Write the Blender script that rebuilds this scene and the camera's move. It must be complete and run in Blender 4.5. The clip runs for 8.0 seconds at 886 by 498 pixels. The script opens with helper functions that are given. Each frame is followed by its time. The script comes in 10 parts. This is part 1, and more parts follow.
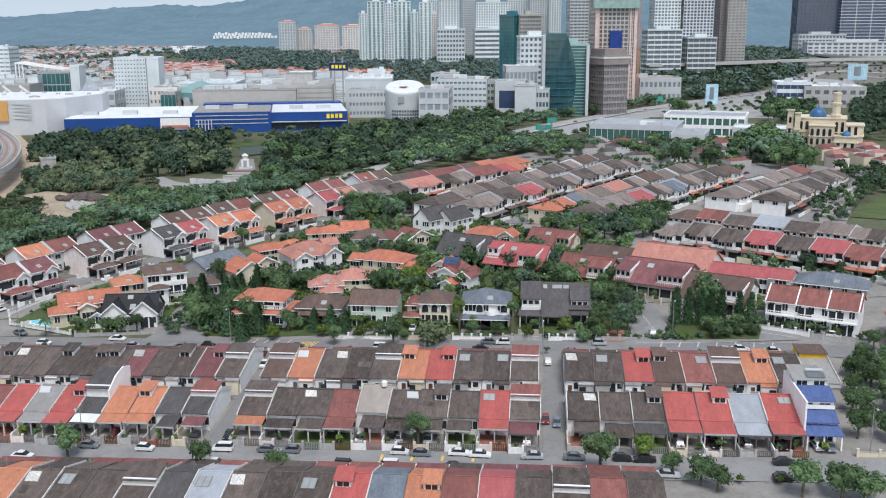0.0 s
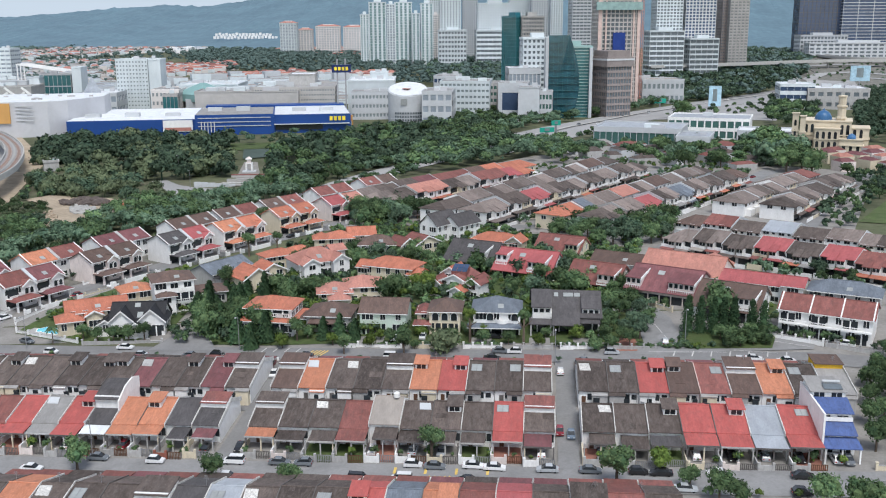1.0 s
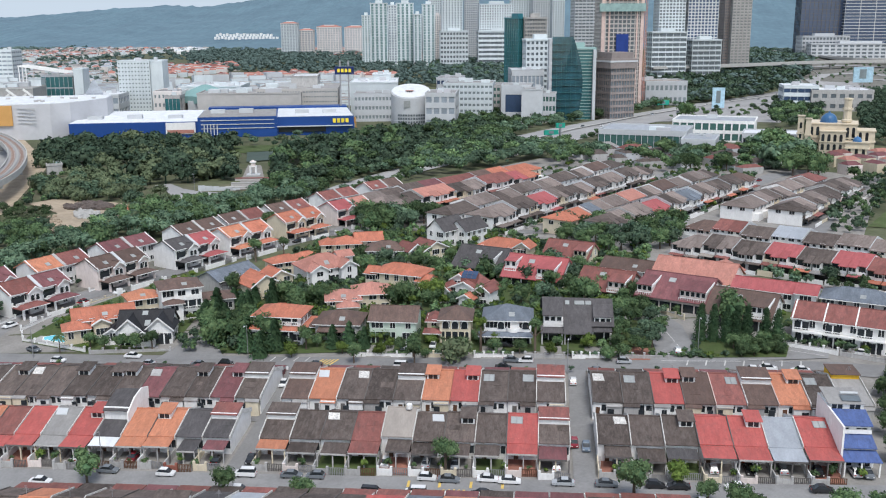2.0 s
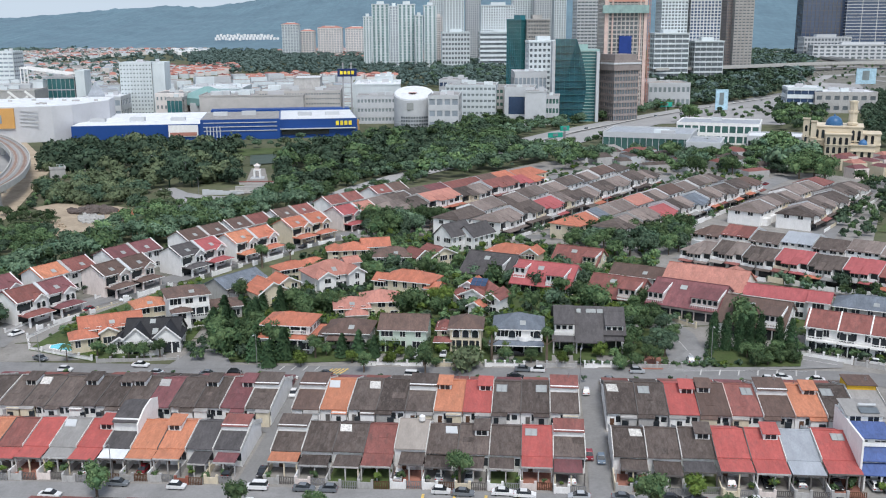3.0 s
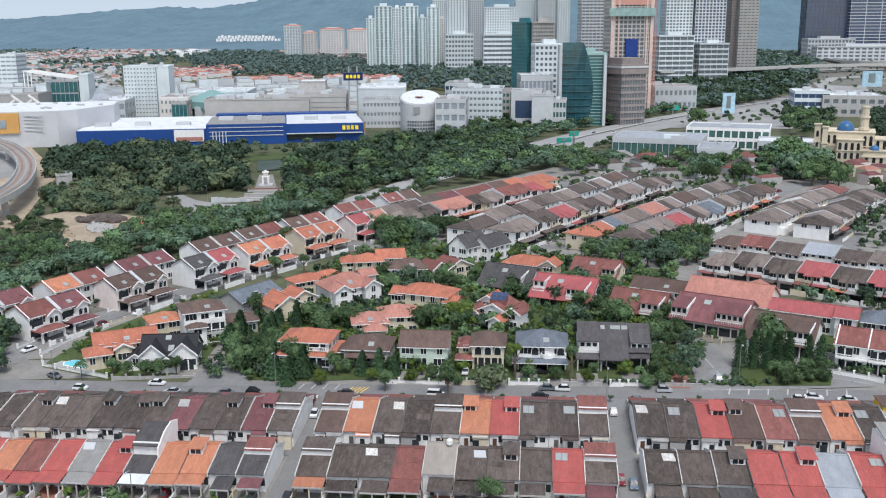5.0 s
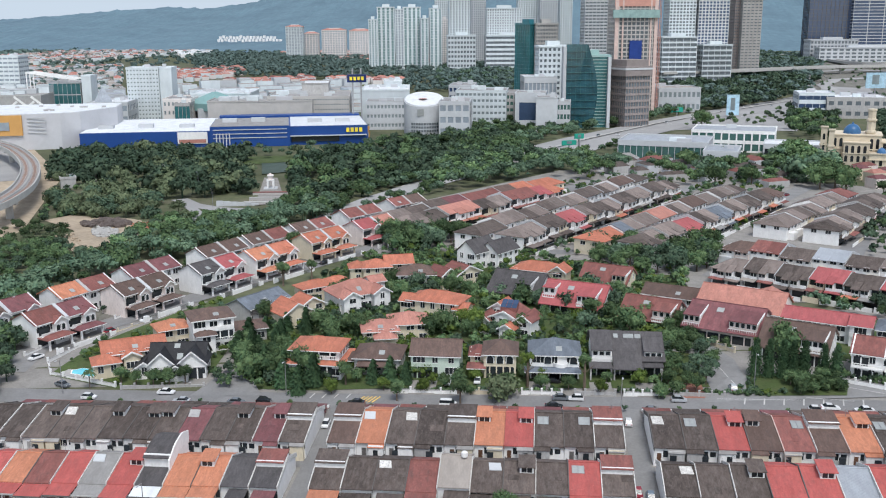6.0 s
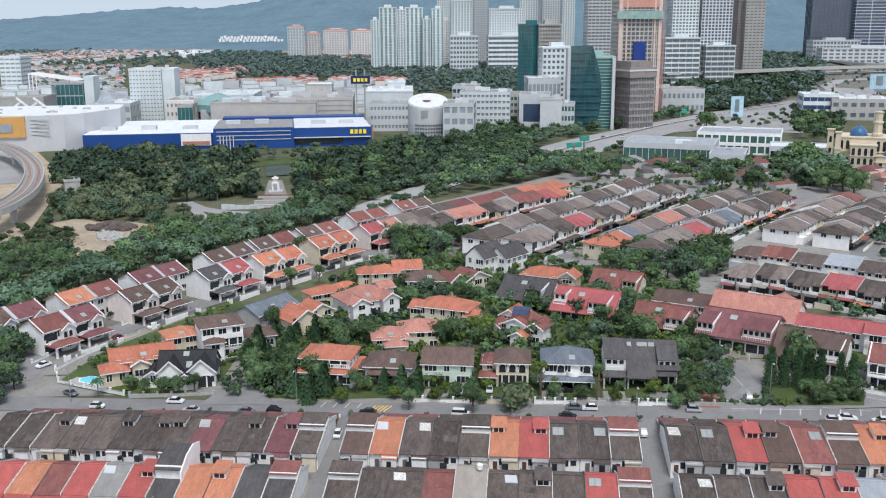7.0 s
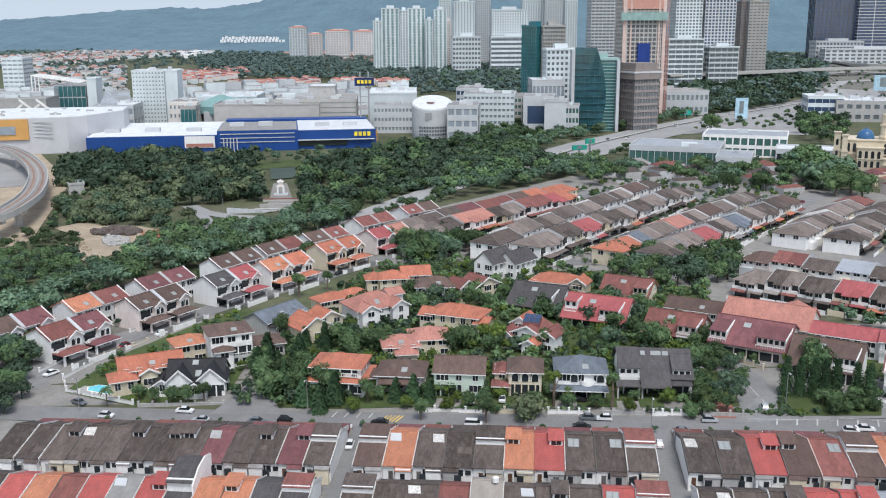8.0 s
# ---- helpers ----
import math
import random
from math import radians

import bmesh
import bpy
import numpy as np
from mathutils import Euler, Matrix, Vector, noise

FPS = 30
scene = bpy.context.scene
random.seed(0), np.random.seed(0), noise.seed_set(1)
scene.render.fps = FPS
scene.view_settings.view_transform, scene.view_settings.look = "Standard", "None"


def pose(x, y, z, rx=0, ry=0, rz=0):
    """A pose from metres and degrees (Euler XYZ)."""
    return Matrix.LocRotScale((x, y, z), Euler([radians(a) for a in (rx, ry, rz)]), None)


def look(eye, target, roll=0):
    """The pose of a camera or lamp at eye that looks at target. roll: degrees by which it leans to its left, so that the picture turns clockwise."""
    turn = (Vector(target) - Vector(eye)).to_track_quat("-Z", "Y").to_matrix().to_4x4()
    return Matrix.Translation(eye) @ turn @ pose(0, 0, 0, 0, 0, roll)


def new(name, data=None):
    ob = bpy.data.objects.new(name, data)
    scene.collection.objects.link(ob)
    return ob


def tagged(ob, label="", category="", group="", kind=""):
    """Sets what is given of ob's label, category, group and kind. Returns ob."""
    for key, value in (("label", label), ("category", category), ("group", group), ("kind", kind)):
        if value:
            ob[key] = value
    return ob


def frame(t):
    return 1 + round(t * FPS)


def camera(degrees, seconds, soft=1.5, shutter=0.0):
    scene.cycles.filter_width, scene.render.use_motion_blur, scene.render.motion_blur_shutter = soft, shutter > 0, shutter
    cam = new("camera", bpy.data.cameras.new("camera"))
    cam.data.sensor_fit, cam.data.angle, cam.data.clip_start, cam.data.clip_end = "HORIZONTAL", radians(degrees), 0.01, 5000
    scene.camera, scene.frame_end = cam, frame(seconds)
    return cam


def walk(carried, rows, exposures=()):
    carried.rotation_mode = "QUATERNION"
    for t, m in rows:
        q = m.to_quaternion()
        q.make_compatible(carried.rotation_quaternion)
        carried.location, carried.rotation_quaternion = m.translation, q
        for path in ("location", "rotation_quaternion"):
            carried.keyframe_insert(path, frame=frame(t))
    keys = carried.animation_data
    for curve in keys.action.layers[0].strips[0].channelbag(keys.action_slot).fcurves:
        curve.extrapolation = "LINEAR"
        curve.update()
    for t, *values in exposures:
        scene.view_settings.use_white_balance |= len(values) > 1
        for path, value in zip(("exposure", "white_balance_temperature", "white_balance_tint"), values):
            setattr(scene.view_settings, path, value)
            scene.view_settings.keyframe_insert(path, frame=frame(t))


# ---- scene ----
# Camera and walk
cam = camera(49.1, 8.0, soft=1.1)
PATH = [
    (0.0, 0.00, 0.00, 74.00, -0.000, -12.987, -0.286),
    (0.5, -1.24, 1.12, 74.73, -0.003, -12.990, -0.277),
    (1.0, -2.59, 2.34, 75.47, -0.019, -12.990, -0.272),
    (1.5, -3.87, 3.58, 76.18, -0.022, -12.998, -0.273),
    (3.0, -7.72, 7.19, 78.29, -0.040, -12.988, -0.271),
    (3.5, -9.03, 8.45, 78.98, -0.051, -12.995, -0.271),
    (4.0, -10.34, 9.76, 79.67, -0.054, -12.997, -0.277),
    (4.5, -11.65, 10.99, 80.32, -0.059, -12.988, -0.283),
    (6.0, -15.64, 14.75, 82.30, -0.035, -12.982, -0.260),
    (6.5, -17.00, 16.02, 82.98, -0.020, -12.999, -0.250),
    (7.0, -18.36, 17.33, 83.60, -0.018, -13.005, -0.235),
    (7.5, -19.65, 18.65, 84.24, 0.003, -13.009, -0.238),
    (8.0, -21.03, 19.92, 84.94, 0.014, -13.007, -0.231),
]
walk(cam, [(t, pose(x, y, z, 90 + pitch, 0, yaw) @ pose(0, 0, 0, 0, 0, roll)) for t, x, y, z, yaw, pitch, roll in PATH])

# World, sun, exposure
world = bpy.data.worlds.new("sky")
scene.world = world
world.use_nodes = True
wn, wl = world.node_tree.nodes, world.node_tree.links
wn.clear()
sky = wn.new("ShaderNodeTexSky")
sky.sky_type = "NISHITA"
sky.sun_disc = False
sky.sun_elevation = radians(60)
sky.sun_rotation = radians(166)
sky.air_density, sky.dust_density, sky.ozone_density = 1.0, 0.4, 1.5
pale = wn.new("ShaderNodeHueSaturation")
pale.inputs["Saturation"].default_value = 0.55
back = wn.new("ShaderNodeBackground")
back.inputs["Strength"].default_value = 0.128
wout = wn.new("ShaderNodeOutputWorld")
wl.new(sky.outputs[0], pale.inputs["Color"])
wl.new(pale.outputs[0], back.inputs["Color"])
wl.new(back.outputs[0], wout.inputs["Surface"])
sun_data = bpy.data.lights.new("sun", "SUN")
sun_data.energy, sun_data.angle, sun_data.color = 1.9, radians(24), (1.0, 0.985, 0.955)
sun = new("sun", sun_data)
sun.matrix_world = look((0, 0, 0), (-0.12, 0.51, -0.90))
scene.view_settings.exposure = 0.57


# Materials
def surf(name, color, rough=0.8, var=0.25, scale=0.35, fine=4.0, metal=0.0, bump=0.15, rnd=0.12, stain=None, stain_amount=0.5, stretch=(1, 1, 1), ribs=0.0, spec=0.3):
    """A weathered surface: broad patches, fine grain, stains, a small change from object to object."""
    m = bpy.data.materials.new(name)
    m.use_nodes = True
    n, l = m.node_tree.nodes, m.node_tree.links
    b = n["Principled BSDF"]
    b.inputs["Roughness"].default_value = rough
    b.inputs["Metallic"].default_value = metal
    b.inputs["Specular IOR Level"].default_value = spec
    tc, mp, info = n.new("ShaderNodeTexCoord"), n.new("ShaderNodeMapping"), n.new("ShaderNodeObjectInfo")
    mp.inputs["Scale"].default_value = stretch
    shift = n.new("ShaderNodeVectorMath")
    shift.operation = "SCALE"
    shift.inputs[0].default_value = (37.0, 23.0, 11.0)
    l.new(info.outputs["Random"], shift.inputs["Scale"])
    l.new(tc.outputs["Object"], mp.inputs["Vector"])
    l.new(shift.outputs[0], mp.inputs["Location"])
    broad, grain = n.new("ShaderNodeTexNoise"), n.new("ShaderNodeTexNoise")
    broad.inputs["Scale"].default_value, broad.inputs["Detail"].default_value, broad.inputs["Roughness"].default_value = scale, 5, 0.62
    grain.inputs["Scale"].default_value, grain.inputs["Detail"].default_value = fine, 3
    l.new(mp.outputs[0], broad.inputs["Vector"])
    l.new(mp.outputs[0], grain.inputs["Vector"])
    r1 = n.new("ShaderNodeMapRange")
    r1.inputs["From Min"].default_value, r1.inputs["From Max"].default_value = 0.3, 0.7
    r1.inputs["To Min"].default_value, r1.inputs["To Max"].default_value = 1 - var, 1 + var
    l.new(broad.outputs["Fac"], r1.inputs["Value"])
    r2 = n.new("ShaderNodeMapRange")
    r2.inputs["From Min"].default_value, r2.inputs["From Max"].default_value = 0.3, 0.7
    r2.inputs["To Min"].default_value, r2.inputs["To Max"].default_value = 1 - 0.6 * var, 1 + 0.6 * var
    l.new(grain.outputs["Fac"], r2.inputs["Value"])
    r3 = n.new("ShaderNodeMapRange")
    r3.inputs["To Min"].default_value, r3.inputs["To Max"].default_value = 1 - rnd, 1 + rnd
    l.new(info.outputs["Random"], r3.inputs["Value"])
    m1, m2 = n.new("ShaderNodeMath"), n.new("ShaderNodeMath")
    m1.operation = m2.operation = "MULTIPLY"
    l.new(r1.outputs[0], m1.inputs[0]), l.new(r2.outputs[0], m1.inputs[1])
    l.new(m1.outputs[0], m2.inputs[0]), l.new(r3.outputs[0], m2.inputs[1])
    tint = n.new("ShaderNodeVectorMath")
    tint.operation = "SCALE"
    tint.inputs[0].default_value = color
    l.new(m2.outputs[0], tint.inputs["Scale"])
    out = tint.outputs[0]
    if stain:
        sn = n.new("ShaderNodeTexNoise")
        sn.inputs["Scale"].default_value, sn.inputs["Detail"].default_value, sn.inputs["Roughness"].default_value = scale * 2.3, 6, 0.7
        l.new(mp.outputs[0], sn.inputs["Vector"])
        sr = n.new("ShaderNodeMapRange")
        sr.inputs["From Min"].default_value, sr.inputs["From Max"].default_value = 0.48, 0.68
        sr.inputs["To Max"].default_value = stain_amount
        l.new(sn.outputs["Fac"], sr.inputs["Value"])
        mix = n.new("ShaderNodeMix")
        mix.data_type = "RGBA"
        mix.inputs["B"].default_value = (*stain, 1)
        for s in mix.inputs:
            if s.name == "B" and s.type == "RGBA":
                s.default_value = (*stain, 1)
            if s.name == "A" and s.type == "RGBA":
                l.new(out, s)
        l.new(sr.outputs[0], mix.inputs[0])
        out = [s for s in mix.outputs if s.type == "RGBA"][0]
    l.new(out, b.inputs["Base Color"])
    if bump:
        bp = n.new("ShaderNodeBump")
        bp.inputs["Strength"].default_value, bp.inputs["Distance"].default_value = bump, 0.1
        src = grain.outputs["Fac"]
        if ribs:
            wv = n.new("ShaderNodeTexWave")
            wv.bands_direction = "X"
            wv.inputs["Scale"].default_value = ribs
            l.new(tc.outputs["Object"], wv.inputs["Vector"])
            src = wv.outputs["Fac"]
        l.new(src, bp.inputs["Height"])
        l.new(bp.outputs[0], b.inputs["Normal"])
    return m


def roof_mat(name, color, stain, amount=0.6, var=0.22, rnd=0.15, rough=0.85, streak=0.4, lichen=None, **k):
    """A tiled roof: the weathered surface with run-down streaks, pale lichen spots and dark blotches."""
    m = surf(name, color, rough, var, 0.55, fine=5.0, stain=stain, stain_amount=amount, stretch=(1, 0.28, 1), rnd=rnd, bump=0.3, **k)
    n, l = m.node_tree.nodes, m.node_tree.links
    b = n["Principled BSDF"]
    src = b.inputs["Base Color"].links[0].from_socket
    tc, info = n.new("ShaderNodeTexCoord"), n.new("ShaderNodeObjectInfo")
    off = n.new("ShaderNodeVectorMath")
    off.operation = "MULTIPLY_ADD"
    off.inputs[1].default_value = (1, 1, 1)
    wide = n.new("ShaderNodeVectorMath")
    wide.operation = "SCALE"
    wide.inputs[0].default_value = (61.0, 17.0, 0.0)
    l.new(info.outputs["Random"], wide.inputs["Scale"])
    l.new(tc.outputs["Object"], off.inputs[0]), l.new(wide.outputs[0], off.inputs[2])
    mp = n.new("ShaderNodeMapping")
    mp.inputs["Scale"].default_value = (1.0, 0.22, 0.22)
    l.new(off.outputs[0], mp.inputs["Vector"])
    out = src
    for vec, scale, detail, lo, hi, amount2, kind in ((mp.outputs[0], 2.2, 5, 0.46, 0.72, streak * 0.8, "dark"), (off.outputs[0], 1.1, 6, 0.56, 0.72, streak * 0.9, "dark"), (off.outputs[0], 2.8, 5, 0.60, 0.74, 0.5, "pale")):
        ns, mr, mx = n.new("ShaderNodeTexNoise"), n.new("ShaderNodeMapRange"), n.new("ShaderNodeMix")
        ns.inputs["Scale"].default_value, ns.inputs["Detail"].default_value, ns.inputs["Roughness"].default_value = scale, detail, 0.65
        mr.inputs["From Min"].default_value, mr.inputs["From Max"].default_value, mr.inputs["To Max"].default_value = lo, hi, amount2
        mx.data_type = "RGBA"
        l.new(vec, ns.inputs["Vector"]), l.new(ns.outputs["Fac"], mr.inputs["Value"]), l.new(mr.outputs[0], mx.inputs[0])
        ca, cb = [q for q in mx.inputs if q.type == "RGBA"]
        l.new(out, ca)
        cb.default_value = (*(tuple(c * 0.45 for c in color) if kind == "dark" else (lichen or tuple(min(0.8, c * 1.5 + 0.05) for c in color))), 1)
        out = [q for q in mx.outputs if q.type == "RGBA"][0]
    l.new(out, b.inputs["Base Color"])
    return m


ROOF = {
    "dark": roof_mat("weathered_concrete_tile", (0.098, 0.077, 0.068), (0.165, 0.140, 0.127), 0.6, 0.34, 0.36, streak=0.6, lichen=(0.26, 0.24, 0.225)),
    # The dark tile with its base lightened for haze, for far roofs.
    "faded": roof_mat("haze_paled_grey_brown_tile", (0.205, 0.165, 0.148), (0.27, 0.235, 0.215), 0.55, 0.25, 0.3, streak=0.5),
    "slate": roof_mat("charcoal_tile", (0.086, 0.080, 0.082), (0.140, 0.131, 0.130), 0.5, 0.25, 0.15),
    "brown": roof_mat("brown_tile", (0.132, 0.088, 0.074), (0.085, 0.066, 0.06), 0.6),
    "redbrown": roof_mat("faded_red_brown_tile", (0.235, 0.092, 0.080), (0.125, 0.075, 0.068), 0.65),
    "maroon": roof_mat("maroon_tile", (0.195, 0.080, 0.085), (0.11, 0.07, 0.072), 0.6),
    "red": roof_mat("red_painted_tile", (0.42, 0.102, 0.092), (0.27, 0.095, 0.088), 0.6, 0.15, 0.1, 0.75),
    "crimson": roof_mat("crimson_tile", (0.38, 0.102, 0.105), (0.27, 0.10, 0.10), 0.5, 0.15, 0.1, 0.75),
    "orange": roof_mat("orange_painted_tile", (0.49, 0.20, 0.118), (0.32, 0.15, 0.10), 0.6, 0.18, 0.1, 0.8),
    "terracotta": roof_mat("terracotta_tile", (0.46, 0.165, 0.105), (0.28, 0.13, 0.095), 0.6, 0.2, 0.12),
    "salmon": roof_mat("salmon_tile", (0.45, 0.205, 0.162), (0.31, 0.165, 0.138), 0.6, 0.18, 0.12),
    "grey": surf("grey_metal_sheet", (0.30, 0.29, 0.28), 0.6, 0.15, 0.3, stain=(0.19, 0.18, 0.17), stain_amount=0.5, ribs=1.5, bump=0.3, stretch=(1, 0.3, 1)),
    "black": roof_mat("black_glazed_tile", (0.022, 0.022, 0.025), (0.045, 0.045, 0.048), 0.4, 0.2, 0.1, 0.6),
    "bluegrey": roof_mat("blue_grey_tile", (0.155, 0.178, 0.21), (0.10, 0.11, 0.125), 0.5),
    "steel": surf("light_steel_sheet", (0.36, 0.385, 0.42), 0.55, 0.12, 0.3, stain=(0.26, 0.275, 0.30), stain_amount=0.5, ribs=1.5, bump=0.3, stretch=(1, 0.3, 1)),
    "blue": roof_mat("blue_painted_tile", (0.085, 0.13, 0.30), (0.08, 0.09, 0.16), 0.5),
    "taupe": surf("pale_taupe_sheet", (0.32, 0.285, 0.255), 0.8, 0.1, 0.3, stain=(0.23, 0.205, 0.185), stain_amount=0.5, stretch=(1, 0.3, 1)),
    "yellow": surf("yellow_painted_wall", (0.70, 0.42, 0.04), 0.8, 0.1, 0.3),
    "white": surf("white_sheet_roof", (0.68, 0.70, 0.72), 0.6, 0.08, 0.1, stain=(0.45, 0.45, 0.45), stain_amount=0.5),
    "teal": surf("teal_sheet_roof", (0.22, 0.37, 0.36), 0.6, 0.1, 0.1),
}
WALL = {
    "oldwhite": surf("dirty_whitewashed_coping", (0.62, 0.60, 0.57), 0.9, 0.2, 1.2, fine=6, stain=(0.20, 0.185, 0.17), stain_amount=0.8),
    "white": surf("white_render", (0.80, 0.79, 0.775), 0.85, 0.07, 0.5, stain=(0.52, 0.50, 0.47), stain_amount=0.25, stretch=(1, 1, 0.35), rnd=0.06),
    "cream": surf("cream_render", (0.66, 0.58, 0.44), 0.85, 0.07, 0.5, stain=(0.42, 0.37, 0.3), stain_amount=0.35, stretch=(1, 1, 0.35), rnd=0.06),
    "pink": surf("pale_pink_render", (0.73, 0.64, 0.60), 0.85, 0.07, 0.5, stain=(0.42, 0.36, 0.33), stain_amount=0.35, stretch=(1, 1, 0.35), rnd=0.06),
    "greywall": surf("grey_render", (0.42, 0.41, 0.40), 0.88, 0.1, 0.5, stain=(0.24, 0.23, 0.22), stain_amount=0.5, stretch=(1, 1, 0.35)),
    "mint": surf("pale_green_render", (0.52, 0.60, 0.52), 0.85, 0.07, 0.5, stain=(0.36, 0.38, 0.33), stain_amount=0.3, stretch=(1, 1, 0.35)),
    "brick": surf("red_brick_wall", (0.33, 0.12, 0.085), 0.9, 0.15, 0.8, fine=9, stain=(0.2, 0.09, 0.07)),
    "darkwall": surf("stained_dark_wall", (0.12, 0.11, 0.105), 0.9, 0.2, 0.5),
    "sand": surf("sandstone_cladding", (0.60, 0.52, 0.40), 0.85, 0.08, 0.2, stain=(0.4, 0.33, 0.24), stain_amount=0.3),
    "blueclad": surf("blue_metal_cladding", (0.014, 0.060, 0.235), 0.45, 0.08, 0.05, ribs=0.4, bump=0.15, rnd=0.03),
    "greyclad": surf("pale_grey_cladding", (0.50, 0.50, 0.52), 0.55, 0.06, 0.05, ribs=0.4, bump=0.15, stain=(0.4, 0.4, 0.41), stain_amount=0.3),
    "browntower": surf("brown_grey_panel", (0.26, 0.225, 0.215), 0.7, 0.08, 0.1, stain=(0.17, 0.14, 0.13)),
    "concrete": surf("raw_concrete", (0.40, 0.385, 0.365), 0.9, 0.12, 0.2, stain=(0.26, 0.25, 0.24), stretch=(1, 1, 0.3)),
    "salmonframe": surf("salmon_concrete_frame", (0.64, 0.49, 0.44), 0.85, 0.1, 0.2, stain=(0.45, 0.30, 0.25)),
    "palegrey": surf("pale_grey_render", (0.49, 0.505, 0.52), 0.8, 0.06, 0.2, stain=(0.42, 0.42, 0.43), stain_amount=0.3),
    "greenband": surf("pale_green_spandrel", (0.30, 0.44, 0.42), 0.5, 0.1, 0.1),
    "taupewall": surf("pale_taupe_render", (0.46, 0.44, 0.42), 0.85, 0.08, 0.1, stain=(0.36, 0.35, 0.34), stain_amount=0.4),
    "paletan": surf("pale_pinkish_tower_paint", (0.68, 0.635, 0.61), 0.8, 0.06, 0.1, stain=(0.50, 0.47, 0.45), stain_amount=0.35),
    "tealpanel": surf("teal_cladding_panel", (0.025, 0.17, 0.205), 0.4, 0.12, 0.1, bump=0.0, spec=0.5),
    "paleframe": surf("fresh_pale_concrete_frame", (0.52, 0.49, 0.46), 0.88, 0.12, 0.2, stain=(0.40, 0.33, 0.30)),
    # Cool grey base puts distance haze into white paint, with stains on top.
    "towerwhite": surf("hazy_weathered_tower_paint", (0.60, 0.645, 0.66), 0.8, 0.06, 0.1, stain=(0.45, 0.49, 0.51), stain_amount=0.35, stretch=(1, 1, 0.3)),
    "yellowclad": surf("yellow_cladding", (0.72, 0.40, 0.03), 0.5, 0.06, 0.1),
    "orangeclad": surf("ochre_cladding", (0.55, 0.30, 0.10), 0.6, 0.08, 0.1),
}
GLASS = {
    # For window panes; also for panels that stand for shade in openings.
    "dark": surf("dark_glass_and_shade", (0.025, 0.03, 0.035), 0.12, 0.2, 0.3, bump=0.0, spec=0.6, rnd=0.3),
    "teal": surf("teal_curtain_glass", (0.045, 0.165, 0.175), 0.12, 0.2, 0.05, bump=0.0, spec=0.7, rnd=0.05),
    "blue": surf("blue_curtain_glass", (0.045, 0.075, 0.14), 0.15, 0.2, 0.05, bump=0.0, spec=0.6, rnd=0.05),
    "green": surf("green_tint_glass", (0.06, 0.135, 0.12), 0.15, 0.2, 0.1, bump=0.0, spec=0.6, rnd=0.1),
    # Base lightened and blued for reflected sky and distance haze.
    "grey": surf("grey_sky_and_haze_glass", (0.27, 0.31, 0.35), 0.2, 0.2, 0.1, bump=0.0, spec=0.6, rnd=0.1),
    "deep": surf("deep_teal_curtain_glass", (0.02, 0.075, 0.095), 0.12, 0.35, 0.12, bump=0.0, spec=0.6),
    "strip": surf("green_grey_window_strip", (0.15, 0.25, 0.25), 0.3, 0.2, 0.1, bump=0.0, spec=0.5, rnd=0.1),
    "dusk": surf("dim_window_bay", (0.115, 0.135, 0.15), 0.3, 0.25, 0.15, bump=0.0, spec=0.5, rnd=0.15),
    # Base colour stands for the shade inside tower balconies.
    "shade": surf("shaded_balcony_glass", (0.20, 0.24, 0.25), 0.3, 0.2, 0.1, bump=0.0, spec=0.5, rnd=0.1),
    "clear": surf("milky_skylight_sheet", (0.33, 0.345, 0.34), 0.35, 0.12, 0.6, bump=0.0),
}
ASPHALT = surf("worn_asphalt", (0.235, 0.232, 0.23), 0.92, 0.12, 0.08, fine=2.0, stain=(0.17, 0.168, 0.166), stain_amount=0.6)
HIGHWAY = surf("pale_highway_asphalt", (0.34, 0.335, 0.33), 0.92, 0.1, 0.02, fine=0.6, stain=(0.26, 0.255, 0.25), stain_amount=0.5)
CONCRETE = surf("driveway_concrete", (0.255, 0.242, 0.225), 0.92, 0.15, 0.2, fine=2.0, stain=(0.19, 0.18, 0.165), stain_amount=0.6)
YARD = surf("mixed_yard_paving", (0.165, 0.158, 0.14), 0.92, 0.3, 0.12, fine=1.2, stain=(0.09, 0.10, 0.06), stain_amount=0.7)
KERB = surf("kerb_concrete", (0.42, 0.41, 0.39), 0.9, 0.12, 0.4)
TERRA_PAVE = surf("red_tile_paving", (0.33, 0.15, 0.11), 0.85, 0.14, 0.4, stain=(0.22, 0.12, 0.1))
GRASS = surf("lawn_grass", (0.072, 0.105, 0.035), 0.95, 0.25, 0.15, fine=1.5, stain=(0.12, 0.12, 0.06), stain_amount=0.5)
GROUND = surf("scrubby_ground", (0.085, 0.095, 0.05), 0.95, 0.3, 0.02, fine=0.4, stain=(0.17, 0.15, 0.11), stain_amount=0.6)
SAND = surf("bare_sandy_earth", (0.42, 0.34, 0.25), 0.95, 0.2, 0.06, fine=0.6, stain=(0.25, 0.21, 0.16), stain_amount=0.6)
PAINT = surf("road_marking_paint", (0.50, 0.49, 0.47), 0.7, 0.15, 0.6, fine=3)
YPAINT = surf("yellow_marking_paint", (0.68, 0.47, 0.13), 0.7, 0.15, 0.6, fine=3)
WATER = surf("pool_water", (0.13, 0.56, 0.66), 0.08, 0.12, 0.5, bump=0.05)
POND = surf("dark_green_pond_water", (0.05, 0.075, 0.055), 0.6, 0.2, 0.05, bump=0.05)
METAL = surf("dull_steel", (0.35, 0.35, 0.36), 0.45, 0.1, 0.5, metal=0.6)
RUBBER = surf("black_rubber", (0.025, 0.025, 0.025), 0.9, 0.1)
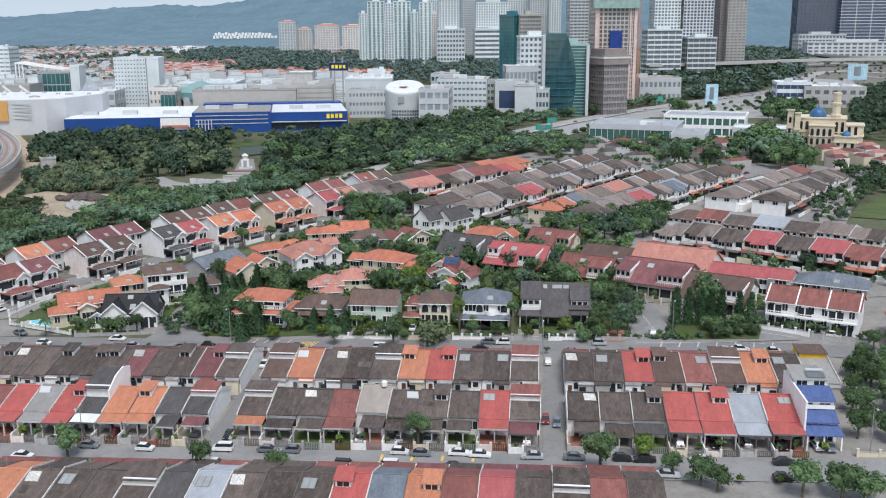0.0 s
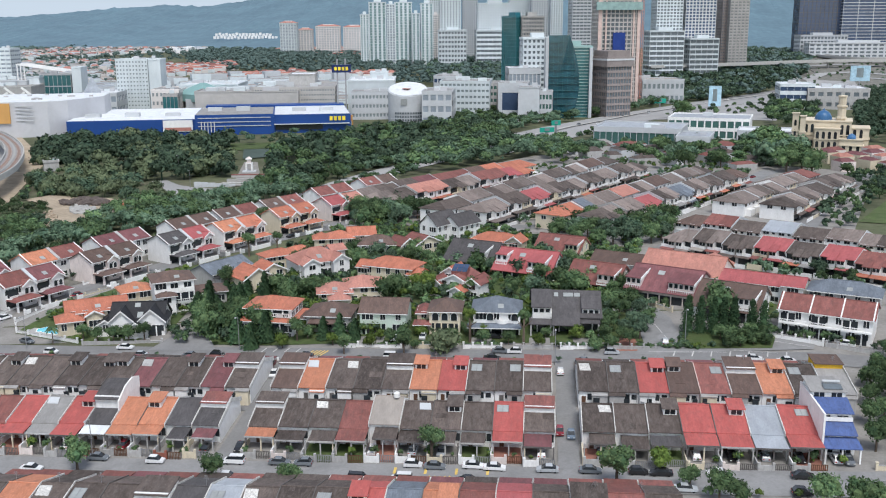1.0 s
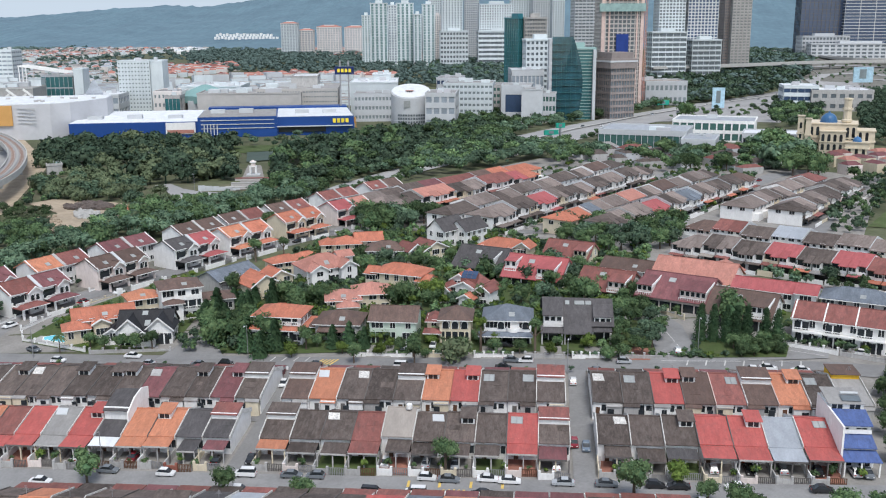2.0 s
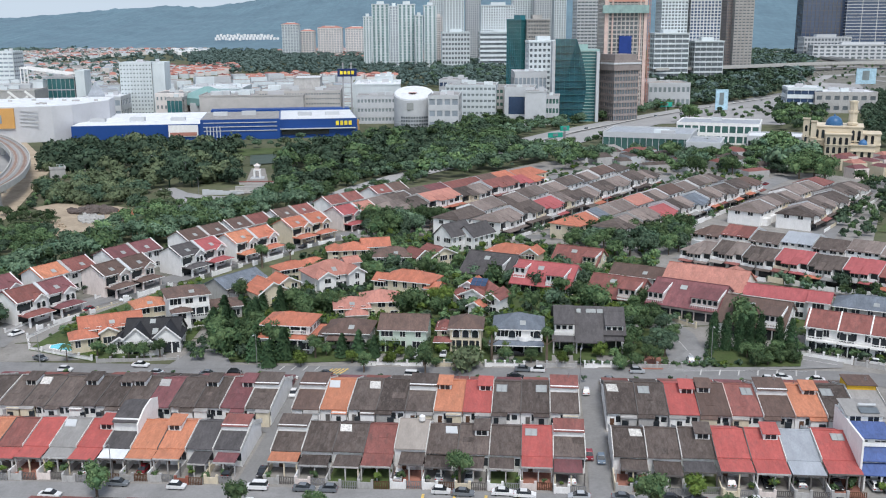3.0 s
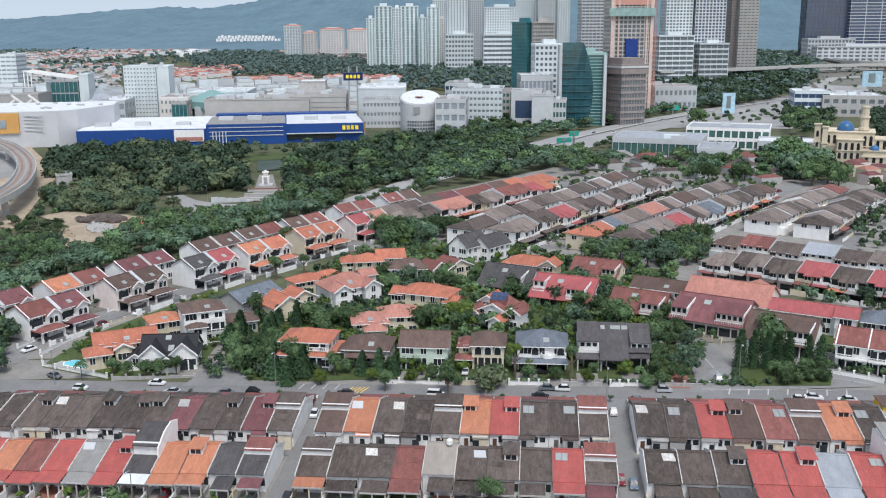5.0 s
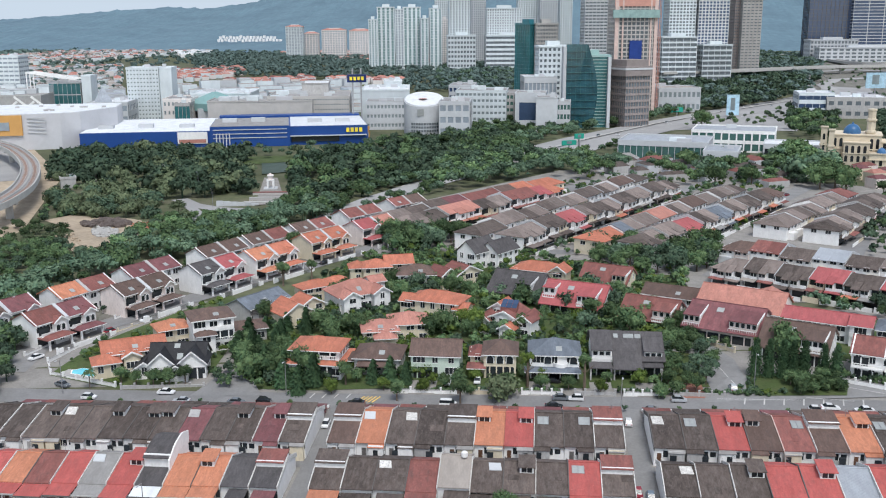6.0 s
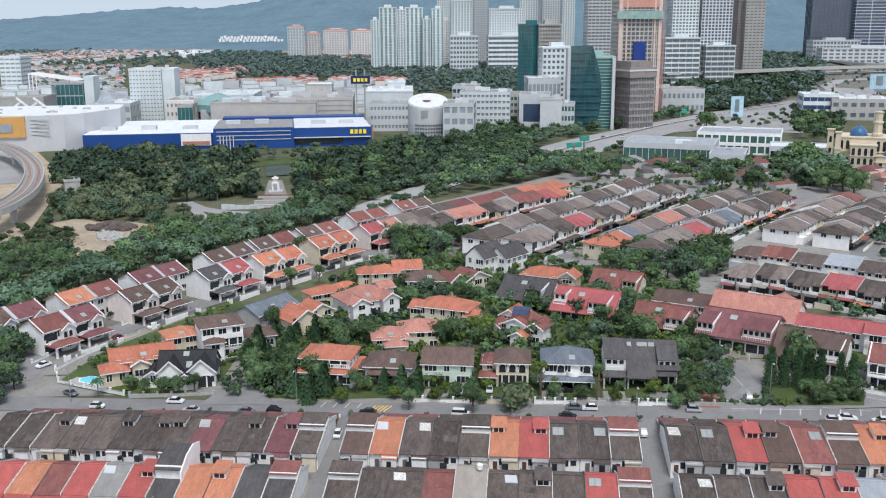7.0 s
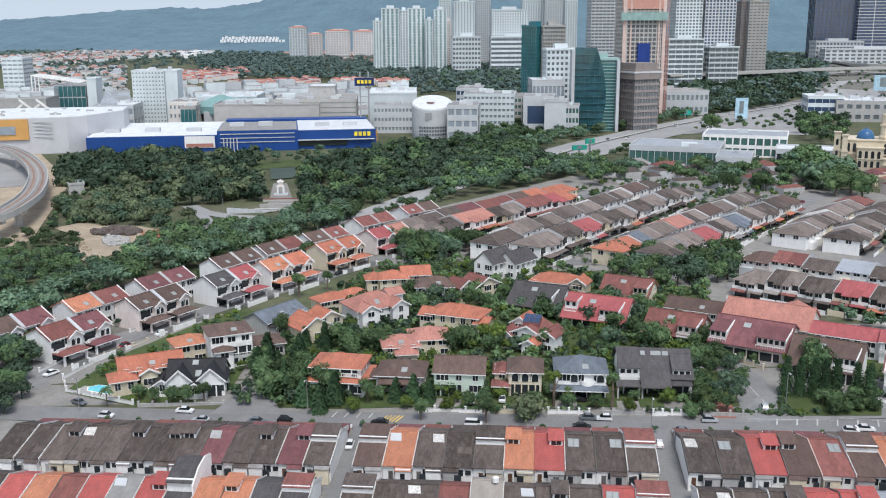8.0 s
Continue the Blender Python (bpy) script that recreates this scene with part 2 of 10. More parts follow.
TIMBER = surf("brown_timber_door", (0.12, 0.06, 0.035), 0.6, 0.15, 0.6)
BARK = surf("grey_brown_bark", (0.13, 0.10, 0.075), 0.95, 0.25, 1.0)
BLUENET = surf("blue_safety_net", (0.02, 0.05, 0.22), 0.8, 0.12, 0.2)
GREENNET = surf("green_safety_net", (0.28, 0.40, 0.38), 0.85, 0.2, 0.2)
ORANGESTEEL = surf("red_oxide_steel", (0.50, 0.26, 0.21), 0.7, 0.1, 0.3)
SIGNBLUE = surf("blue_sign_panel", (0.012, 0.025, 0.10), 0.4, 0.05, 0.1)
SIGNYELLOW = surf("yellow_sign_paint", (0.80, 0.62, 0.05), 0.5, 0.05, 0.1)
SIGNGREEN = surf("green_road_sign", (0.02, 0.30, 0.22), 0.5, 0.05, 0.1)
GOLD = surf("blue_glazed_dome", (0.05, 0.14, 0.29), 0.3, 0.1, 0.3)
RAILRED = surf("rusty_rail_bed", (0.30, 0.20, 0.16), 0.9, 0.15, 0.1)


def leafy(name, color, light, var=0.35):
    """Foliage: tone varies leaf clump by leaf clump and tree by tree."""
    m = bpy.data.materials.new(name)
    m.use_nodes = True
    n, l = m.node_tree.nodes, m.node_tree.links
    b = n["Principled BSDF"]
    b.inputs["Roughness"].default_value = 0.75
    b.inputs["Specular IOR Level"].default_value = 0.1
    geo, info = n.new("ShaderNodeNewGeometry"), n.new("ShaderNodeObjectInfo")
    mix = n.new("ShaderNodeMix")
    mix.data_type = "RGBA"
    cols = [s for s in mix.inputs if s.type == "RGBA"]
    cols[0].default_value, cols[1].default_value = (*color, 1), (*light, 1)
    l.new(geo.outputs["Random Per Island"], mix.inputs[0])
    r = n.new("ShaderNodeMapRange")
    r.inputs["To Min"].default_value, r.inputs["To Max"].default_value = 1 - var, 1 + var
    l.new(info.outputs["Random"], r.inputs["Value"])
    tc, ns, nr, mm = n.new("ShaderNodeTexCoord"), n.new("ShaderNodeTexNoise"), n.new("ShaderNodeMapRange"), n.new("ShaderNodeMath")
    ns.inputs["Scale"].default_value, ns.inputs["Detail"].default_value = 0.09, 2
    nr.inputs["From Min"].default_value, nr.inputs["From Max"].default_value = 0.3, 0.7
    nr.inputs["To Min"].default_value, nr.inputs["To Max"].default_value = 1 - var, 1 + var
    mm.operation = "MULTIPLY"
    l.new(tc.outputs["Object"], ns.inputs["Vector"])
    l.new(ns.outputs["Fac"], nr.inputs["Value"])
    l.new(nr.outputs[0], mm.inputs[0]), l.new(r.outputs[0], mm.inputs[1])
    sc = n.new("ShaderNodeVectorMath")
    sc.operation = "SCALE"
    l.new([s for s in mix.outputs if s.type == "RGBA"][0], sc.inputs[0])
    l.new(mm.outputs[0], sc.inputs["Scale"])
    l.new(sc.outputs[0], b.inputs["Base Color"])
    return m


def lattice(bm, x0, x1, y, z0, z1, n):
    """A barred gate leaf in one piece: upright bars between rails."""
    xs = [x0 + (x1 - x0) * k / (2 * n + 1) for k in range(2 * n + 2)]
    zs = [z0, z0 + 0.12, (z0 + z1) / 2 - 0.04, (z0 + z1) / 2 + 0.04, z1 - 0.12, z1]
    for dy in (0.0, 0.07):
        g = [[bm.verts.new((x, y + dy, z)) for z in zs] for x in xs]
        for i in range(len(xs) - 1):
            for j in range(5):
                if i % 2 == 0 or j % 2 == 0:
                    bm.faces.new((g[i][j], g[i + 1][j], g[i + 1][j + 1], g[i][j + 1]))
        if dy == 0.0:
            first = g
    for a, b in ((0, 0), (-1, -1)):
        for j in range(5):
            bm.faces.new((first[a][j], first[a][j + 1], g[b][j + 1], g[b][j]))


LEAF = {
    "forest": leafy("forest_leaves", (0.052, 0.094, 0.062), (0.112, 0.162, 0.102), 0.45),
    "garden": leafy("garden_leaves", (0.052, 0.098, 0.048), (0.118, 0.172, 0.078), 0.42),
    "bright": leafy("bright_leaves", (0.065, 0.11, 0.028), (0.13, 0.175, 0.042)),
    "olive": leafy("olive_leaves", (0.072, 0.098, 0.055), (0.125, 0.152, 0.085)),
    "conifer": leafy("dark_conifer_leaves", (0.026, 0.060, 0.030), (0.056, 0.098, 0.046)),
    # Pale blue-green base colour holds the haze over distant trees.
    "far": leafy("hazy_far_wood_leaves", (0.100, 0.152, 0.138), (0.13, 0.180, 0.160), 0.2),
}


# Helpers
def terrain(x, y):
    u = min(max((y - 165) / 80, 0), 1)
    k = min(max((330 - y) / 100, 0), 1)
    r = min(max((y - 900) / 700, 0), 1)
    return -3.0 + 4.5 * u + 0.025 * max(-120, min(120, x)) * k + 20 * r * r * (3 - 2 * r)


TH = radians(-5.6)
CT, ST = math.cos(TH), math.sin(TH)


def block(u, v):
    """From the front block's own axes (along its street, across it) to the world."""
    return 18.0 + u * CT - v * ST, 167.6 + u * ST + v * CT


def box(bm, x0, x1, y0, y1, z0, z1, mi=0):
    vs = [bm.verts.new((x, y, z)) for z in (z0, z1) for y in (y0, y1) for x in (x0, x1)]
    for a, b, c, d in ((0, 2, 3, 1), (4, 5, 7, 6), (0, 1, 5, 4), (2, 6, 7, 3), (0, 4, 6, 2), (1, 3, 7, 5)):
        bm.faces.new((vs[a], vs[b], vs[c], vs[d])).material_index = mi


def slab(bm, corners, thick, mi=0):
    """A board with four upper corners, thick metres deep."""
    top = [bm.verts.new(c) for c in corners]
    low = [bm.verts.new((c[0], c[1], c[2] - thick)) for c in corners]
    n = len(top)
    bm.faces.new(top).material_index = mi
    bm.faces.new(low[::-1]).material_index = mi
    for i in range(n):
        j = (i + 1) % n
        bm.faces.new((top[j], top[i], low[i], low[j])).material_index = mi


def lathe(bm, profile, seg=10, x=0, y=0, mi=0):
    rings = []
    for r, z in profile:
        rings.append([bm.verts.new((x + r * math.cos(6.2832 * i / seg), y + r * math.sin(6.2832 * i / seg), z)) for i in range(seg)])
    for a, b in zip(rings, rings[1:]):
        for i in range(seg):
            bm.faces.new((a[i], a[(i + 1) % seg], b[(i + 1) % seg], b[i])).material_index = mi
    bm.faces.new(rings[0][::-1]).material_index = mi
    bm.faces.new(rings[-1]).material_index = mi


def mesh_of(name, bm, mats):
    bmesh.ops.recalc_face_normals(bm, faces=bm.faces)
    me = bpy.data.meshes.new(name)
    bm.to_mesh(me)
    bm.free()
    for m in mats if isinstance(mats, (list, tuple)) else (mats,):
        me.materials.append(m)
    return me


def part(name, bm, material, parent, label=""):
    ob = new(name, mesh_of(name, bm, material))
    ob.parent = parent
    if label:
        ob["label"] = label
    return ob


def piece(name, me, parent, x=0, y=0, z=0, rz=0, scale=None):
    """An object of its own on a shared mesh."""
    ob = new(name, me)
    ob.parent = parent
    ob.matrix_basis = pose(x, y, z, 0, 0, rz) @ (Matrix.Diagonal((*scale, 1)) if scale else Matrix())
    return ob


def thing(name, x, y, z, rz, label, category, group="", kind=""):
    ob = new(name)
    ob.empty_display_size = 0.5
    ob.matrix_basis = pose(x, y, z, 0, 0, rz)
    return tagged(ob, label, category, group, kind)


def window_mesh(w, h, wall_mat, bars=2, glass="dark", frame_w=0.09):
    """A framed window on the face y = 0, its outside towards -y: one skin with recessed panes."""
    bm = bmesh.new()
    f, y0, y1 = frame_w, -0.10, -0.02
    xs, zs = [-w / 2 - f + (w + 2 * f) * i / bars for i in range(bars + 1)], [-f, h + f]
    front = [[bm.verts.new((x, y0, z)) for x in xs] for z in zs]
    rear = [[bm.verts.new((x, 0.03, z)) for x in xs] for z in zs]
    for i in range(bars):
        o = [front[0][i], front[0][i + 1], front[1][i + 1], front[1][i]]
        k = f if bars == 1 else f * 0.7
        inn = [(xs[i] + k, zs[0] + f), (xs[i + 1] - k, zs[0] + f), (xs[i + 1] - k, zs[1] - f), (xs[i] + k, zs[1] - f)]
        rim, sunk = [bm.verts.new((x, y0, z)) for x, z in inn], [bm.verts.new((x, y1, z)) for x, z in inn]
        for a in range(4):
            b = (a + 1) % 4
            bm.faces.new((o[a], o[b], rim[b], rim[a]))
            bm.faces.new((rim[a], rim[b], sunk[b], sunk[a]))
        bm.faces.new(sunk).material_index = 1
        bm.faces.new((front[0][i + 1], front[0][i], rear[0][i], rear[0][i + 1]))
        bm.faces.new((front[1][i], front[1][i + 1], rear[1][i + 1], rear[1][i]))
        bm.faces.new((rear[0][i], rear[1][i], rear[1][i + 1], rear[0][i + 1]))
    for i in (0, bars):
        bm.faces.new((front[0][i], front[1][i], rear[1][i], rear[0][i]))
    return mesh_of("window", bm, [wall_mat, GLASS[glass]])


def door_mesh(w, h, mat_door, mat_frame):
    bm = bmesh.new()
    box(bm, -w / 2, w / 2, -0.05, 0.02, 0, h, 0)
    for s in (-1, 1):
        box(bm, s * w / 2 - 0.05, s * w / 2 + 0.05, -0.09, 0, 0, h + 0.08, 1)
    box(bm, -w / 2, w / 2, -0.09, 0, h, h + 0.08, 1)
    box(bm, w * 0.3, w * 0.38, -0.10, -0.05, h * 0.45, h * 0.52, 1)
    return mesh_of("door", bm, [mat_door, mat_frame])


WIN = {
    "s": window_mesh(1.1, 1.1, WALL["white"], 1, frame_w=0.06),
    "m": window_mesh(1.9, 1.35, WALL["white"], 2, frame_w=0.06),
    "l": window_mesh(2.8, 1.6, WALL["white"], 3, frame_w=0.06),
    "tall": window_mesh(1.2, 1.7, WALL["white"], 2, frame_w=0.06),
}
DOOR = {
    "wood": door_mesh(0.95, 2.1, TIMBER, WALL["white"]),
    "grey": door_mesh(0.9, 2.05, WALL["greywall"], WALL["white"]),
    "dark": door_mesh(0.9, 2.05, WALL["darkwall"], WALL["greywall"]),
}

# Ground
def grid_lines(a, b, near, step_near, step_far):
    out, c = [], a
    while c < b:
        out.append(c)
        c += step_near if near[0] <= c < near[1] else step_far
    return out + [b]


def make_ground():
    xs = grid_lines(-3200, 3200, (-200, 200), 10, 100)
    ys = [-400, 0, 100, 150, 165] + list(range(175, 246, 10)) + list(range(250, 331, 10)) + list(range(400, 5200, 100))
    verts = [(x, y, terrain(x, y)) for y in ys for x in xs]
    n = len(xs)
    faces = [(j * n + i, j * n + i + 1, (j + 1) * n + i + 1, (j + 1) * n + i) for j in range(len(ys) - 1) for i in range(n - 1)]
    me = bpy.data.meshes.new("ground")
    me.from_pydata(verts, [], faces)
    me.materials.append(GROUND)
    tagged(new("ground", me), "scrubby green and brown ground under the whole town", "ground", kind="structure")


make_ground()


def strip(name, pts, width, mat, lift, label, category, thick=0.0, kind="structure", absolute=False):
    """A band of road or paving along a line in plan; with absolute, the points carry their own height."""
    line = []
    for a, b in zip(pts, pts[1:]):
        m = max(1, int(math.dist(a[:2], b[:2]) / 8))
        line += [tuple(a[k] + (b[k] - a[k]) * i / m for k in range(len(a))) for i in range(m)]
    line.append(tuple(pts[-1]))
    bm = bmesh.new()
    rows = []
    for i, p in enumerate(line):
        q0, q1 = line[max(0, i - 1)], line[min(len(line) - 1, i + 1)]
        dx, dy = q1[0] - q0[0], q1[1] - q0[1]
        ln = math.hypot(dx, dy) or 1
        nx, ny = -dy / ln * width / 2, dx / ln * width / 2
        row = []
        for s in (1, 0.33, -0.33, -1):
            x, y = p[0] + nx * s, p[1] + ny * s
            row.append(bm.verts.new((x, y, (p[2] if absolute else terrain(x, y)) + lift)))
        if thick:
            row += [bm.verts.new((v.co.x, v.co.y, v.co.z - thick)) for v in (row[3], row[0])]
        rows.append(row)
    for a, b in zip(rows, rows[1:]):
        m = len(a)
        for i in range(m if thick else m - 1):
            j = (i + 1) % m
            bm.faces.new((a[i], a[j], b[j], b[i]))
    ob = new(name, mesh_of(name, bm, mat))
    return tagged(ob, label, category, kind=kind)


def patch(name, pts, mat, lift, label, category, kind="structure"):
    """A flat-lying area with a given outline, draped on the ground."""
    bm = bmesh.new()
    vs = [bm.verts.new((x, y, 0)) for x, y in pts]
    bm.faces.new(vs)
    for axis, steps in ((0, 48), (1, 48)):
        lo, hi = min(p[axis] for p in pts), max(p[axis] for p in pts)
        for i in range(1, steps):
            co, no = [0, 0, 0], [0, 0, 0]
            co[axis], no[axis] = lo + (hi - lo) * i / steps, 1
            bmesh.ops.bisect_plane(bm, geom=bm.verts[:] + bm.edges[:] + bm.faces[:], plane_co=co, plane_no=no)
    for v in bm.verts:
        v.co.z = terrain(v.co.x, v.co.y) + lift
    ob = new(name, mesh_of(name, bm, mat))
    for f in ob.data.polygons:
        if f.normal.z < 0:
            f.flip()
    return tagged(ob, label, category, kind=kind)


def B(u, v):
    return block(u, v)


patch("estate_ground", [B(-190, -60), B(120, -60), B(150, 120), B(-190, 120)], CONCRETE, 0.02, "stained concrete yards between the houses", "paved ground")
strip("front_street", [B(-150, -8.2), B(110, -8.2)], 9.6, ASPHALT, 0.16, "worn grey asphalt street with parked cars", "road")
strip("back_street", [B(-150, 48.8), B(-60, 48.5), B(0, 48.6), B(25, 49.5), B(60, 48.5), B(110, 40)], 7.2, ASPHALT, 0.16, "worn grey asphalt street before the villas", "road")
strip("side_lane", [B(2.4, -4), B(2.6, 46)], 4.0, ASPHALT, 0.18, "narrow asphalt lane between two house rows", "road")
strip("alley", [B(-61.9, -4), B(-61.4, 46)], 4.2, ASPHALT, 0.18, "narrow asphalt alley beside white end walls", "road")
strip("rear_lane", [B(-130, 19.1), B(60, 19.1)], 2.6, ASPHALT, 0.17, "narrow service lane behind the house rows", "road")
strip("left_street", [(-123.6, 242.6), (-123.6, 260.2), (-114.4, 272.1), (-101.0, 290.9), (-85.2, 310.6), (-70.3, 328.4), (-50.1, 355.7), (-26.4, 385.1)], 8.5, ASPHALT, 0.17, "asphalt street climbing past the semi-detached houses", "road")
strip("circle_street", [(49.5, 219.0), (50.2, 229.2), (50.9, 238.9), (49.2, 246.2), (42.1, 250.9)], 9.0, ASPHALT, 0.19, "asphalt street bending round a grass island", "road")
patch("corner_junction", [(43.5, 219.4), (51.5, 229.1), (77.2, 224.4), (89.9, 229.6), (83.1, 215.6), (41.7, 215.4)], ASPHALT, 0.21, "wide asphalt junction with white markings", "road")
patch("left_junction", [(-74.5, 226.6), (-69.3, 239.7), (-66.8, 244.3), (-61.9, 236.2), (-57.6, 225.6)], ASPHALT, 0.21, "asphalt side street mouth", "road")


# Terraced houses of the front block
def party(bm, x, prof, t=0.16, up=0.28):
    """A coping wall along a roof profile of (y, z) points."""
    for (y0, z0), (y1, z1) in zip(prof, prof[1:]):
        vs = [bm.verts.new(c) for c in ((x - t / 2, y0, z0 - 0.6), (x + t / 2, y0, z0 - 0.6), (x + t / 2, y0, z0 + up), (x - t / 2, y0, z0 + up),
                                        (x - t / 2, y1, z1 - 0.6), (x + t / 2, y1, z1 - 0.6), (x + t / 2, y1, z1 + up), (x - t / 2, y1, z1 + up))]
        for f in ((0, 1, 2, 3), (4, 7, 6, 5), (3, 2, 6, 7), (0, 3, 7, 4), (1, 5, 6, 2), (0, 4, 5, 1)):
            bm.faces.new([vs[i] for i in f])


def sheet(bm, x0, x1, prof, thick):
    """A roof sheet along a (y, z) profile, one closed skin."""
    cols = []
    for x in (x0, x1):
        cols.append([bm.verts.new((x, p, q)) for p, q in prof] + [bm.verts.new((x, p, q - thick)) for p, q in reversed(prof)])
    n = len(cols[0])
    for i in range(n):
        j = (i + 1) % n
        bm.faces.new((cols[0][i], cols[0][j], cols[1][j], cols[1][i]))
    m = len(prof)
    for c in cols:
        for i in range(m - 1):
            bm.faces.new((c[i], c[i + 1], c[n - 2 - i], c[n - 1 - i]))


TERR_GROUP = "terraced houses of the front block"
ROOF_WORDS = {"dark": "weathered dark grey tiled", "faded": "faded grey-brown tiled", "slate": "charcoal tiled", "brown": "brown tiled", "redbrown": "faded red-brown tiled", "maroon": "maroon tiled",
              "red": "bright red painted", "crimson": "crimson tiled", "orange": "orange painted", "terracotta": "terracotta tiled", "salmon": "salmon tiled",
              "grey": "grey sheet metal", "black": "black tiled", "bluegrey": "blue-grey tiled", "steel": "pale steel sheet", "blue": "blue painted", "taupe": "pale taupe", "yellow": "yellow", "white": "white", "teal": "teal"}


def terrace(row, u, w, roof="dark", wall="white", coping="greywall", car="", car_len=4.0, feat="", rear="", tall=0.0, lift=0.0, seed=0, gate="white", coping_r=False):
    """One terraced house. row: 'B' faces the near street, 'A' the far street, 'C' is the row across the near street. u: its near corner along the street; w: width."""
    rng = random.Random(int(u * 10) * 7 + ord(row) + seed)
    far = row != "B"
    v_mid = {"B": 11.5, "A": 32.0, "C": -23.6}[row]
    x, y = block(u + w / 2, v_mid)
    z = terrain(x, y) + lift
    words = "terraced house with " + ROOF_WORDS[roof] + " roof" + (" and " + ROOF_WORDS[car] + " carport" if car and car != roof else "") + (", dormer" if "dormer" in feat else "")
    words = " ".join(words.split()[:12])
    t = thing("terraced_house", x, y, z, -5.6, words, "house", TERR_GROUP)
    h = 3.3 + tall + rng.uniform(-0.1, 0.1)
    top = 5.6 + tall + rng.uniform(-0.15, 0.15)
    if not far and not car_len - 4.0:
        car_len = rng.uniform(3.1, 4.5)
    old = roof in ("dark", "brown", "redbrown", "maroon", "slate")
    ragged = not far and (car or roof) in ("dark", "slate", "maroon")
    ys, yr = (-8.2, 6.2) if not far else (-11.2, 7.4)  # camera-side and far eave lines from the ridge
    a, b = -w / 2, w / 2
    # walls
    bm = bmesh.new()
    prof = [(ys + 0.5, -1.5), (yr - 0.5, -1.5), (yr - 0.5, h - 0.15), (0, top - 0.2), (ys + 0.5, h - 0.15)]
    left, right = [bm.verts.new((a + 0.05, p, q)) for p, q in prof], [bm.verts.new((b - 0.05, p, q)) for p, q in prof]
    bm.faces.new(left), bm.faces.new(right[::-1])
    for i in range(5):
        j = (i + 1) % 5
        bm.faces.new((left[i], right[i], right[j], left[j]))
    part("wall", bm, WALL[wall], t)
    # roof slopes
    for nm, y0 in (("roof_slope", ys), ("roof_slope", yr)):
        bm = bmesh.new()
        sheet(bm, a + 0.06, b - 0.06, [(y0 * (1 - q / 6), h + (top - h) * q / 6 + rng.uniform(-0.03, 0.03)) for q in range(7)], 0.16)
        part(nm, bm, ROOF[roof], t)
    bm = bmesh.new()
    lathe(bm, [(0.16, 0), (0.16, w - 0.12)], 6)
    bmesh.ops.rotate(bm, verts=bm.verts, matrix=Matrix.Rotation(radians(90), 3, "Y"))
    bmesh.ops.translate(bm, verts=bm.verts, vec=(a + 0.06, 0, top + 0.02))
    part("ridge_cap", bm, ROOF[roof], t)
    # party coping at the house's left side, and at its right side where it ends the row
    bm = bmesh.new()
    party(bm, a, [(ys - 0.1, h), (0, top), (yr + 0.1, h)], up=0.3 if coping == "white" else 0.16)
    if coping_r:
        party(bm, b, [(ys - 0.1, h), (0, top), (yr + 0.1, h)], up=0.35)
    part("party_wall", bm, WALL[{"greywall": "darkwall", "white": "oldwhite"}.get(coping, coping)], t)
    # sheets laid over leaks on the older roofs
    for _ in range(rng.randrange(2) if old else 0):
        bm = bmesh.new()
        pw, pl, xc, yc = rng.uniform(0.5, 1.4), rng.uniform(0.8, 2.2), rng.uniform(-w * 0.32, w * 0.32), ys * rng.uniform(0.35, 0.8)
        zz = lambda q: h + (top - h) * (1 - q / ys) + 0.05
        slab(bm, [(xc - pw, yc - pl / 2, zz(yc - pl / 2)), (xc + pw, yc - pl / 2, zz(yc - pl / 2)), (xc + pw * 0.95, yc + pl / 2, zz(yc + pl / 2)), (xc - pw * 1.05, yc + pl / 2, zz(yc + pl / 2))], 0.05)
        part("roof_patch", bm, ROOF[roof], t, "odd sheet laid over old tiles")
    if rng.random() < 0.3:
        bm = bmesh.new()
        xa = rng.uniform(-w * 0.4, w * 0.4)
        box(bm, xa - 0.03, xa + 0.03, 0.2, 0.26, top - 0.1, top + 1.9)
        for q in range(4):
            box(bm, xa - 0.5 + q * 0.08, xa + 0.5 - q * 0.08, 0.2 + 0.02, 0.24, top + 1.2 + q * 0.2, top + 1.24 + q * 0.2)
        part("aerial", bm, METAL, t)
    # camera-side wall: openings
    yw = ys + 0.5
    if far:
        x0 = a + 0.5 + rng.random() * 0.6
        piece("door", DOOR[rng.choice(("wood", "grey", "dark"))], t, x0 + 0.5, yw, 0)
        piece("window", WIN["m"], t, x0 + 2.2, yw, 1.3)
        if w > 5.2:
            piece("window", WIN["s"], t, x0 + 4.1, yw, 1.5)
        # Dark box on the rear wall stands for an unlit doorway.
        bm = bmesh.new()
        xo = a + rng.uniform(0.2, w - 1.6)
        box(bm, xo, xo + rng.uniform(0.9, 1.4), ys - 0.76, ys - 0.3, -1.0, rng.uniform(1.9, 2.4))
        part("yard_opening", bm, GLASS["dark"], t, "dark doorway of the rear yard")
        # kitchen annex with its low wall
        bm = bmesh.new()
        xa = a + (0.1 if rng.random() < 0.5 else w * 0.45)
        box(bm, xa, xa + w * 0.5, ys - 0.7, ys + 0.55, -1.5, 2.5 + rng.random() * 0.5)
        part("rear_annex", bm, WALL[rear or rng.choice(("white", "white", "cream", "greywall"))], t)
        bm = bmesh.new()
        slab(bm, [(xa - 0.15, ys - 0.9, 2.75), (xa + w * 0.5 + 0.15, ys - 0.9, 2.75), (xa + w * 0.5 + 0.15, ys + 0.2, 3.15), (xa - 0.15, ys + 0.2, 3.15)], 0.1)
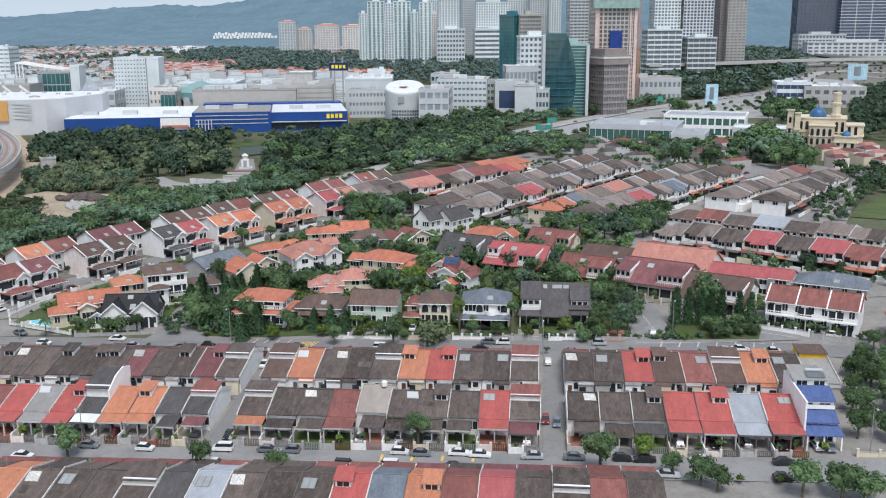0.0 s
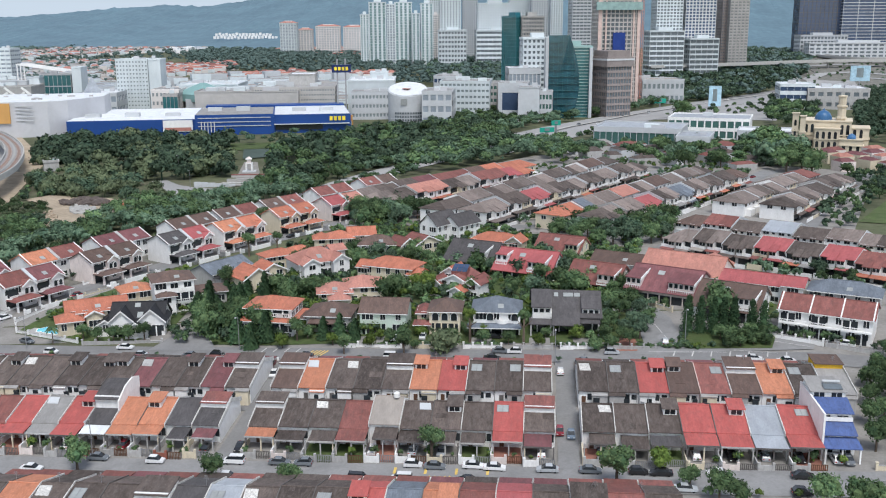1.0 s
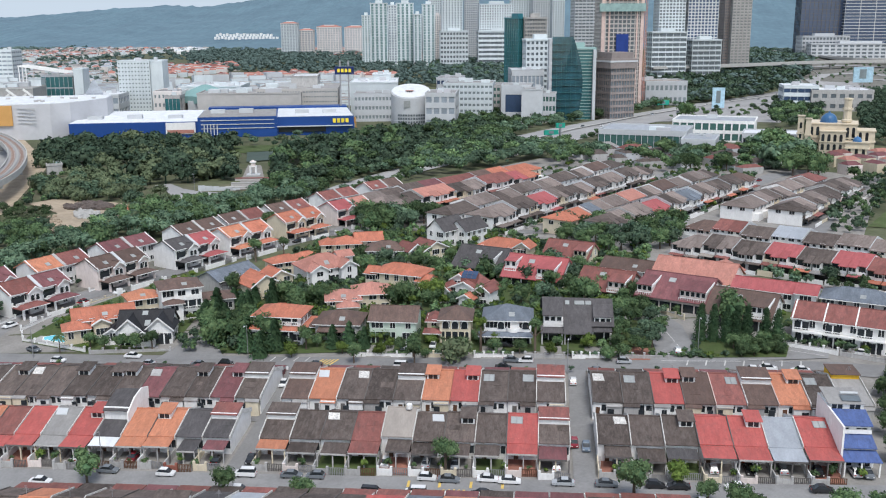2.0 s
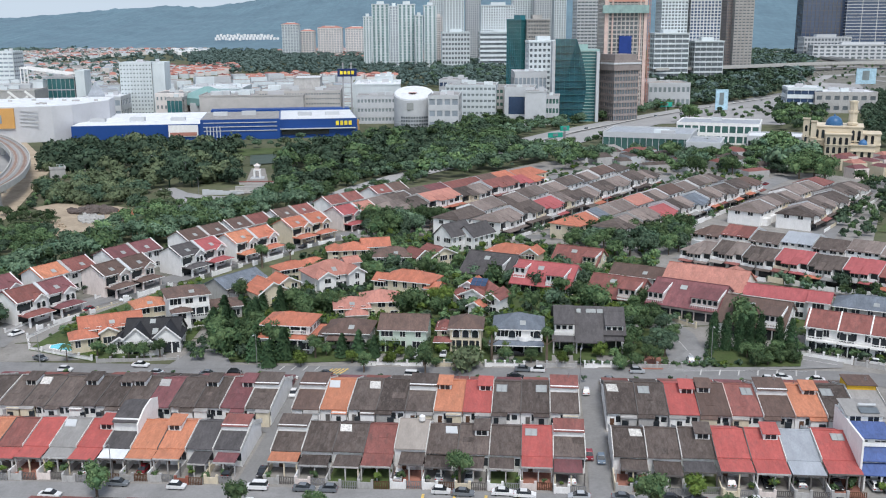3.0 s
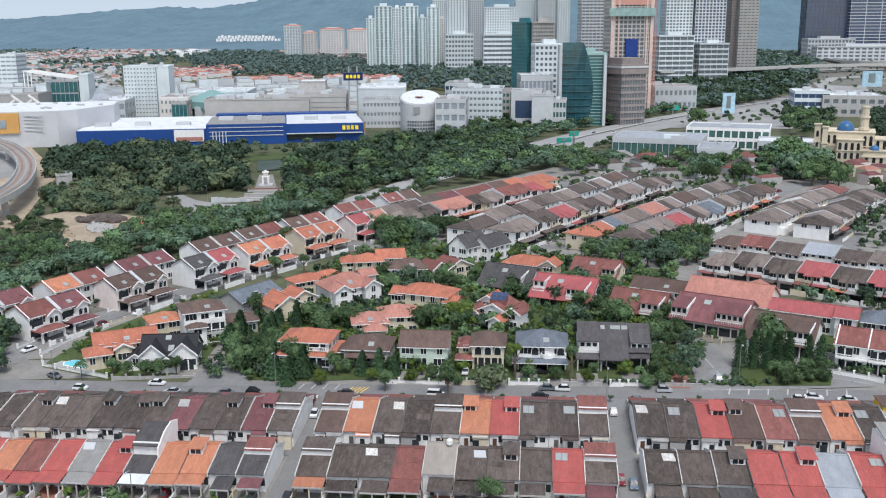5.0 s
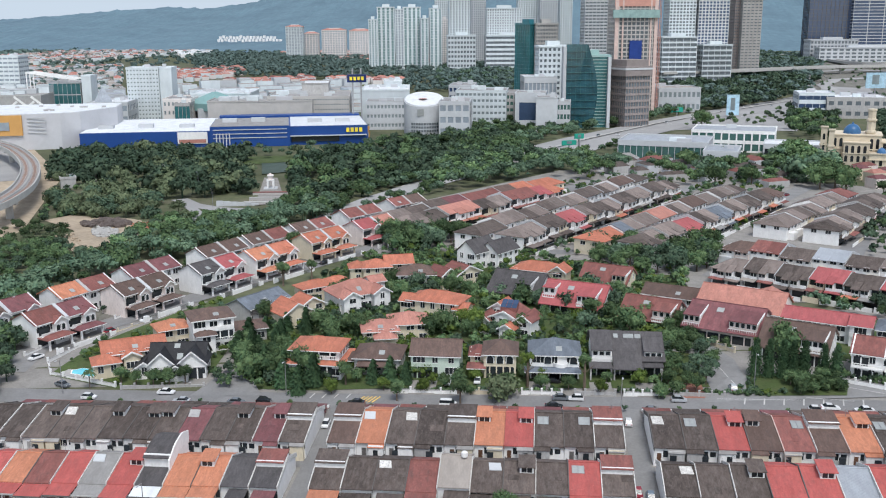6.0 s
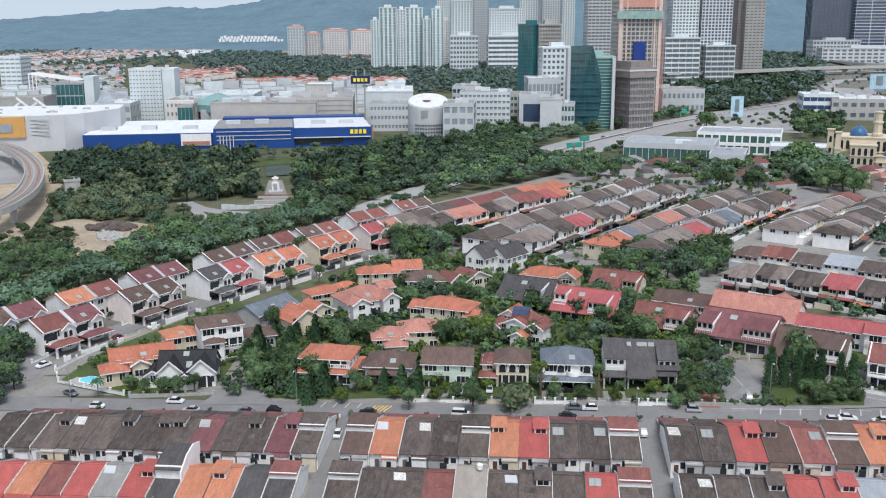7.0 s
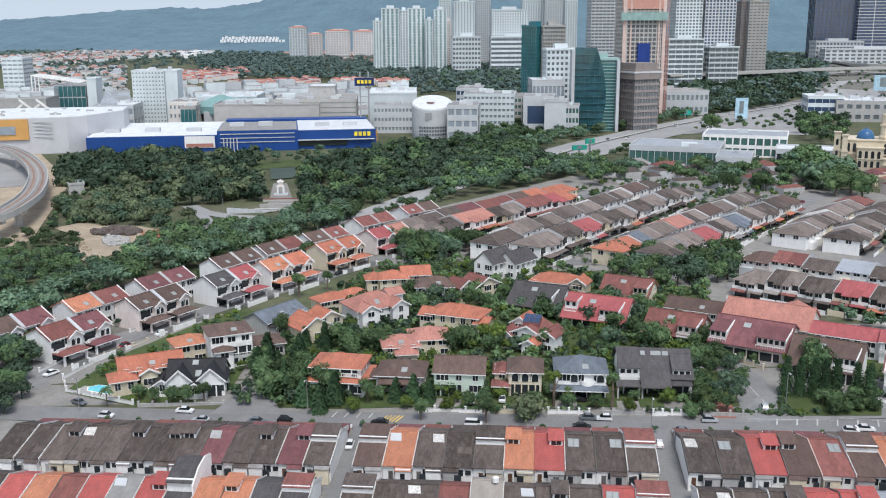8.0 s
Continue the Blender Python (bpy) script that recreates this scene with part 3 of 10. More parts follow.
        part("annex_roof", bm, ROOF[roof if rng.random() < 0.5 else "grey"], t)
        # street side: porch roof, posts, gate wall
        bm = bmesh.new()
        cm = ROOF[car or rng.choice(("redbrown", "maroon", "dark", "redbrown"))]
        slab(bm, [(a + 0.15, yr - 0.2, h - 0.3), (b - 0.15, yr - 0.2, h - 0.3), (b - 0.15, yr + 3.6, h - 0.75), (a + 0.15, yr + 3.6, h - 0.75)], 0.15)
        part("carport_roof", bm, cm, t)
        bm = bmesh.new()
        box(bm, a + 0.2, a + 0.42, yr + 3.2, yr + 3.42, -1.5, h - 0.8)
        part("post", bm, WALL["white"], t)
        bm = bmesh.new()
        box(bm, a + 0.1, b - 0.1, yr + 4.7, yr + 4.9, -1.5, 0.9)
        for i in range(2):
            box(bm, a + 0.1 + i * (w - 0.6), a + 0.5 + i * (w - 0.6), yr + 4.6, yr + 5.0, -1.5, 1.7)
        part("front_wall", bm, WALL[gate], t)
        bm = bmesh.new()
        slab(bm, [(a + 0.05, yr + 4.5, 1.0), (b - 0.05, yr + 4.5, 1.0), (b - 0.05, yr + 5.1, 1.0), (a + 0.05, yr + 5.1, 1.0)], 0.1)
        part("wall_coping", bm, ROOF["redbrown"], t)
    else:
        bm = bmesh.new()
        ce = ys - car_len
        cm = ROOF[car or roof]
        c0, c1, drop, gap = a + 0.12, b - 0.12, 0.0, 0.0
        if ragged:
            cut, drop, gap = w * rng.uniform(0.0, 0.3), rng.uniform(0.25, 0.6), rng.uniform(-0.9, 0.3)
            c0, c1 = (c0 + cut, c1) if rng.random() < 0.5 else (c0, c1 - cut)
        sheet(bm, c0, c1, [(ce + (car_len - gap) * q / 4, h - 0.65 - drop + 0.5 * q / 4 + rng.uniform(-0.05, 0.05)) for q in range(5)], 0.12)
        part("carport_roof", bm, cm, t)
        bm = bmesh.new()
        box(bm, c0, c1, ce - 0.06, ce + 0.02, h - 0.95 - drop, h - 0.64 - drop)
        part("fascia", bm, WALL[rng.choice(("taupewall", "greywall", "darkwall", "darkwall"))], t)
        for s in (-1, 0.1, 1):
            bm = bmesh.new()
            box(bm, s * (w / 2 - 0.3) - 0.12, s * (w / 2 - 0.3) + 0.12, ce + 0.15, ce + 0.4, -1.8, h - 0.8 - drop)
            part("post", bm, WALL[rng.choice(("taupewall", "cream", "greywall", "darkwall", "greywall"))], t)
        piece("door", DOOR["wood"], t, -w * 0.2, yw, -0.2)
        piece("window", WIN["l"], t, w * 0.22, yw, 0.9)
        # side yard wall, front wall, gate
        bm = bmesh.new()
        box(bm, a - 0.1, a + 0.1, ce - 2.2, yw, -1.8, 0.9)
        part("yard_wall", bm, WALL[rng.choice(("white", "cream", "greywall"))], t)
        bm = bmesh.new()
        box(bm, a + 0.1, a + w * 0.42, ce - 2.4, ce - 2.2, -2.0, 0.45)
        box(bm, a + 0.05, a + 0.5, ce - 2.5, ce - 2.05, -2.0, 0.95)
        box(bm, a + w * 0.42, a + w * 0.42 + 0.45, ce - 2.5, ce - 2.05, -2.0, 0.95)
        part("front_wall", bm, WALL[rng.choice(("white", "cream", "greywall", "greywall", "pink", "brick"))], t)
        bm = bmesh.new()
        lattice(bm, a + w * 0.42 + 0.5, b - 0.12, ce - 2.32, -1.4, 0.75, 8)
        part("gate", bm, [METAL, TIMBER, WALL["darkwall"]][rng.randrange(3)], t)
        bm = bmesh.new()
        slab(bm, [(a + 0.12, ce - 2.2, terrain(x, y - 13) - z + 0.12), (b - 0.12, ce - 2.2, terrain(x, y - 13) - z + 0.12), (b - 0.12, yw, terrain(x, y - 7) - z + 0.15), (a + 0.12, yw, terrain(x, y - 7) - z + 0.15)], 0.3)
        part("yard_paving", bm, GRASS if "lawn" in feat else rng.choice((CONCRETE, TERRA_PAVE, CONCRETE)), t)
    # things on the camera-side slope
    slope = lambda yy: h + (top - h) * (1 - yy / ys)
    ridge_y = ys * 0.12
    if "dormer" in feat:
        xc = (0.22 if "dormerr" in feat else -0.22) * w
        bm = bmesh.new()
        box(bm, xc - 1.3, xc + 1.3, ridge_y - 2.1, ridge_y + 1.2, top - 1.0, top + 0.55)
        dm = part("dormer", bm, WALL["white"], t)
        bm = bmesh.new()
        slab(bm, [(xc - 1.6, ridge_y - 2.7, top + 0.55), (xc + 1.6, ridge_y - 2.7, top + 0.55), (xc + 1.6, ridge_y + 1.6, top + 1.15), (xc - 1.6, ridge_y + 1.6, top + 1.15)], 0.14)
        part("dormer_roof", bm, ROOF[roof], dm)
        piece("dormer_window", WIN["m"], dm, xc, ridge_y - 2.1, top - 0.75, scale=(1, 1, 0.75))
    if "well" in feat:  # open light well with white sides
        xc = (0.24 if "wellr" in feat else -0.24) * w
        bm = bmesh.new()
        y1, y0 = ys * 0.10, ys * 0.30
        slab(bm, [(xc - 1.1, y0, slope(y0) + 0.14), (xc + 1.2, y0, slope(y0) + 0.14), (xc + 0.9, y1, slope(y1) + 0.34), (xc - 1.3, y1, slope(y1) + 0.34)], 0.4)
        part("light_well", bm, WALL[rng.choice(("oldwhite", "palegrey", "greywall"))], t)
    if "clear" in feat:
        xc = (0.2 if "clearr" in feat else -0.2) * w
        bm = bmesh.new()
        y1, y0 = ys * 0.13, ys * 0.36
        slab(bm, [(xc - 1.1, y0, slope(y0) + 0.12), (xc + 1.1, y0, slope(y0) + 0.12), (xc + 1.1, y1, slope(y1) + 0.12), (xc - 1.1, y1, slope(y1) + 0.12)], 0.06)
        sk = part("skylight", bm, GLASS["clear"], t, "milky skylight sheet")
        bm = bmesh.new()
        for k in range(3):
            xx = xc - 1.1 + 1.1 * k
            slab(bm, [(xx - 0.05, y0, slope(y0) + 0.17), (xx + 0.05, y0, slope(y0) + 0.17), (xx + 0.05, y1, slope(y1) + 0.17), (xx - 0.05, y1, slope(y1) + 0.17)], 0.06)
        part("glazing_bar", bm, METAL, sk)
    if "raise" in feat:  # raised upper roof with a pale fascia below it
        bm = bmesh.new()
        y1, y0 = 1.0, ys * 0.36
        box(bm, a + 0.1, b - 0.1, y0 + 0.15, y1, slope(y0) - 0.3, top + 0.45)
        rs = part("raised_fascia", bm, WALL["white"], t)
        bm = bmesh.new()
        slab(bm, [(a, y0 - 0.25, top + 0.35), (b, y0 - 0.25, top + 0.35), (b, y1 + 0.6, top + 1.0), (a, y1 + 0.6, top + 1.0)], 0.15)
        part("raised_roof", bm, ROOF["redbrown" if "raisered" in feat else roof], rs)
    if "upper" in feat:  # added upper storey over the rear half
        bm = bmesh.new()
        y0, y1 = ys * 0.40, yr - 0.6
        box(bm, a + 0.1, b + 0.1, y0, y1, h, top + 1.6)
        up = part("upper_storey", bm, WALL["white"], t)
        bm = bmesh.new()
        sheet(bm, a + 0.1, b - 0.2, [(y0 - 0.7, top + 1.2), (y0 + 2.5, top + 2.3), (y1 * 0.5, top + 3.0), (y1 + 0.4, top + 2.0)], 0.15)
        part("upper_roof", bm, ROOF[roof], up)
        bm = bmesh.new()
        sheet(bm, b - 0.15, b + 0.12, [(y0 - 1.2, top + 1.0), (y0 + 2.5, top + 2.9), (y1 * 0.5, top + 3.5), (y1 + 0.4, top + 2.6)], 2.6)
        part("gable_wall", bm, WALL["white"], up)
    if "yellow" in feat:
        bm = bmesh.new()
        box(bm, a + 0.3, b - 0.2, -1.4, 3.6, h - 0.5, top + 0.8)
        yb_ = part("yellow_storey", bm, ROOF["yellow"], t, "bright yellow upper wall")
        bm = bmesh.new()
        slab(bm, [(a + 0.1, -1.8, top + 0.8), (b, -1.8, top + 0.8), (b, 3.9, top + 1.05), (a + 0.1, 3.9, top + 1.05)], 0.15)
        part("flat_roof", bm, ROOF["brown"], yb_)
    if "tank" in feat:
        bm = bmesh.new()
        lathe(bm, [(0.55, 0), (0.6, 0.1), (0.6, 0.9), (0.35, 1.1), (0.1, 1.15)], 10, w * 0.25, -0.8)
        bmesh.ops.translate(bm, verts=bm.verts, vec=(0, 0, top + 0.1))
        part("water_tank", bm, WALL["white"], t)
    return t


UW = 5.87
for k, (roof, car, feat, cop) in enumerate((
        ("dark", "orange", "raise", "white"), ("dark", "dark", "", "white"), ("dark", "dark", "well lawn", "greywall"), ("redbrown", "redbrown", "lawn", "greywall"),
        ("taupe", "dark", "tank", "white"), ("dark", "dark", "wellr", "white"), ("dark", "dark", "dormerr", "greywall"), ("dark", "dark", "lawn", "white"),
        ("red", "red", "clear", "greywall"), ("dark", "maroon", "raisered", "white"))):
    terrace("B", -58.8 + k * UW, UW, roof, car=car, feat=feat, coping=cop, tall=0.9 if roof == "taupe" else 0, coping_r=k == 9)
for k, (roof, feat, cop) in enumerate((
        ("brown", "raise", "white"), ("orange", "well", "white"), ("dark", "wellr", "white"), ("dark", "", "greywall"), ("dark", "raise", "greywall"),
        ("orange", "dormer", "white"), ("red", "dormerr", "redbrown"), ("dark", "clear", "white"), ("dark", "clearr", "greywall"), ("dark", "raisered", "white"))):
    terrace("A", -59.2 + k * UW, UW, roof, feat=feat, coping=cop if cop in WALL else "brick", coping_r=k == 9)
for k, (roof, car, feat, cop) in enumerate((
        ("dark", "dark", "wellr", "white"), ("dark", "dark", "", "white"), ("dark", "slate", "lawn dormerr", "white"), ("red", "red", "", "greywall"), ("red", "red", "dormerr", "greywall"),
        ("steel", "steel", "", "white"), ("red", "red", "clearr", "white"))):
    terrace("B", 4.9 + k * 6.1, 6.1, roof, car=car, feat=feat, coping=cop, tall=0.25 if roof == "red" and k > 2 else 0)
for k, (roof, feat, cop) in enumerate((
        ("dark", "well", "darkwall"), ("dark", "clear", "greywall"), ("red", "dormerr", "darkwall"), ("brown", "dormer", "greywall"), ("redbrown", "clearr", "salmonframe"),
        ("brown", "raise", "white"), ("orange", "dormerr", "salmonframe"), ("dark", "clear", "white"), ("grey", "yellow", "white"))):
    terrace("A", 4.9 + k * 6.07, 6.07, roof, feat=feat, coping=cop, coping_r=k == 8)
LW = 5.4
for k, (roof, car, feat, cop) in enumerate((
        ("slate", "maroon", "raisered", "white"), ("slate", "slate", "", "white"), ("orange", "orange", "dormer", "greywall"), ("orange", "orange", "", "white"), ("slate", "white", "upper", "white"),
        ("red", "red", "dormerr", "white"), ("grey", "grey", "well", "white"), ("red", "red", "", "white"), ("redbrown", "red", "", "greywall"), ("orange", "red", "", "white"), ("red", "red", "", "white"), ("dark", "dark", "", "white"))):
    terrace("B", -64.6 - (k + 1) * LW, LW, roof, car=car, feat=feat, coping=cop, coping_r=k == 0)
for k, (roof, feat, cop) in enumerate((
        ("dark", "raise", "white"), ("maroon", "dormerr", "white"), ("dark", "dormer", "greywall"), ("dark", "", "greywall"), ("maroon", "well", "greywall"), ("dark", "dormer", "greywall"),
        ("dark", "dormerr", "greywall"), ("dark", "dormer", "greywall"), ("dark", "", "greywall"), ("dark", "well", "greywall"), ("dark", "dormerr", "white"), ("dark", "", "white"), ("dark", "", "greywall"))):
    terrace("A", -63.6 - (k + 1) * LW, LW, roof, feat=feat, coping=cop, coping_r=k == 0)
for k, (roof, feat, cop) in enumerate((
        ("dark", "", "greywall"), ("orange", "", "greywall"), ("dark", "well", "white"), ("dark", "clear", "white"), ("dark", "", "greywall"), ("dark", "raise", "white"), ("slate", "", "white"), ("steel", "clear", "white"),
        ("dark", "well", "white"), ("dark", "", "greywall"), ("dark", "clear", "greywall"), ("red", "dormer", "white"), ("bluegrey", "", "white"), ("orange", "dormerr", "greywall"), ("redbrown", "", "greywall"),
        ("crimson", "", "white"), ("dark", "", "greywall"), ("dark", "raise", "white"), ("redbrown", "", "greywall"), ("dark", "", "greywall"))):
    terrace("C", -98 + k * UW, UW, roof, feat=feat, coping=cop)


# Detached houses
def hip(bm, x0, x1, y0, y1, z, rise, over=0.6, along=None, thick=0.22):
    x0, x1, y0, y1 = x0 - over, x1 + over, y0 - over, y1 + over
    w, d = x1 - x0, y1 - y0
    along = along or ("x" if w >= d else "y")
    if along == "x":
        k = min(d / 2, w / 2 - 0.3)
        r0, r1 = (x0 + k, (y0 + y1) / 2, z + rise), (x1 - k, (y0 + y1) / 2, z + rise)
    else:
        k = min(w / 2, d / 2 - 0.3)
        r0, r1 = ((x0 + x1) / 2, y0 + k, z + rise), ((x0 + x1) / 2, y1 - k, z + rise)
    c = [(x0, y0, z), (x1, y0, z), (x1, y1, z), (x0, y1, z)]
    v = [bm.verts.new(p) for p in c]
    lo = [bm.verts.new((p[0], p[1], p[2] - thick)) for p in c]
    a, b = bm.verts.new(r0), bm.verts.new(r1)
    fs = ((v[0], v[1], b, a), (v[1], v[2], b), (v[2], v[3], a, b), (v[3], v[0], a)) if along == "x" else ((v[0], v[1], a), (v[1], v[2], b, a), (v[2], v[3], b), (v[3], v[0], a, b))
    for f in fs:
        bm.faces.new(f)
    bm.faces.new(lo[::-1])
    for i in range(4):
        j = (i + 1) % 4
        bm.faces.new((v[j], v[i], lo[i], lo[j]))
    return r0, r1


def gable(bm, x0, x1, y0, y1, z, rise, over=0.5, along="x", thick=0.2):
    if along == "x":
        ym, o = (y0 + y1) / 2, over
        slab(bm, [(x0 - o, y0 - o, z), (x1 + o, y0 - o, z), (x1 + o, ym, z + rise), (x0 - o, ym, z + rise)], thick)
        slab(bm, [(x1 + o, y1 + o, z), (x0 - o, y1 + o, z), (x0 - o, ym, z + rise), (x1 + o, ym, z + rise)], thick)
    else:
        xm, o = (x0 + x1) / 2, over
        slab(bm, [(x0 - o, y1 + o, z), (x0 - o, y0 - o, z), (xm, y0 - o, z + rise), (xm, y1 + o, z + rise)], thick)
        slab(bm, [(x1 + o, y0 - o, z), (x1 + o, y1 + o, z), (xm, y1 + o, z + rise), (xm, y0 - o, z + rise)], thick)


def gable_body(bm, x0, x1, y0, y1, z0, z, rise, along="x"):
    box(bm, x0, x1, y0, y1, z0, z)
    m = (y0 + y1) / 2 if along == "x" else (x0 + x1) / 2
    for s in (x0, x1) if along == "x" else (y0, y1):
        e = 0.12 if s in (x0, y0) else -0.12
        if along == "x":
            tri = [(s, y0, z), (s, y1, z), (s, m, z + rise - 0.15)]
            tri2 = [(s + e, p[1], p[2]) for p in tri]
        else:
            tri = [(x0, s, z), (x1, s, z), (m, s, z + rise - 0.15)]
            tri2 = [(p[0], s + e, p[2]) for p in tri]
        a, b = [bm.verts.new(p) for p in tri], [bm.verts.new(p) for p in tri2]
        bm.faces.new(a), bm.faces.new(b[::-1])
        for i in range(3):
            j = (i + 1) % 3
            bm.faces.new((a[i], a[j], b[j], b[i]))


VG = "detached houses across the street"


def house(x, y, rz, w, d, roof, kind="hip", h=6.0, rise=2.4, wall="white", along=None, front="porch", name="detached_house", label="", group="", wings=(), split="", dz=0.0, simple=False, base=1.5):
    """A house: walls, roof, windows storey by storey, door, porch. wings: (x, y, w, d, h, rise, roof, kind, along) in the house's axes. split: the roof of the half at +x."""
    z = terrain(x, y) + dz
    label = label or "two-storey %s house with a %s roof" % ({"white": "white", "cream": "cream", "pink": "pale pink", "mint": "pale green", "greywall": "grey", "brick": "red brick"}.get(wall, "white"), ROOF_WORDS[roof])
    t = thing(name, x, y, z, rz, label, "house", group)
    rng = random.Random(int(x * 13 + y * 7))
    vols = [(0, 0, w, d, h, rise, roof, kind, along)] + list(wings)
    for i, (cx, cy, ww, dd, hh, rr, rf, kd, al) in enumerate(vols):
        x0, x1, y0, y1 = cx - ww / 2, cx + ww / 2, cy - dd / 2, cy + dd / 2
        if al is None:
            al = "x" if ww >= dd else "y"
        bm = bmesh.new()
        if kd == "open":
            box(bm, x0 + 0.1, x1 - 0.1, y0 + 0.1, y0 + 0.3, hh - 0.45, hh)
        elif kd == "gable":
            gable_body(bm, x0, x1, y0, y1, -base, hh, rr, al)
        else:
            box(bm, x0, x1, y0, y1, -base, hh)
        wl_ = part("wall" if i == 0 else "wing", bm, WALL[wall], t)
        halves = [(x0, x1, rf)] if not (split and i == 0) else [(x0, (x0 + x1) / 2 - 0.55, rf), ((x0 + x1) / 2 + 0.55, x1, split)]
        for hx0, hx1, hrf in halves:
            bm = bmesh.new()
            if kd in ("hip", "open"):
                r0, r1 = hip(bm, hx0, hx1, y0, y1, hh, rr, 0.6, al)
            elif kd == "gable":
                gable(bm, hx0, hx1, y0, y1, hh, rr, 0.5, al)
            else:
                slab(bm, [(hx0 - 0.3, y0 - 0.3, hh + 0.25), (hx1 + 0.3, y0 - 0.3, hh + 0.25), (hx1 + 0.3, y1 + 0.3, hh + 0.25), (hx0 - 0.3, y1 + 0.3, hh + 0.25)], 0.3)
            rf_ = part("roof", bm, ROOF[hrf], t)
            if kd != "flat" and not simple:
                bm = bmesh.new()
                if al == "x":
                    k = min((y1 - y0) / 2 + 0.6, (hx1 - hx0) / 2 + 0.3) if kd in ("hip", "open") else 0
                    box(bm, hx0 - 0.5 + k, hx1 + 0.5 - k, (y0 + y1) / 2 - 0.14, (y0 + y1) / 2 + 0.14, hh + rr - 0.06, hh + rr + 0.09)
                else:
                    k = min((hx1 - hx0) / 2 + 0.6, (y1 - y0) / 2 + 0.3) if kd in ("hip", "open") else 0
                    box(bm, (hx0 + hx1) / 2 - 0.14, (hx0 + hx1) / 2 + 0.14, y0 - 0.5 + k, y1 + 0.5 - k, hh + rr - 0.06, hh + rr + 0.09)
                part("ridge_cap", bm, ROOF[hrf], rf_)
                if kd == "gable" and al == "y":
                    xm, o = (hx0 + hx1) / 2, 0.55
                    for e0 in (hx0 - o, hx1 + o):
                        bm = bmesh.new()
                        slab(bm, [(e0, y0 - o - 0.12, hh + 0.06), (xm, y0 - o - 0.12, hh + rr + 0.06), (xm, y0 - o + 0.06, hh + rr + 0.06), (e0, y0 - o + 0.06, hh + 0.06)], 0.4)
                        part("barge_board", bm, WALL["white"], rf_)
                else:
                    bm = bmesh.new()
                    box(bm, hx0 - 0.55, hx1 + 0.55, y0 - 0.72, y0 - 0.62, hh - 0.24, hh - 0.06)
                    part("eave_board", bm, WALL["white"], rf_)
                if i == 0 and al == "x" and rng.random() < 0.55:
                    bm = bmesh.new()
                    xs_, f0, f1 = hx0 + (hx1 - hx0) * rng.uniform(0.45, 0.6), 0.25, 0.5
                    ye = y0 - 0.55
                    ya, yb = ye + ((y0 + y1) / 2 - ye) * f0, ye + ((y0 + y1) / 2 - ye) * f1
                    slab(bm, [(xs_ - 0.7, ya, hh + rr * f0 + 0.1), (xs_ + 0.7, ya, hh + rr * f0 + 0.1), (xs_ + 0.7, yb, hh + rr * f1 + 0.1), (xs_ - 0.7, yb, hh + rr * f1 + 0.1)], 0.06)
                    part("skylight", bm, GLASS["clear"], rf_)
        # windows on the four sides, storey by storey
        if (simple and i) or kd == "open":
            continue
        storeys = max(1, round(hh / 2.9))
        for s in range(storeys):
            zz = 0.9 + s * (hh / storeys)
            for side in ("S", "E" if x < -20 else "W"):
                ln = ww if side == "S" else dd
                n = max(1, int(ln / (3.6 if simple else 3.0)))
                for q in range(n):
                    o = -ln / 2 + ln * (q + 0.5) / n
                    wm = WIN[rng.choice(("m", "l", "tall"))] if ln / n > 3.1 else WIN["tall"]
                    if side == "S":
                        piece("window", wm, wl_, cx + o, y0, zz)
                    elif side == "E":
                        piece("window", wm, wl_, x1, cy + o, zz, 90)
                    else:
                        piece("window", wm, wl_, x0, cy + o, zz, -90)
    if front == "porch":
        pd = 2.6
        bm = bmesh.new()
        slab(bm, [(-w * 0.42, -d / 2 - pd, 2.75), (w * 0.30, -d / 2 - pd, 2.75), (w * 0.30, -d / 2 + 0.05, 3.25), (-w * 0.42, -d / 2 + 0.05, 3.25)], 0.2)
        part("porch_roof", bm, ROOF[roof], t)
        for xx in (-w * 0.39, -w * 0.05, w * 0.27):
            bm = bmesh.new()
            box(bm, xx - 0.15, xx + 0.15, -d / 2 - pd + 0.2, -d / 2 - pd + 0.5, -base, 2.7)
            part("post", bm, WALL[wall], t)
        piece("door", DOOR["wood"], t, -w * 0.1, -d / 2 - 0.02, 0)
    elif front == "balcony":
        bm = bmesh.new()
        box(bm, -w * 0.35, w * 0.35, -d / 2 - 1.8, -d / 2, 2.9, 3.15)
        bl = part("balcony", bm, WALL[wall], t)
        bm = bmesh.new()
        for q in range(15):
            xx = -w * 0.34 + w * 0.68 * q / 14
            box(bm, xx - 0.05, xx + 0.05, -d / 2 - 1.75, -d / 2 - 1.65, 3.15, 4.0)
        box(bm, -w * 0.35, w * 0.35, -d / 2 - 1.8, -d / 2 - 1.6, 3.95, 4.1)
        part("balustrade", bm, WALL["white"], bl)
        for s in (-1, 1):
            bm = bmesh.new()
            lathe(bm, [(0.25, -base), (0.2, 0.3), (0.17, 2.6), (0.27, 2.9)], 10, s * w * 0.32, -d / 2 - 1.5)
            part("column", bm, WALL["white"], t)
        piece("door", DOOR["wood"], t, 0, -d / 2 - 0.02, 0)
    return t



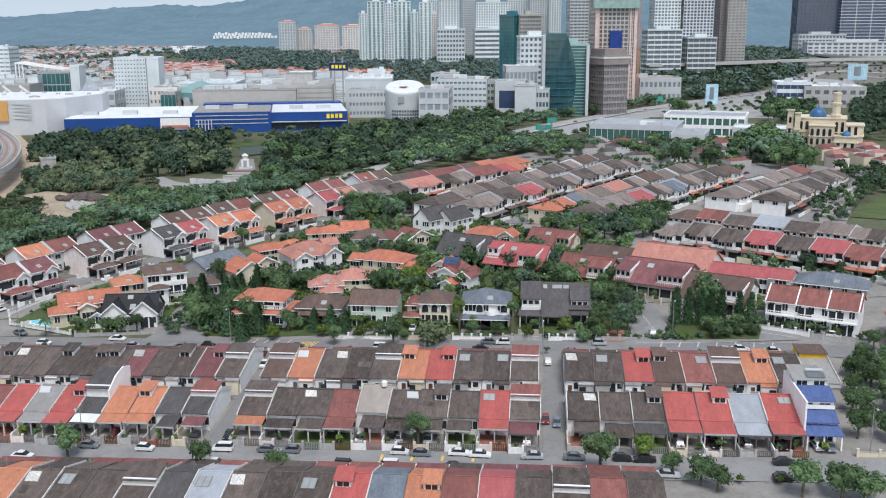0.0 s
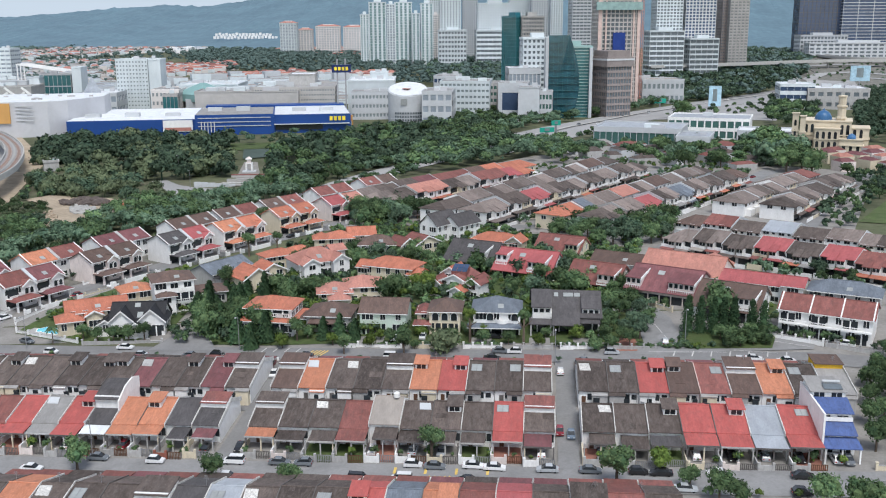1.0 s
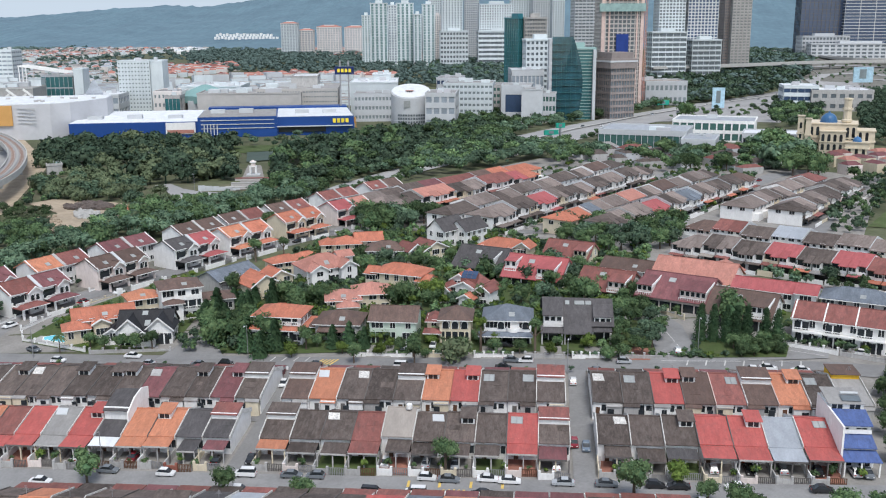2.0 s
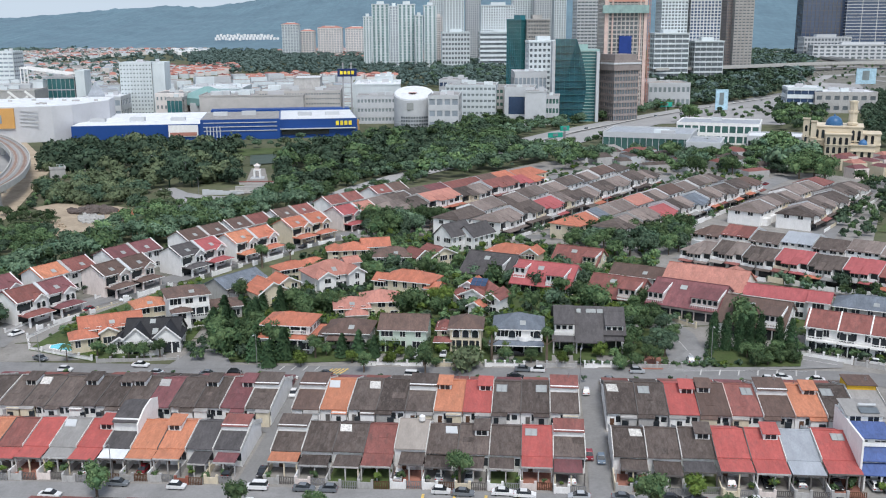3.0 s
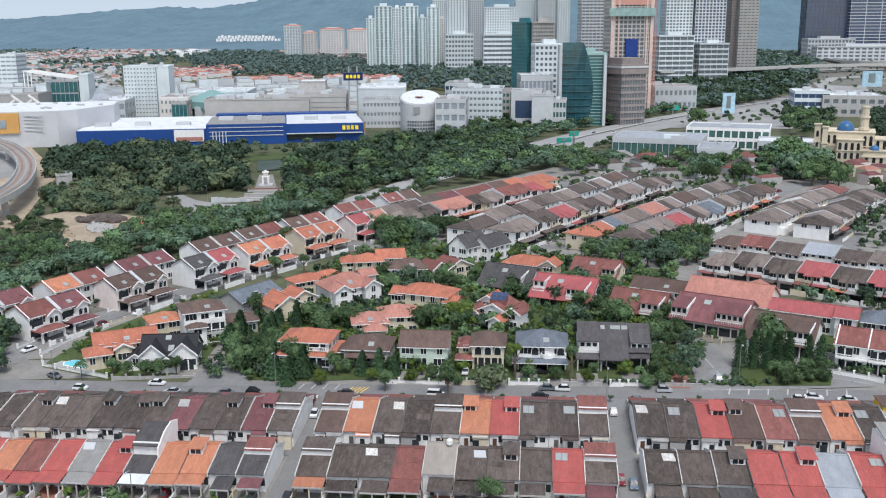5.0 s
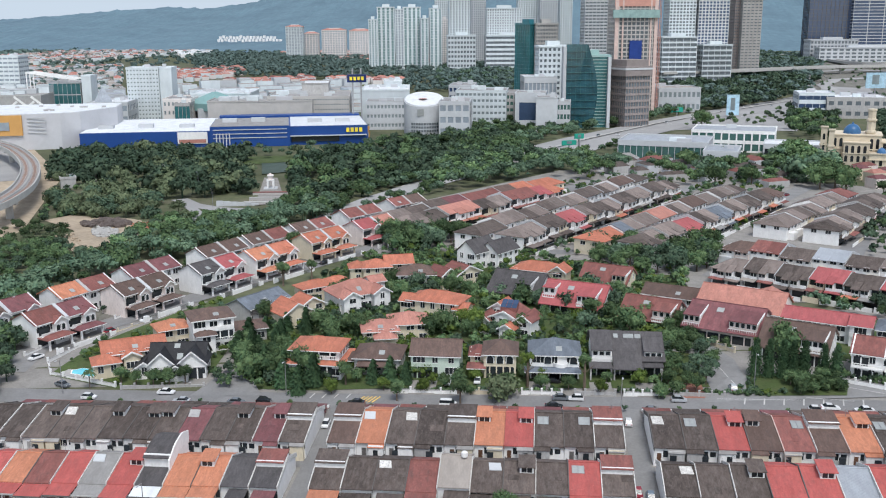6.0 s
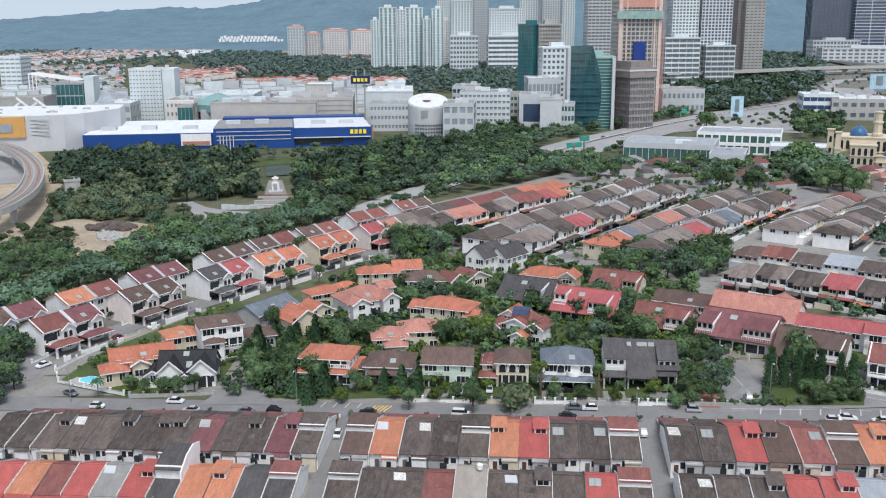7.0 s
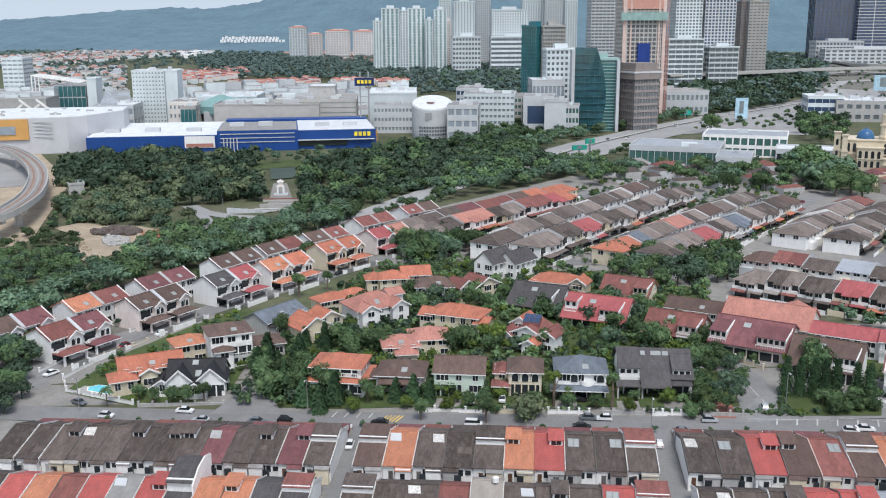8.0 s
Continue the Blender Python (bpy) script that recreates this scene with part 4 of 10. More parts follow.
def shade_panel(t, x0, x1, y, z0, z1, posts=0, wall="white"):
    """A dark panel standing for the shade of an open porch or balcony, with posts before it."""
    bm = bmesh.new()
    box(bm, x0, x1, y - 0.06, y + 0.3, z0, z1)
    r = part("porch_opening", bm, GLASS["dark"], t, "dark panel standing for the shade of an opening")
    for k in range(posts):
        xx = x0 + (x1 - x0) * (k + 0.5) / posts
        bm = bmesh.new()
        box(bm, xx - 0.15, xx + 0.15, y - 0.3, y - 0.07, z0, z1)
        part("post", bm, WALL[wall], r)
    return r


def rail(t, x0, x1, y, z, mat="white", h=0.9, step=0.55):
    """A balustrade in one piece: coping, foot and uprights."""
    bm = bmesh.new()
    box(bm, x0, x1, y - 0.09, y + 0.09, z + h - 0.14, z + h)
    box(bm, x0, x1, y - 0.07, y + 0.07, z, z + 0.12)
    n = max(2, int((x1 - x0) / step))
    for k in range(n + 1):
        xx = x0 + (x1 - x0) * k / n
        box(bm, xx - 0.06, xx + 0.06, y - 0.05, y + 0.05, z + 0.12, z + h - 0.14)
    return part("balustrade", bm, WALL[mat], t)


def chalet(x, y, rz, w, d, roof, wall="white", dormers=(), eave=2.9, top=8.2, back=4.8, trim="white", ridge=0.12):
    """A house under one big roof that sweeps down to a low front eave, with raised shed dormers. dormers: (centre, width, front y, front height)."""
    t = thing("detached_house", x, y, terrain(x, y), rz, "%s house under a sweeping %s roof with dormers" % ({"cream": "cream", "pink": "pale pink", "greywall": "grey"}.get(wall, "white"), ROOF_WORDS[roof]), "house", VG)
    yf, yb, yr = -d / 2, d / 2, d * ridge
    zs = lambda q: eave + (top - eave) * (q - yf + 0.6) / (yr - yf + 0.6)
    prof = [(yf + 0.7, -1.5), (yb - 0.3, -1.5), (yb - 0.3, back), (yr, top - 0.2), (yf + 0.7, zs(yf + 0.7) - 0.2)]
    bm = bmesh.new()
    a, b = [bm.verts.new((-w / 2, p, q)) for p, q in prof], [bm.verts.new((w / 2, p, q)) for p, q in prof]
    bm.faces.new(a), bm.faces.new(b[::-1])
    for i in range(5):
        j = (i + 1) % 5
        bm.faces.new((a[i], b[i], b[j], a[j]))
    wl_ = part("wall", bm, WALL[wall], t)
    for pr in ([(yf - 0.6, eave), ((yf + yr) / 2, zs((yf + yr) / 2) + 0.04), (yr, top)], [(yb + 0.5, back - 0.1), (yr, top)]):
        bm = bmesh.new()
        sheet(bm, -w / 2 - 0.35, w / 2 + 0.35, pr, 0.18)
        rf_ = part("roof_slope", bm, ROOF[roof], t)
    bm = bmesh.new()
    box(bm, -w / 2 - 0.35, w / 2 + 0.35, yr - 0.16, yr + 0.16, top - 0.05, top + 0.12)
    part("ridge_cap", bm, ROOF[roof], rf_)
    for sx in (-w / 2 - 0.3, w / 2 + 0.3):
        bm = bmesh.new()
        party(bm, sx, [(yf - 0.6, eave), (yr, top), (yb + 0.5, back - 0.1)], 0.2, 0.06)
        part("end_coping", bm, ROOF[roof], t)
    shade_panel(t, -w * 0.42, w * 0.42, yf + 0.7, -0.6, 2.3, 5, wall)
    for sy in (-d * 0.12, d * 0.26):
        piece("window", WIN["tall"], wl_, w / 2, sy, 3.6, 90)
        piece("window", WIN["tall"], wl_, -w / 2, sy, 3.6, -90)
    for xc, wd, y0, z0 in dormers:
        y0, z0 = y0 - 0.7, z0 + 0.5
        bm = bmesh.new()
        pr = [(y0, 2.6), (yr - 1, 2.6), (yr - 1, zs(yr - 1) - 0.2), (y0, z0 - 0.1)]
        a, b = [bm.verts.new((xc - wd / 2, p, q)) for p, q in pr], [bm.verts.new((xc + wd / 2, p, q)) for p, q in pr]
        bm.faces.new(a), bm.faces.new(b[::-1])
        for i in range(4):
            j = (i + 1) % 4
            bm.faces.new((a[i], b[i], b[j], a[j]))
        dm = part("dormer", bm, WALL[wall], t)
        bm = bmesh.new()
        ym = y0 + (yr - y0) * 0.8
        sheet(bm, xc - wd / 2 - 0.15, xc + wd / 2 + 0.15, [(y0 - 0.7, z0 - 0.1), (ym, zs(ym) + 0.12)], 0.16)
        part("dormer_roof", bm, ROOF[roof], dm)
        bm = bmesh.new()
        party(bm, xc + wd / 2 + 0.2, [(y0 - 0.75, z0 - 0.1), (ym, zs(ym) + 0.12)], 0.2, 0.08)
        part("dormer_coping", bm, WALL[trim], dm)
        n = max(2, int(wd / 1.3))
        for k in range(n):
            piece("dormer_window", WIN["s"], dm, xc - wd / 2 + wd * (k + 0.5) / n, y0, z0 - 1.75, scale=(0.85, 1, 1.1))
        rail(dm, xc - wd / 2, xc + wd / 2, y0 - 0.75, z0 - 3.0, trim)
        bm = bmesh.new()
        box(bm, xc - wd / 2, xc + wd / 2, y0 - 0.85, y0, z0 - 3.25, z0 - 3.0)
        part("balcony_floor", bm, WALL[trim], dm)
    bm = bmesh.new()
    y1, y2 = yf + (yr - yf) * 0.62, yf + (yr - yf) * 0.78
    xs_ = -w * 0.08
    slab(bm, [(xs_ - 0.9, y1, zs(y1) + 0.14), (xs_ + 0.9, y1, zs(y1) + 0.14), (xs_ + 0.9, y2, zs(y2) + 0.14), (xs_ - 0.9, y2, zs(y2) + 0.14)], 0.1)
    part("skylight", bm, GLASS["clear"], rf_)
    return t


def arches(t, xs, y, z, w=1.3, h=1.7):
    """Arched openings with a pale surround."""
    for xx in xs:
        bm = bmesh.new()
        for e, y0, mi in ((0.16, -0.09, 0), (0.0, -0.14, 1)):
            ww, hh = w + 2 * e, h + e
            rim = [(-ww / 2, 0), (ww / 2, 0)] + [(ww / 2 * math.cos(q * 0.3927), hh - ww / 2 + ww / 2 * math.sin(q * 0.3927)) for q in range(9)]
            fr, bk = [bm.verts.new((xx + p, y + y0, z + q)) for p, q in rim], [bm.verts.new((xx + p, y + 0.05, z + q)) for p, q in rim]
            bm.faces.new(fr).material_index = mi
            for k in range(len(rim)):
                m = (k + 1) % len(rim)
                bm.faces.new((fr[k], bk[k], bk[m], fr[m])).material_index = mi
        part("arched_window", bm, [WALL["white"], GLASS["dark"]], t)


# villas along the back street
V = house(-46.1, 240.3, -9, 14.5, 12, "terracotta", "hip", 3.5, 1.5, "white", front="", wings=((0.3, 0.4, 12.0, 9.6, 6.4, 2.0, "terracotta", "hip", None),), group=VG, label="two-tiered white villa with orange hipped roofs and deep balconies")
shade_panel(V, -5.4, 5.6, -4.45, 4.9, 6.3, 4)
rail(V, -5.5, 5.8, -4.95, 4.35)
shade_panel(V, -2.0, 5.0, -6.05, -1.0, 2.9, 3)
house(-31.0, 240.7, -6, 11, 10, "brown", "hip", 4.0, 2.4, "greywall", group=VG, wings=((-5.6, -1, 3.6, 6, 3.0, 0.8, "brown", "hip", None),))
V = house(-17.0, 237.9, -6, 11.5, 10, "brown", "gable", 5.4, 2.6, "mint", along="x", front="", group=VG)
shade_panel(V, -5.2, 0.5, -5.05, -1.0, 2.6, 3, "mint")
rail(V, -5.4, 0.8, -6.0, 2.9, "mint")
V = house(-1.8, 236.3, -5, 7.6, 9, "brown", "hip", 5.8, 2.2, "cream", front="", wings=((-5.4, 1, 3.4, 6, 4.6, 1.4, "redbrown", "hip", None), (-5.6, -3.6, 3.4, 3.4, 2.6, 0.7, "redbrown", "open", None)), group=VG, label="cream villa with arched balcony under a brown hipped roof")
arches(V, (-2.3, 0, 2.3), -4.55, 3.5, 1.5, 1.9)
shade_panel(V, -3.2, 3.2, -4.55, -1.0, 2.7, 4, "cream")
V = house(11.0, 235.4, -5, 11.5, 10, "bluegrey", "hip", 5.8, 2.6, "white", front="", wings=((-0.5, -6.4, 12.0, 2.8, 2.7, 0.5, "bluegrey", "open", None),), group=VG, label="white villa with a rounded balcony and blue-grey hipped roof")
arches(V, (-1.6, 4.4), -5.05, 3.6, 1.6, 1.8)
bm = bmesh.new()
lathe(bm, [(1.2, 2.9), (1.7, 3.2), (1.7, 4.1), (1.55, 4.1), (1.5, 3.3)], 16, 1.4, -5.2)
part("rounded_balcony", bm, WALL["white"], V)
shade_panel(V, -5.4, 5.4, -5.08, -1.0, 2.3, 4)


def slate_villa(x, y, rz):
    """The wide villa: one long roof sweeping down in the middle, a raised bay at each side."""
    t = thing("detached_house", x, y, terrain(x, y), rz, "wide white villa under a sweeping charcoal roof with two dormer bays", "house", VG)
    bm = bmesh.new()
    prof = [(-5.0, -1.5), (7.6, -1.5), (7.6, 4.4), (2.0, 8.3), (-5.0, 4.5)]
    a, b = [bm.verts.new((-7.6, p, q)) for p, q in prof], [bm.verts.new((8.6, p, q)) for p, q in prof]
    bm.faces.new(a), bm.faces.new(b[::-1])
    for i in range(5):
        j = (i + 1) % 5
        bm.faces.new((a[i], b[i], b[j], a[j]))
    part("wall", bm, WALL["white"], t)
    for x0, x1, pr in ((-2.9, 3.9, [(-9.2, 2.7), (-4, 5.3), (2.0, 8.6)]), (3.9, 9.4, [(-6.4, 3.9), (-2, 6.3), (2.0, 8.5)]), (-8.4, 9.2, [(8.3, 4.1), (5, 6.3), (2.0, 8.55)]),
                       (-8.0, -2.9, [(-6.2, 6.3), (-2, 7.5), (2.0, 8.75)]), (4.3, 9.0, [(-5.6, 6.0), (-3, 6.9), (-0.4, 7.85)])):
        bm = bmesh.new()
        sheet(bm, x0, x1, pr, 0.2)
        part("roof_slope", bm, ROOF["slate"], t)
    for x0, x1, y0, z1 in ((-7.6, -3.2, -5.4, 6.3), (4.6, 8.7, -5.0, 6.0)):
        bm = bmesh.new()
        pr = [(y0, 3.2), (1.0, 3.2), (1.0, z1 + 1.6), (y0, z1)]
        a, b = [bm.verts.new((x0, p, q)) for p, q in pr], [bm.verts.new((x1, p, q)) for p, q in pr]
        bm.faces.new(a), bm.faces.new(b[::-1])
        for i in range(4):
            j = (i + 1) % 4
            bm.faces.new((a[i], b[i], b[j], a[j]))
        dm = part("dormer", bm, WALL["white"], t)
        for k in range(3):
            piece("dormer_window", WIN["s"], dm, x0 + (x1 - x0) * (k + 0.5) / 3, y0, z1 - 1.55, scale=(0.9, 1, 0.9))
        rail(dm, x0 - 0.2, x1 + 0.2, y0 - 0.6, z1 - 2.9)
    for x0, x1, y0, y1, z0, z1 in ((-8.4, -2.9, -8.6, -5.0, 2.7, 3.0), (3.9, 8.8, -8.0, -5.0, 3.0, 3.3)):
        bm = bmesh.new()
        slab(bm, [(x0, y0, z0), (x1, y0, z0), (x1, y1, z1 + 0.4), (x0, y1, z1 + 0.4)], 0.2)
        part("porch_roof", bm, ROOF["slate"], t)
    shade_panel(t, -7.8, 8.4, -5.05, -1.2, 2.5, 6)
    for xx in (-8.0, -3.2, -2.5, 3.5, 8.4):
        bm = bmesh.new()
        box(bm, xx - 0.18, xx + 0.18, -8.3, -7.9, -1.5, 2.7)
        part("post", bm, WALL["greywall"], t)
    for xx, wd in ((-1.8, 1.0), (1.2, 2.4), (3.4, 1.4)):
        bm = bmesh.new()
        y0, y1 = -0.2, 0.9
        z0, z1 = 5.3 + (y0 + 4) * 0.55, 5.3 + (y1 + 4) * 0.55
        slab(bm, [(xx - wd / 2, y0, z0 + 0.16), (xx + wd / 2, y0, z0 + 0.16), (xx + wd / 2, y1, z1 + 0.16), (xx - wd / 2, y1, z1 + 0.16)], 0.12)
        part("skylight", bm, GLASS["clear"], t)


slate_villa(27.6, 236.6, -5)
# second line
house(-32.3, 259.0, 8, 9, 9, "salmon", "hip", 4.4, 2.0, "cream", front="", wings=((8, 3, 10, 9, 5.0, 2.2, "salmon", "hip", None), (1, -5.5, 5, 4, 3.4, 1.2, "salmon", "hip", None)), group=VG)
V = house(-16.8, 279.1, -22, 15, 9, "terracotta", "hip", 6.0, 2.2, "cream", front="", wings=((-8.2, -1.5, 3.4, 6, 5.4, 1.6, "terracotta", "gable", "x"), (8.2, -2.0, 3.6, 6, 4.6, 1.4, "terracotta", "gable", "x")), group=VG)
house(2.9, 265.5, -30, 10, 9, "redbrown", "gable", 4.4, 2.6, "white", along="y", front="", wings=((-4.5, 4, 5, 6, 5.4, 2.0, "terracotta", "gable", "y"), (5.5, -1, 4.5, 7, 4.8, 1.8, "redbrown", "gable", "y"), (-6, -3, 4, 5, 3.8, 1.8, "redbrown", "gable", "y"), (2, -5.5, 4, 4, 3.0, 1.4, "terracotta", "gable", "y")), group=VG, label="white house of many small gables with red-brown roofs")
chalet(7.7, 299.0, -28, 16, 12, "slate", "white", ((3.5, 5.0, -4.6, 5.8),), 2.6, 8.0)
house(15.7, 317.0, -25, 16, 9, "terracotta", "hip", 4.8, 2.2, "cream", front="", wings=((7.5, -2, 5, 6, 5.2, 2.0, "terracotta", "gable", "y"),), group=VG)
chalet(23.0, 284.2, -26, 18, 12, "crimson", "white", ((4.6, 5.4, -4.8, 5.9), (-7.0, 3.6, -3.0, 6.8)), 2.8, 8.2)
chalet(35.6, 307.0, -28, 15, 11, "redbrown", "cream", ((5.2, 4.2, -4.2, 6.0),), 3.0, 7.8)
house(51.6, 282.4, -30, 18, 8, "brown", "gable", 5.0, 2.4, "white", along="x", front="", wings=((8.6, -0.5, 3.0, 8, 5.8, 2.0, "redbrown", "gable", "x"),), group=VG)
chalet(41.4, 269.0, -30, 15, 11, "redbrown", "pink", ((4.4, 5.0, -4.6, 5.6),), 2.8, 7.6)
house(-9.9, 312.1, 40, 10, 8, "redbrown", "gable", 5.2, 2.6, "cream", along="y", front="", wings=((-6, 2, 6, 7, 5.2, 2.2, "redbrown", "gable", "y"),), group=VG)
house(-37.3, 321.2, 10, 9, 8, "terracotta", "hip", 5.2, 2.0, "cream", front="", wings=((7.5, 2, 9, 8, 5.6, 2.2, "terracotta", "gable", None), (-6, 1, 5, 6, 4.8, 1.8, "terracotta", "hip", None)), group=VG)
V = house(-23.6, 311.2, 2, 12, 9, "brown", "hip", 5.4, 2.4, "white", front="", group=VG)
arches(V, (-3.6, -1.2, 1.2, 3.6), -4.55, 2.6, 1.6, 2.0)
house(-3.7, 338.7, 50, 12, 8, "slate", "gable", 6.0, 4.0, "white", along="x", front="", wings=((7, -4, 12, 8, 5.4, 3.6, "slate", "gable", "x"),), group=VG)
V = house(-41.6, 292.1, 30, 15, 11, "salmon", "hip", 5.0, 3.4, "white", front="", wings=((5.2, -5.2, 5.2, 5, 5.2, 2.0, "salmon", "gable", "y"), (-4.4, -5.4, 5.4, 5, 5.0, 1.9, "salmon", "gable", "y"), (7.6, 2.4, 4.6, 5, 6.6, 1.4, "salmon", "gable", "x")), group=VG)
shade_panel(V, -1.6, 2.4, -5.6, -0.8, 2.6, 2)
house(-58.4, 275.8, 38, 9, 9, "terracotta", "gable", 4.2, 3.0, "cream", along="y", front="", wings=((7, 3, 8, 7, 4.4, 2.4, "terracotta", "gable", "y"),), group=VG)
house(-68.9, 284.5, 56, 16, 9, "bluegrey", "gable", 4.4, 2.4, "greywall", along="x", front="", wings=((-4, -5, 6, 4, 3.4, 1.4, "slate", "gable", "y"), (4, -4.4, 5, 4, 4.2, 1.4, "bluegrey", "gable", "y")), group=VG)
house(-54.7, 299.0, 35, 10, 6, "terracotta", "hip", 4.8, 1.6, "cream", front="", wings=((8, 1, 8, 5, 4.8, 1.4, "terracotta", "hip", None),), group=VG)
V = house(-76.6, 258.2, 24, 10.5, 9.5, "brown", "hip", 9.0, 1.8, "white", front="", wings=((-2.4, -5.6, 4.4, 3.6, 5.6, 0.8, "brown", "hip", None),), label="three-storey white house with a brown hipped roof", group=VG)
rail(V, 0.2, 5.0, -5.4, 6.0)
rail(V, 0.2, 5.0, -5.4, 3.0)
shade_panel(V, 0.4, 4.8, -4.82, 3.2, 5.4, 2)
house(-93.6, 247.1, 24, 15, 8, "terracotta", "gable", 4.4, 2.4, "cream", along="x", front="", wings=((-7, -4, 6, 6, 3.2, 1.6, "terracotta", "hip", None), (-1, -4.6, 4, 3, 3.8, 1.4, "terracotta", "gable", "y")), group=VG)
V = house(-80.6, 242.6, 4, 13, 10, "black", "gable", 2.8, 4.2, "white", along="x", front="", wings=((-3.4, -2.6, 6.0, 7.0, 3.2, 3.2, "black", "gable", "y"), (4.0, -2.8, 6.4, 7.0, 3.4, 3.3, "black", "gable", "y"), (0.4, -5.6, 5.4, 4.6, 1.6, 2.2, "black", "gable", "y"), (-7.6, -1.5, 5, 8, 2.0, 2.0, "black", "gable", "y")), group=VG, label="white house of many gables with black roofs and pale barge boards")
shade_panel(V, -5.6, -1.4, -6.15, -1.0, 2.0, 2)
shade_panel(V, 1.6, 6.4, -6.35, -1.0, 2.2, 2)
bm = bmesh.new()
slab(bm, [(-1.0, -2.6, 4.95), (0.4, -2.6, 4.95), (0.4, -0.4, 6.75), (-1.0, -0.4, 6.75)], 0.12)
part("skylight", bm, GLASS["clear"], V)
house(-87.3, 259.6, 30, 8, 7, "orange", "hip", 5.6, 1.8, "cream", front="", group=VG)
house(-67.9, 265.0, 20, 8, 8, "brown", "hip", 3.6, 1.4, "greywall", front="", group=VG)
# houses by the grass island
chalet(58.7, 257.7, -32, 19, 14, "maroon", "pink", ((-7.4, 4.2, -5.6, 6.0), (5.8, 7.0, -5.6, 6.0)), 3.4, 8.4, 5.6)
house(66.5, 268.6, -32, 22, 14, "salmon", "gable", 5.8, 4.4, "pink", along="x", front="", wings=((4.0, 9.5, 11, 7, 5.6, 2.4, "salmon", "gable", "y"),), group=VG)
V = house(82.7, 254.5, -30, 19, 7.6, "crimson", "gable", 5.2, 2.2, "white", along="x", front="", wings=((9.5, -1.5, 5, 8, 6.0, 1.8, "crimson", "gable", "x"),), group=VG)
arches(V, (-7.5, -5.2, -2.9), -3.85, 3.0, 1.4, 2.0)
rail(V, 7.0, 12.0, -6.0, 3.2)
chalet(71.4, 241.5, -32, 16, 13, "brown", "white", ((4.6, 5.2, -5.2, 5.9),), 2.8, 8.0)
V = house(90.2, 226.2, -29, 21, 11, "redbrown", "gable", 6.0, 2.8, "white", along="x", front="", group=VG, label="long white terrace under a red-brown roof with pale dividing walls")
for sx in (-10.5, -3.5, 3.5, 10.5):
    bm = bmesh.new()
    party(bm, sx, [(-6.2, 5.95), (0, 8.8), (6.2, 5.95)], 0.3, 0.25)
    part("party_wall", bm, WALL["white"], V)
for sx in (-7, 0, 7):
    rail(V, sx - 3.2, sx + 3.2, -6.6, 3.0)
    shade_panel(V, sx - 3.0, sx + 0.2, -5.55, 3.2, 5.2, 1)
    shade_panel(V, sx - 2.2, sx + 2.4, -5.55, -1.0, 2.1, 2)
    bm = bmesh.new()
    box(bm, sx - 3.3, sx + 3.3, -6.7, -5.5, 2.75, 3.0)
    part("balcony_floor", bm, WALL["white"], V)
house(101.3, 243.6, -28, 17, 9, "bluegrey", "hip", 5.0, 2.4, "greywall", front="", group=VG)
house(108.4, 213.6, -15, 10, 10, "red", "hip", 5.0, 2.4, "brick", group=VG)

# semi-detached houses along the climbing street
SG = "semi-detached houses along the climbing street"


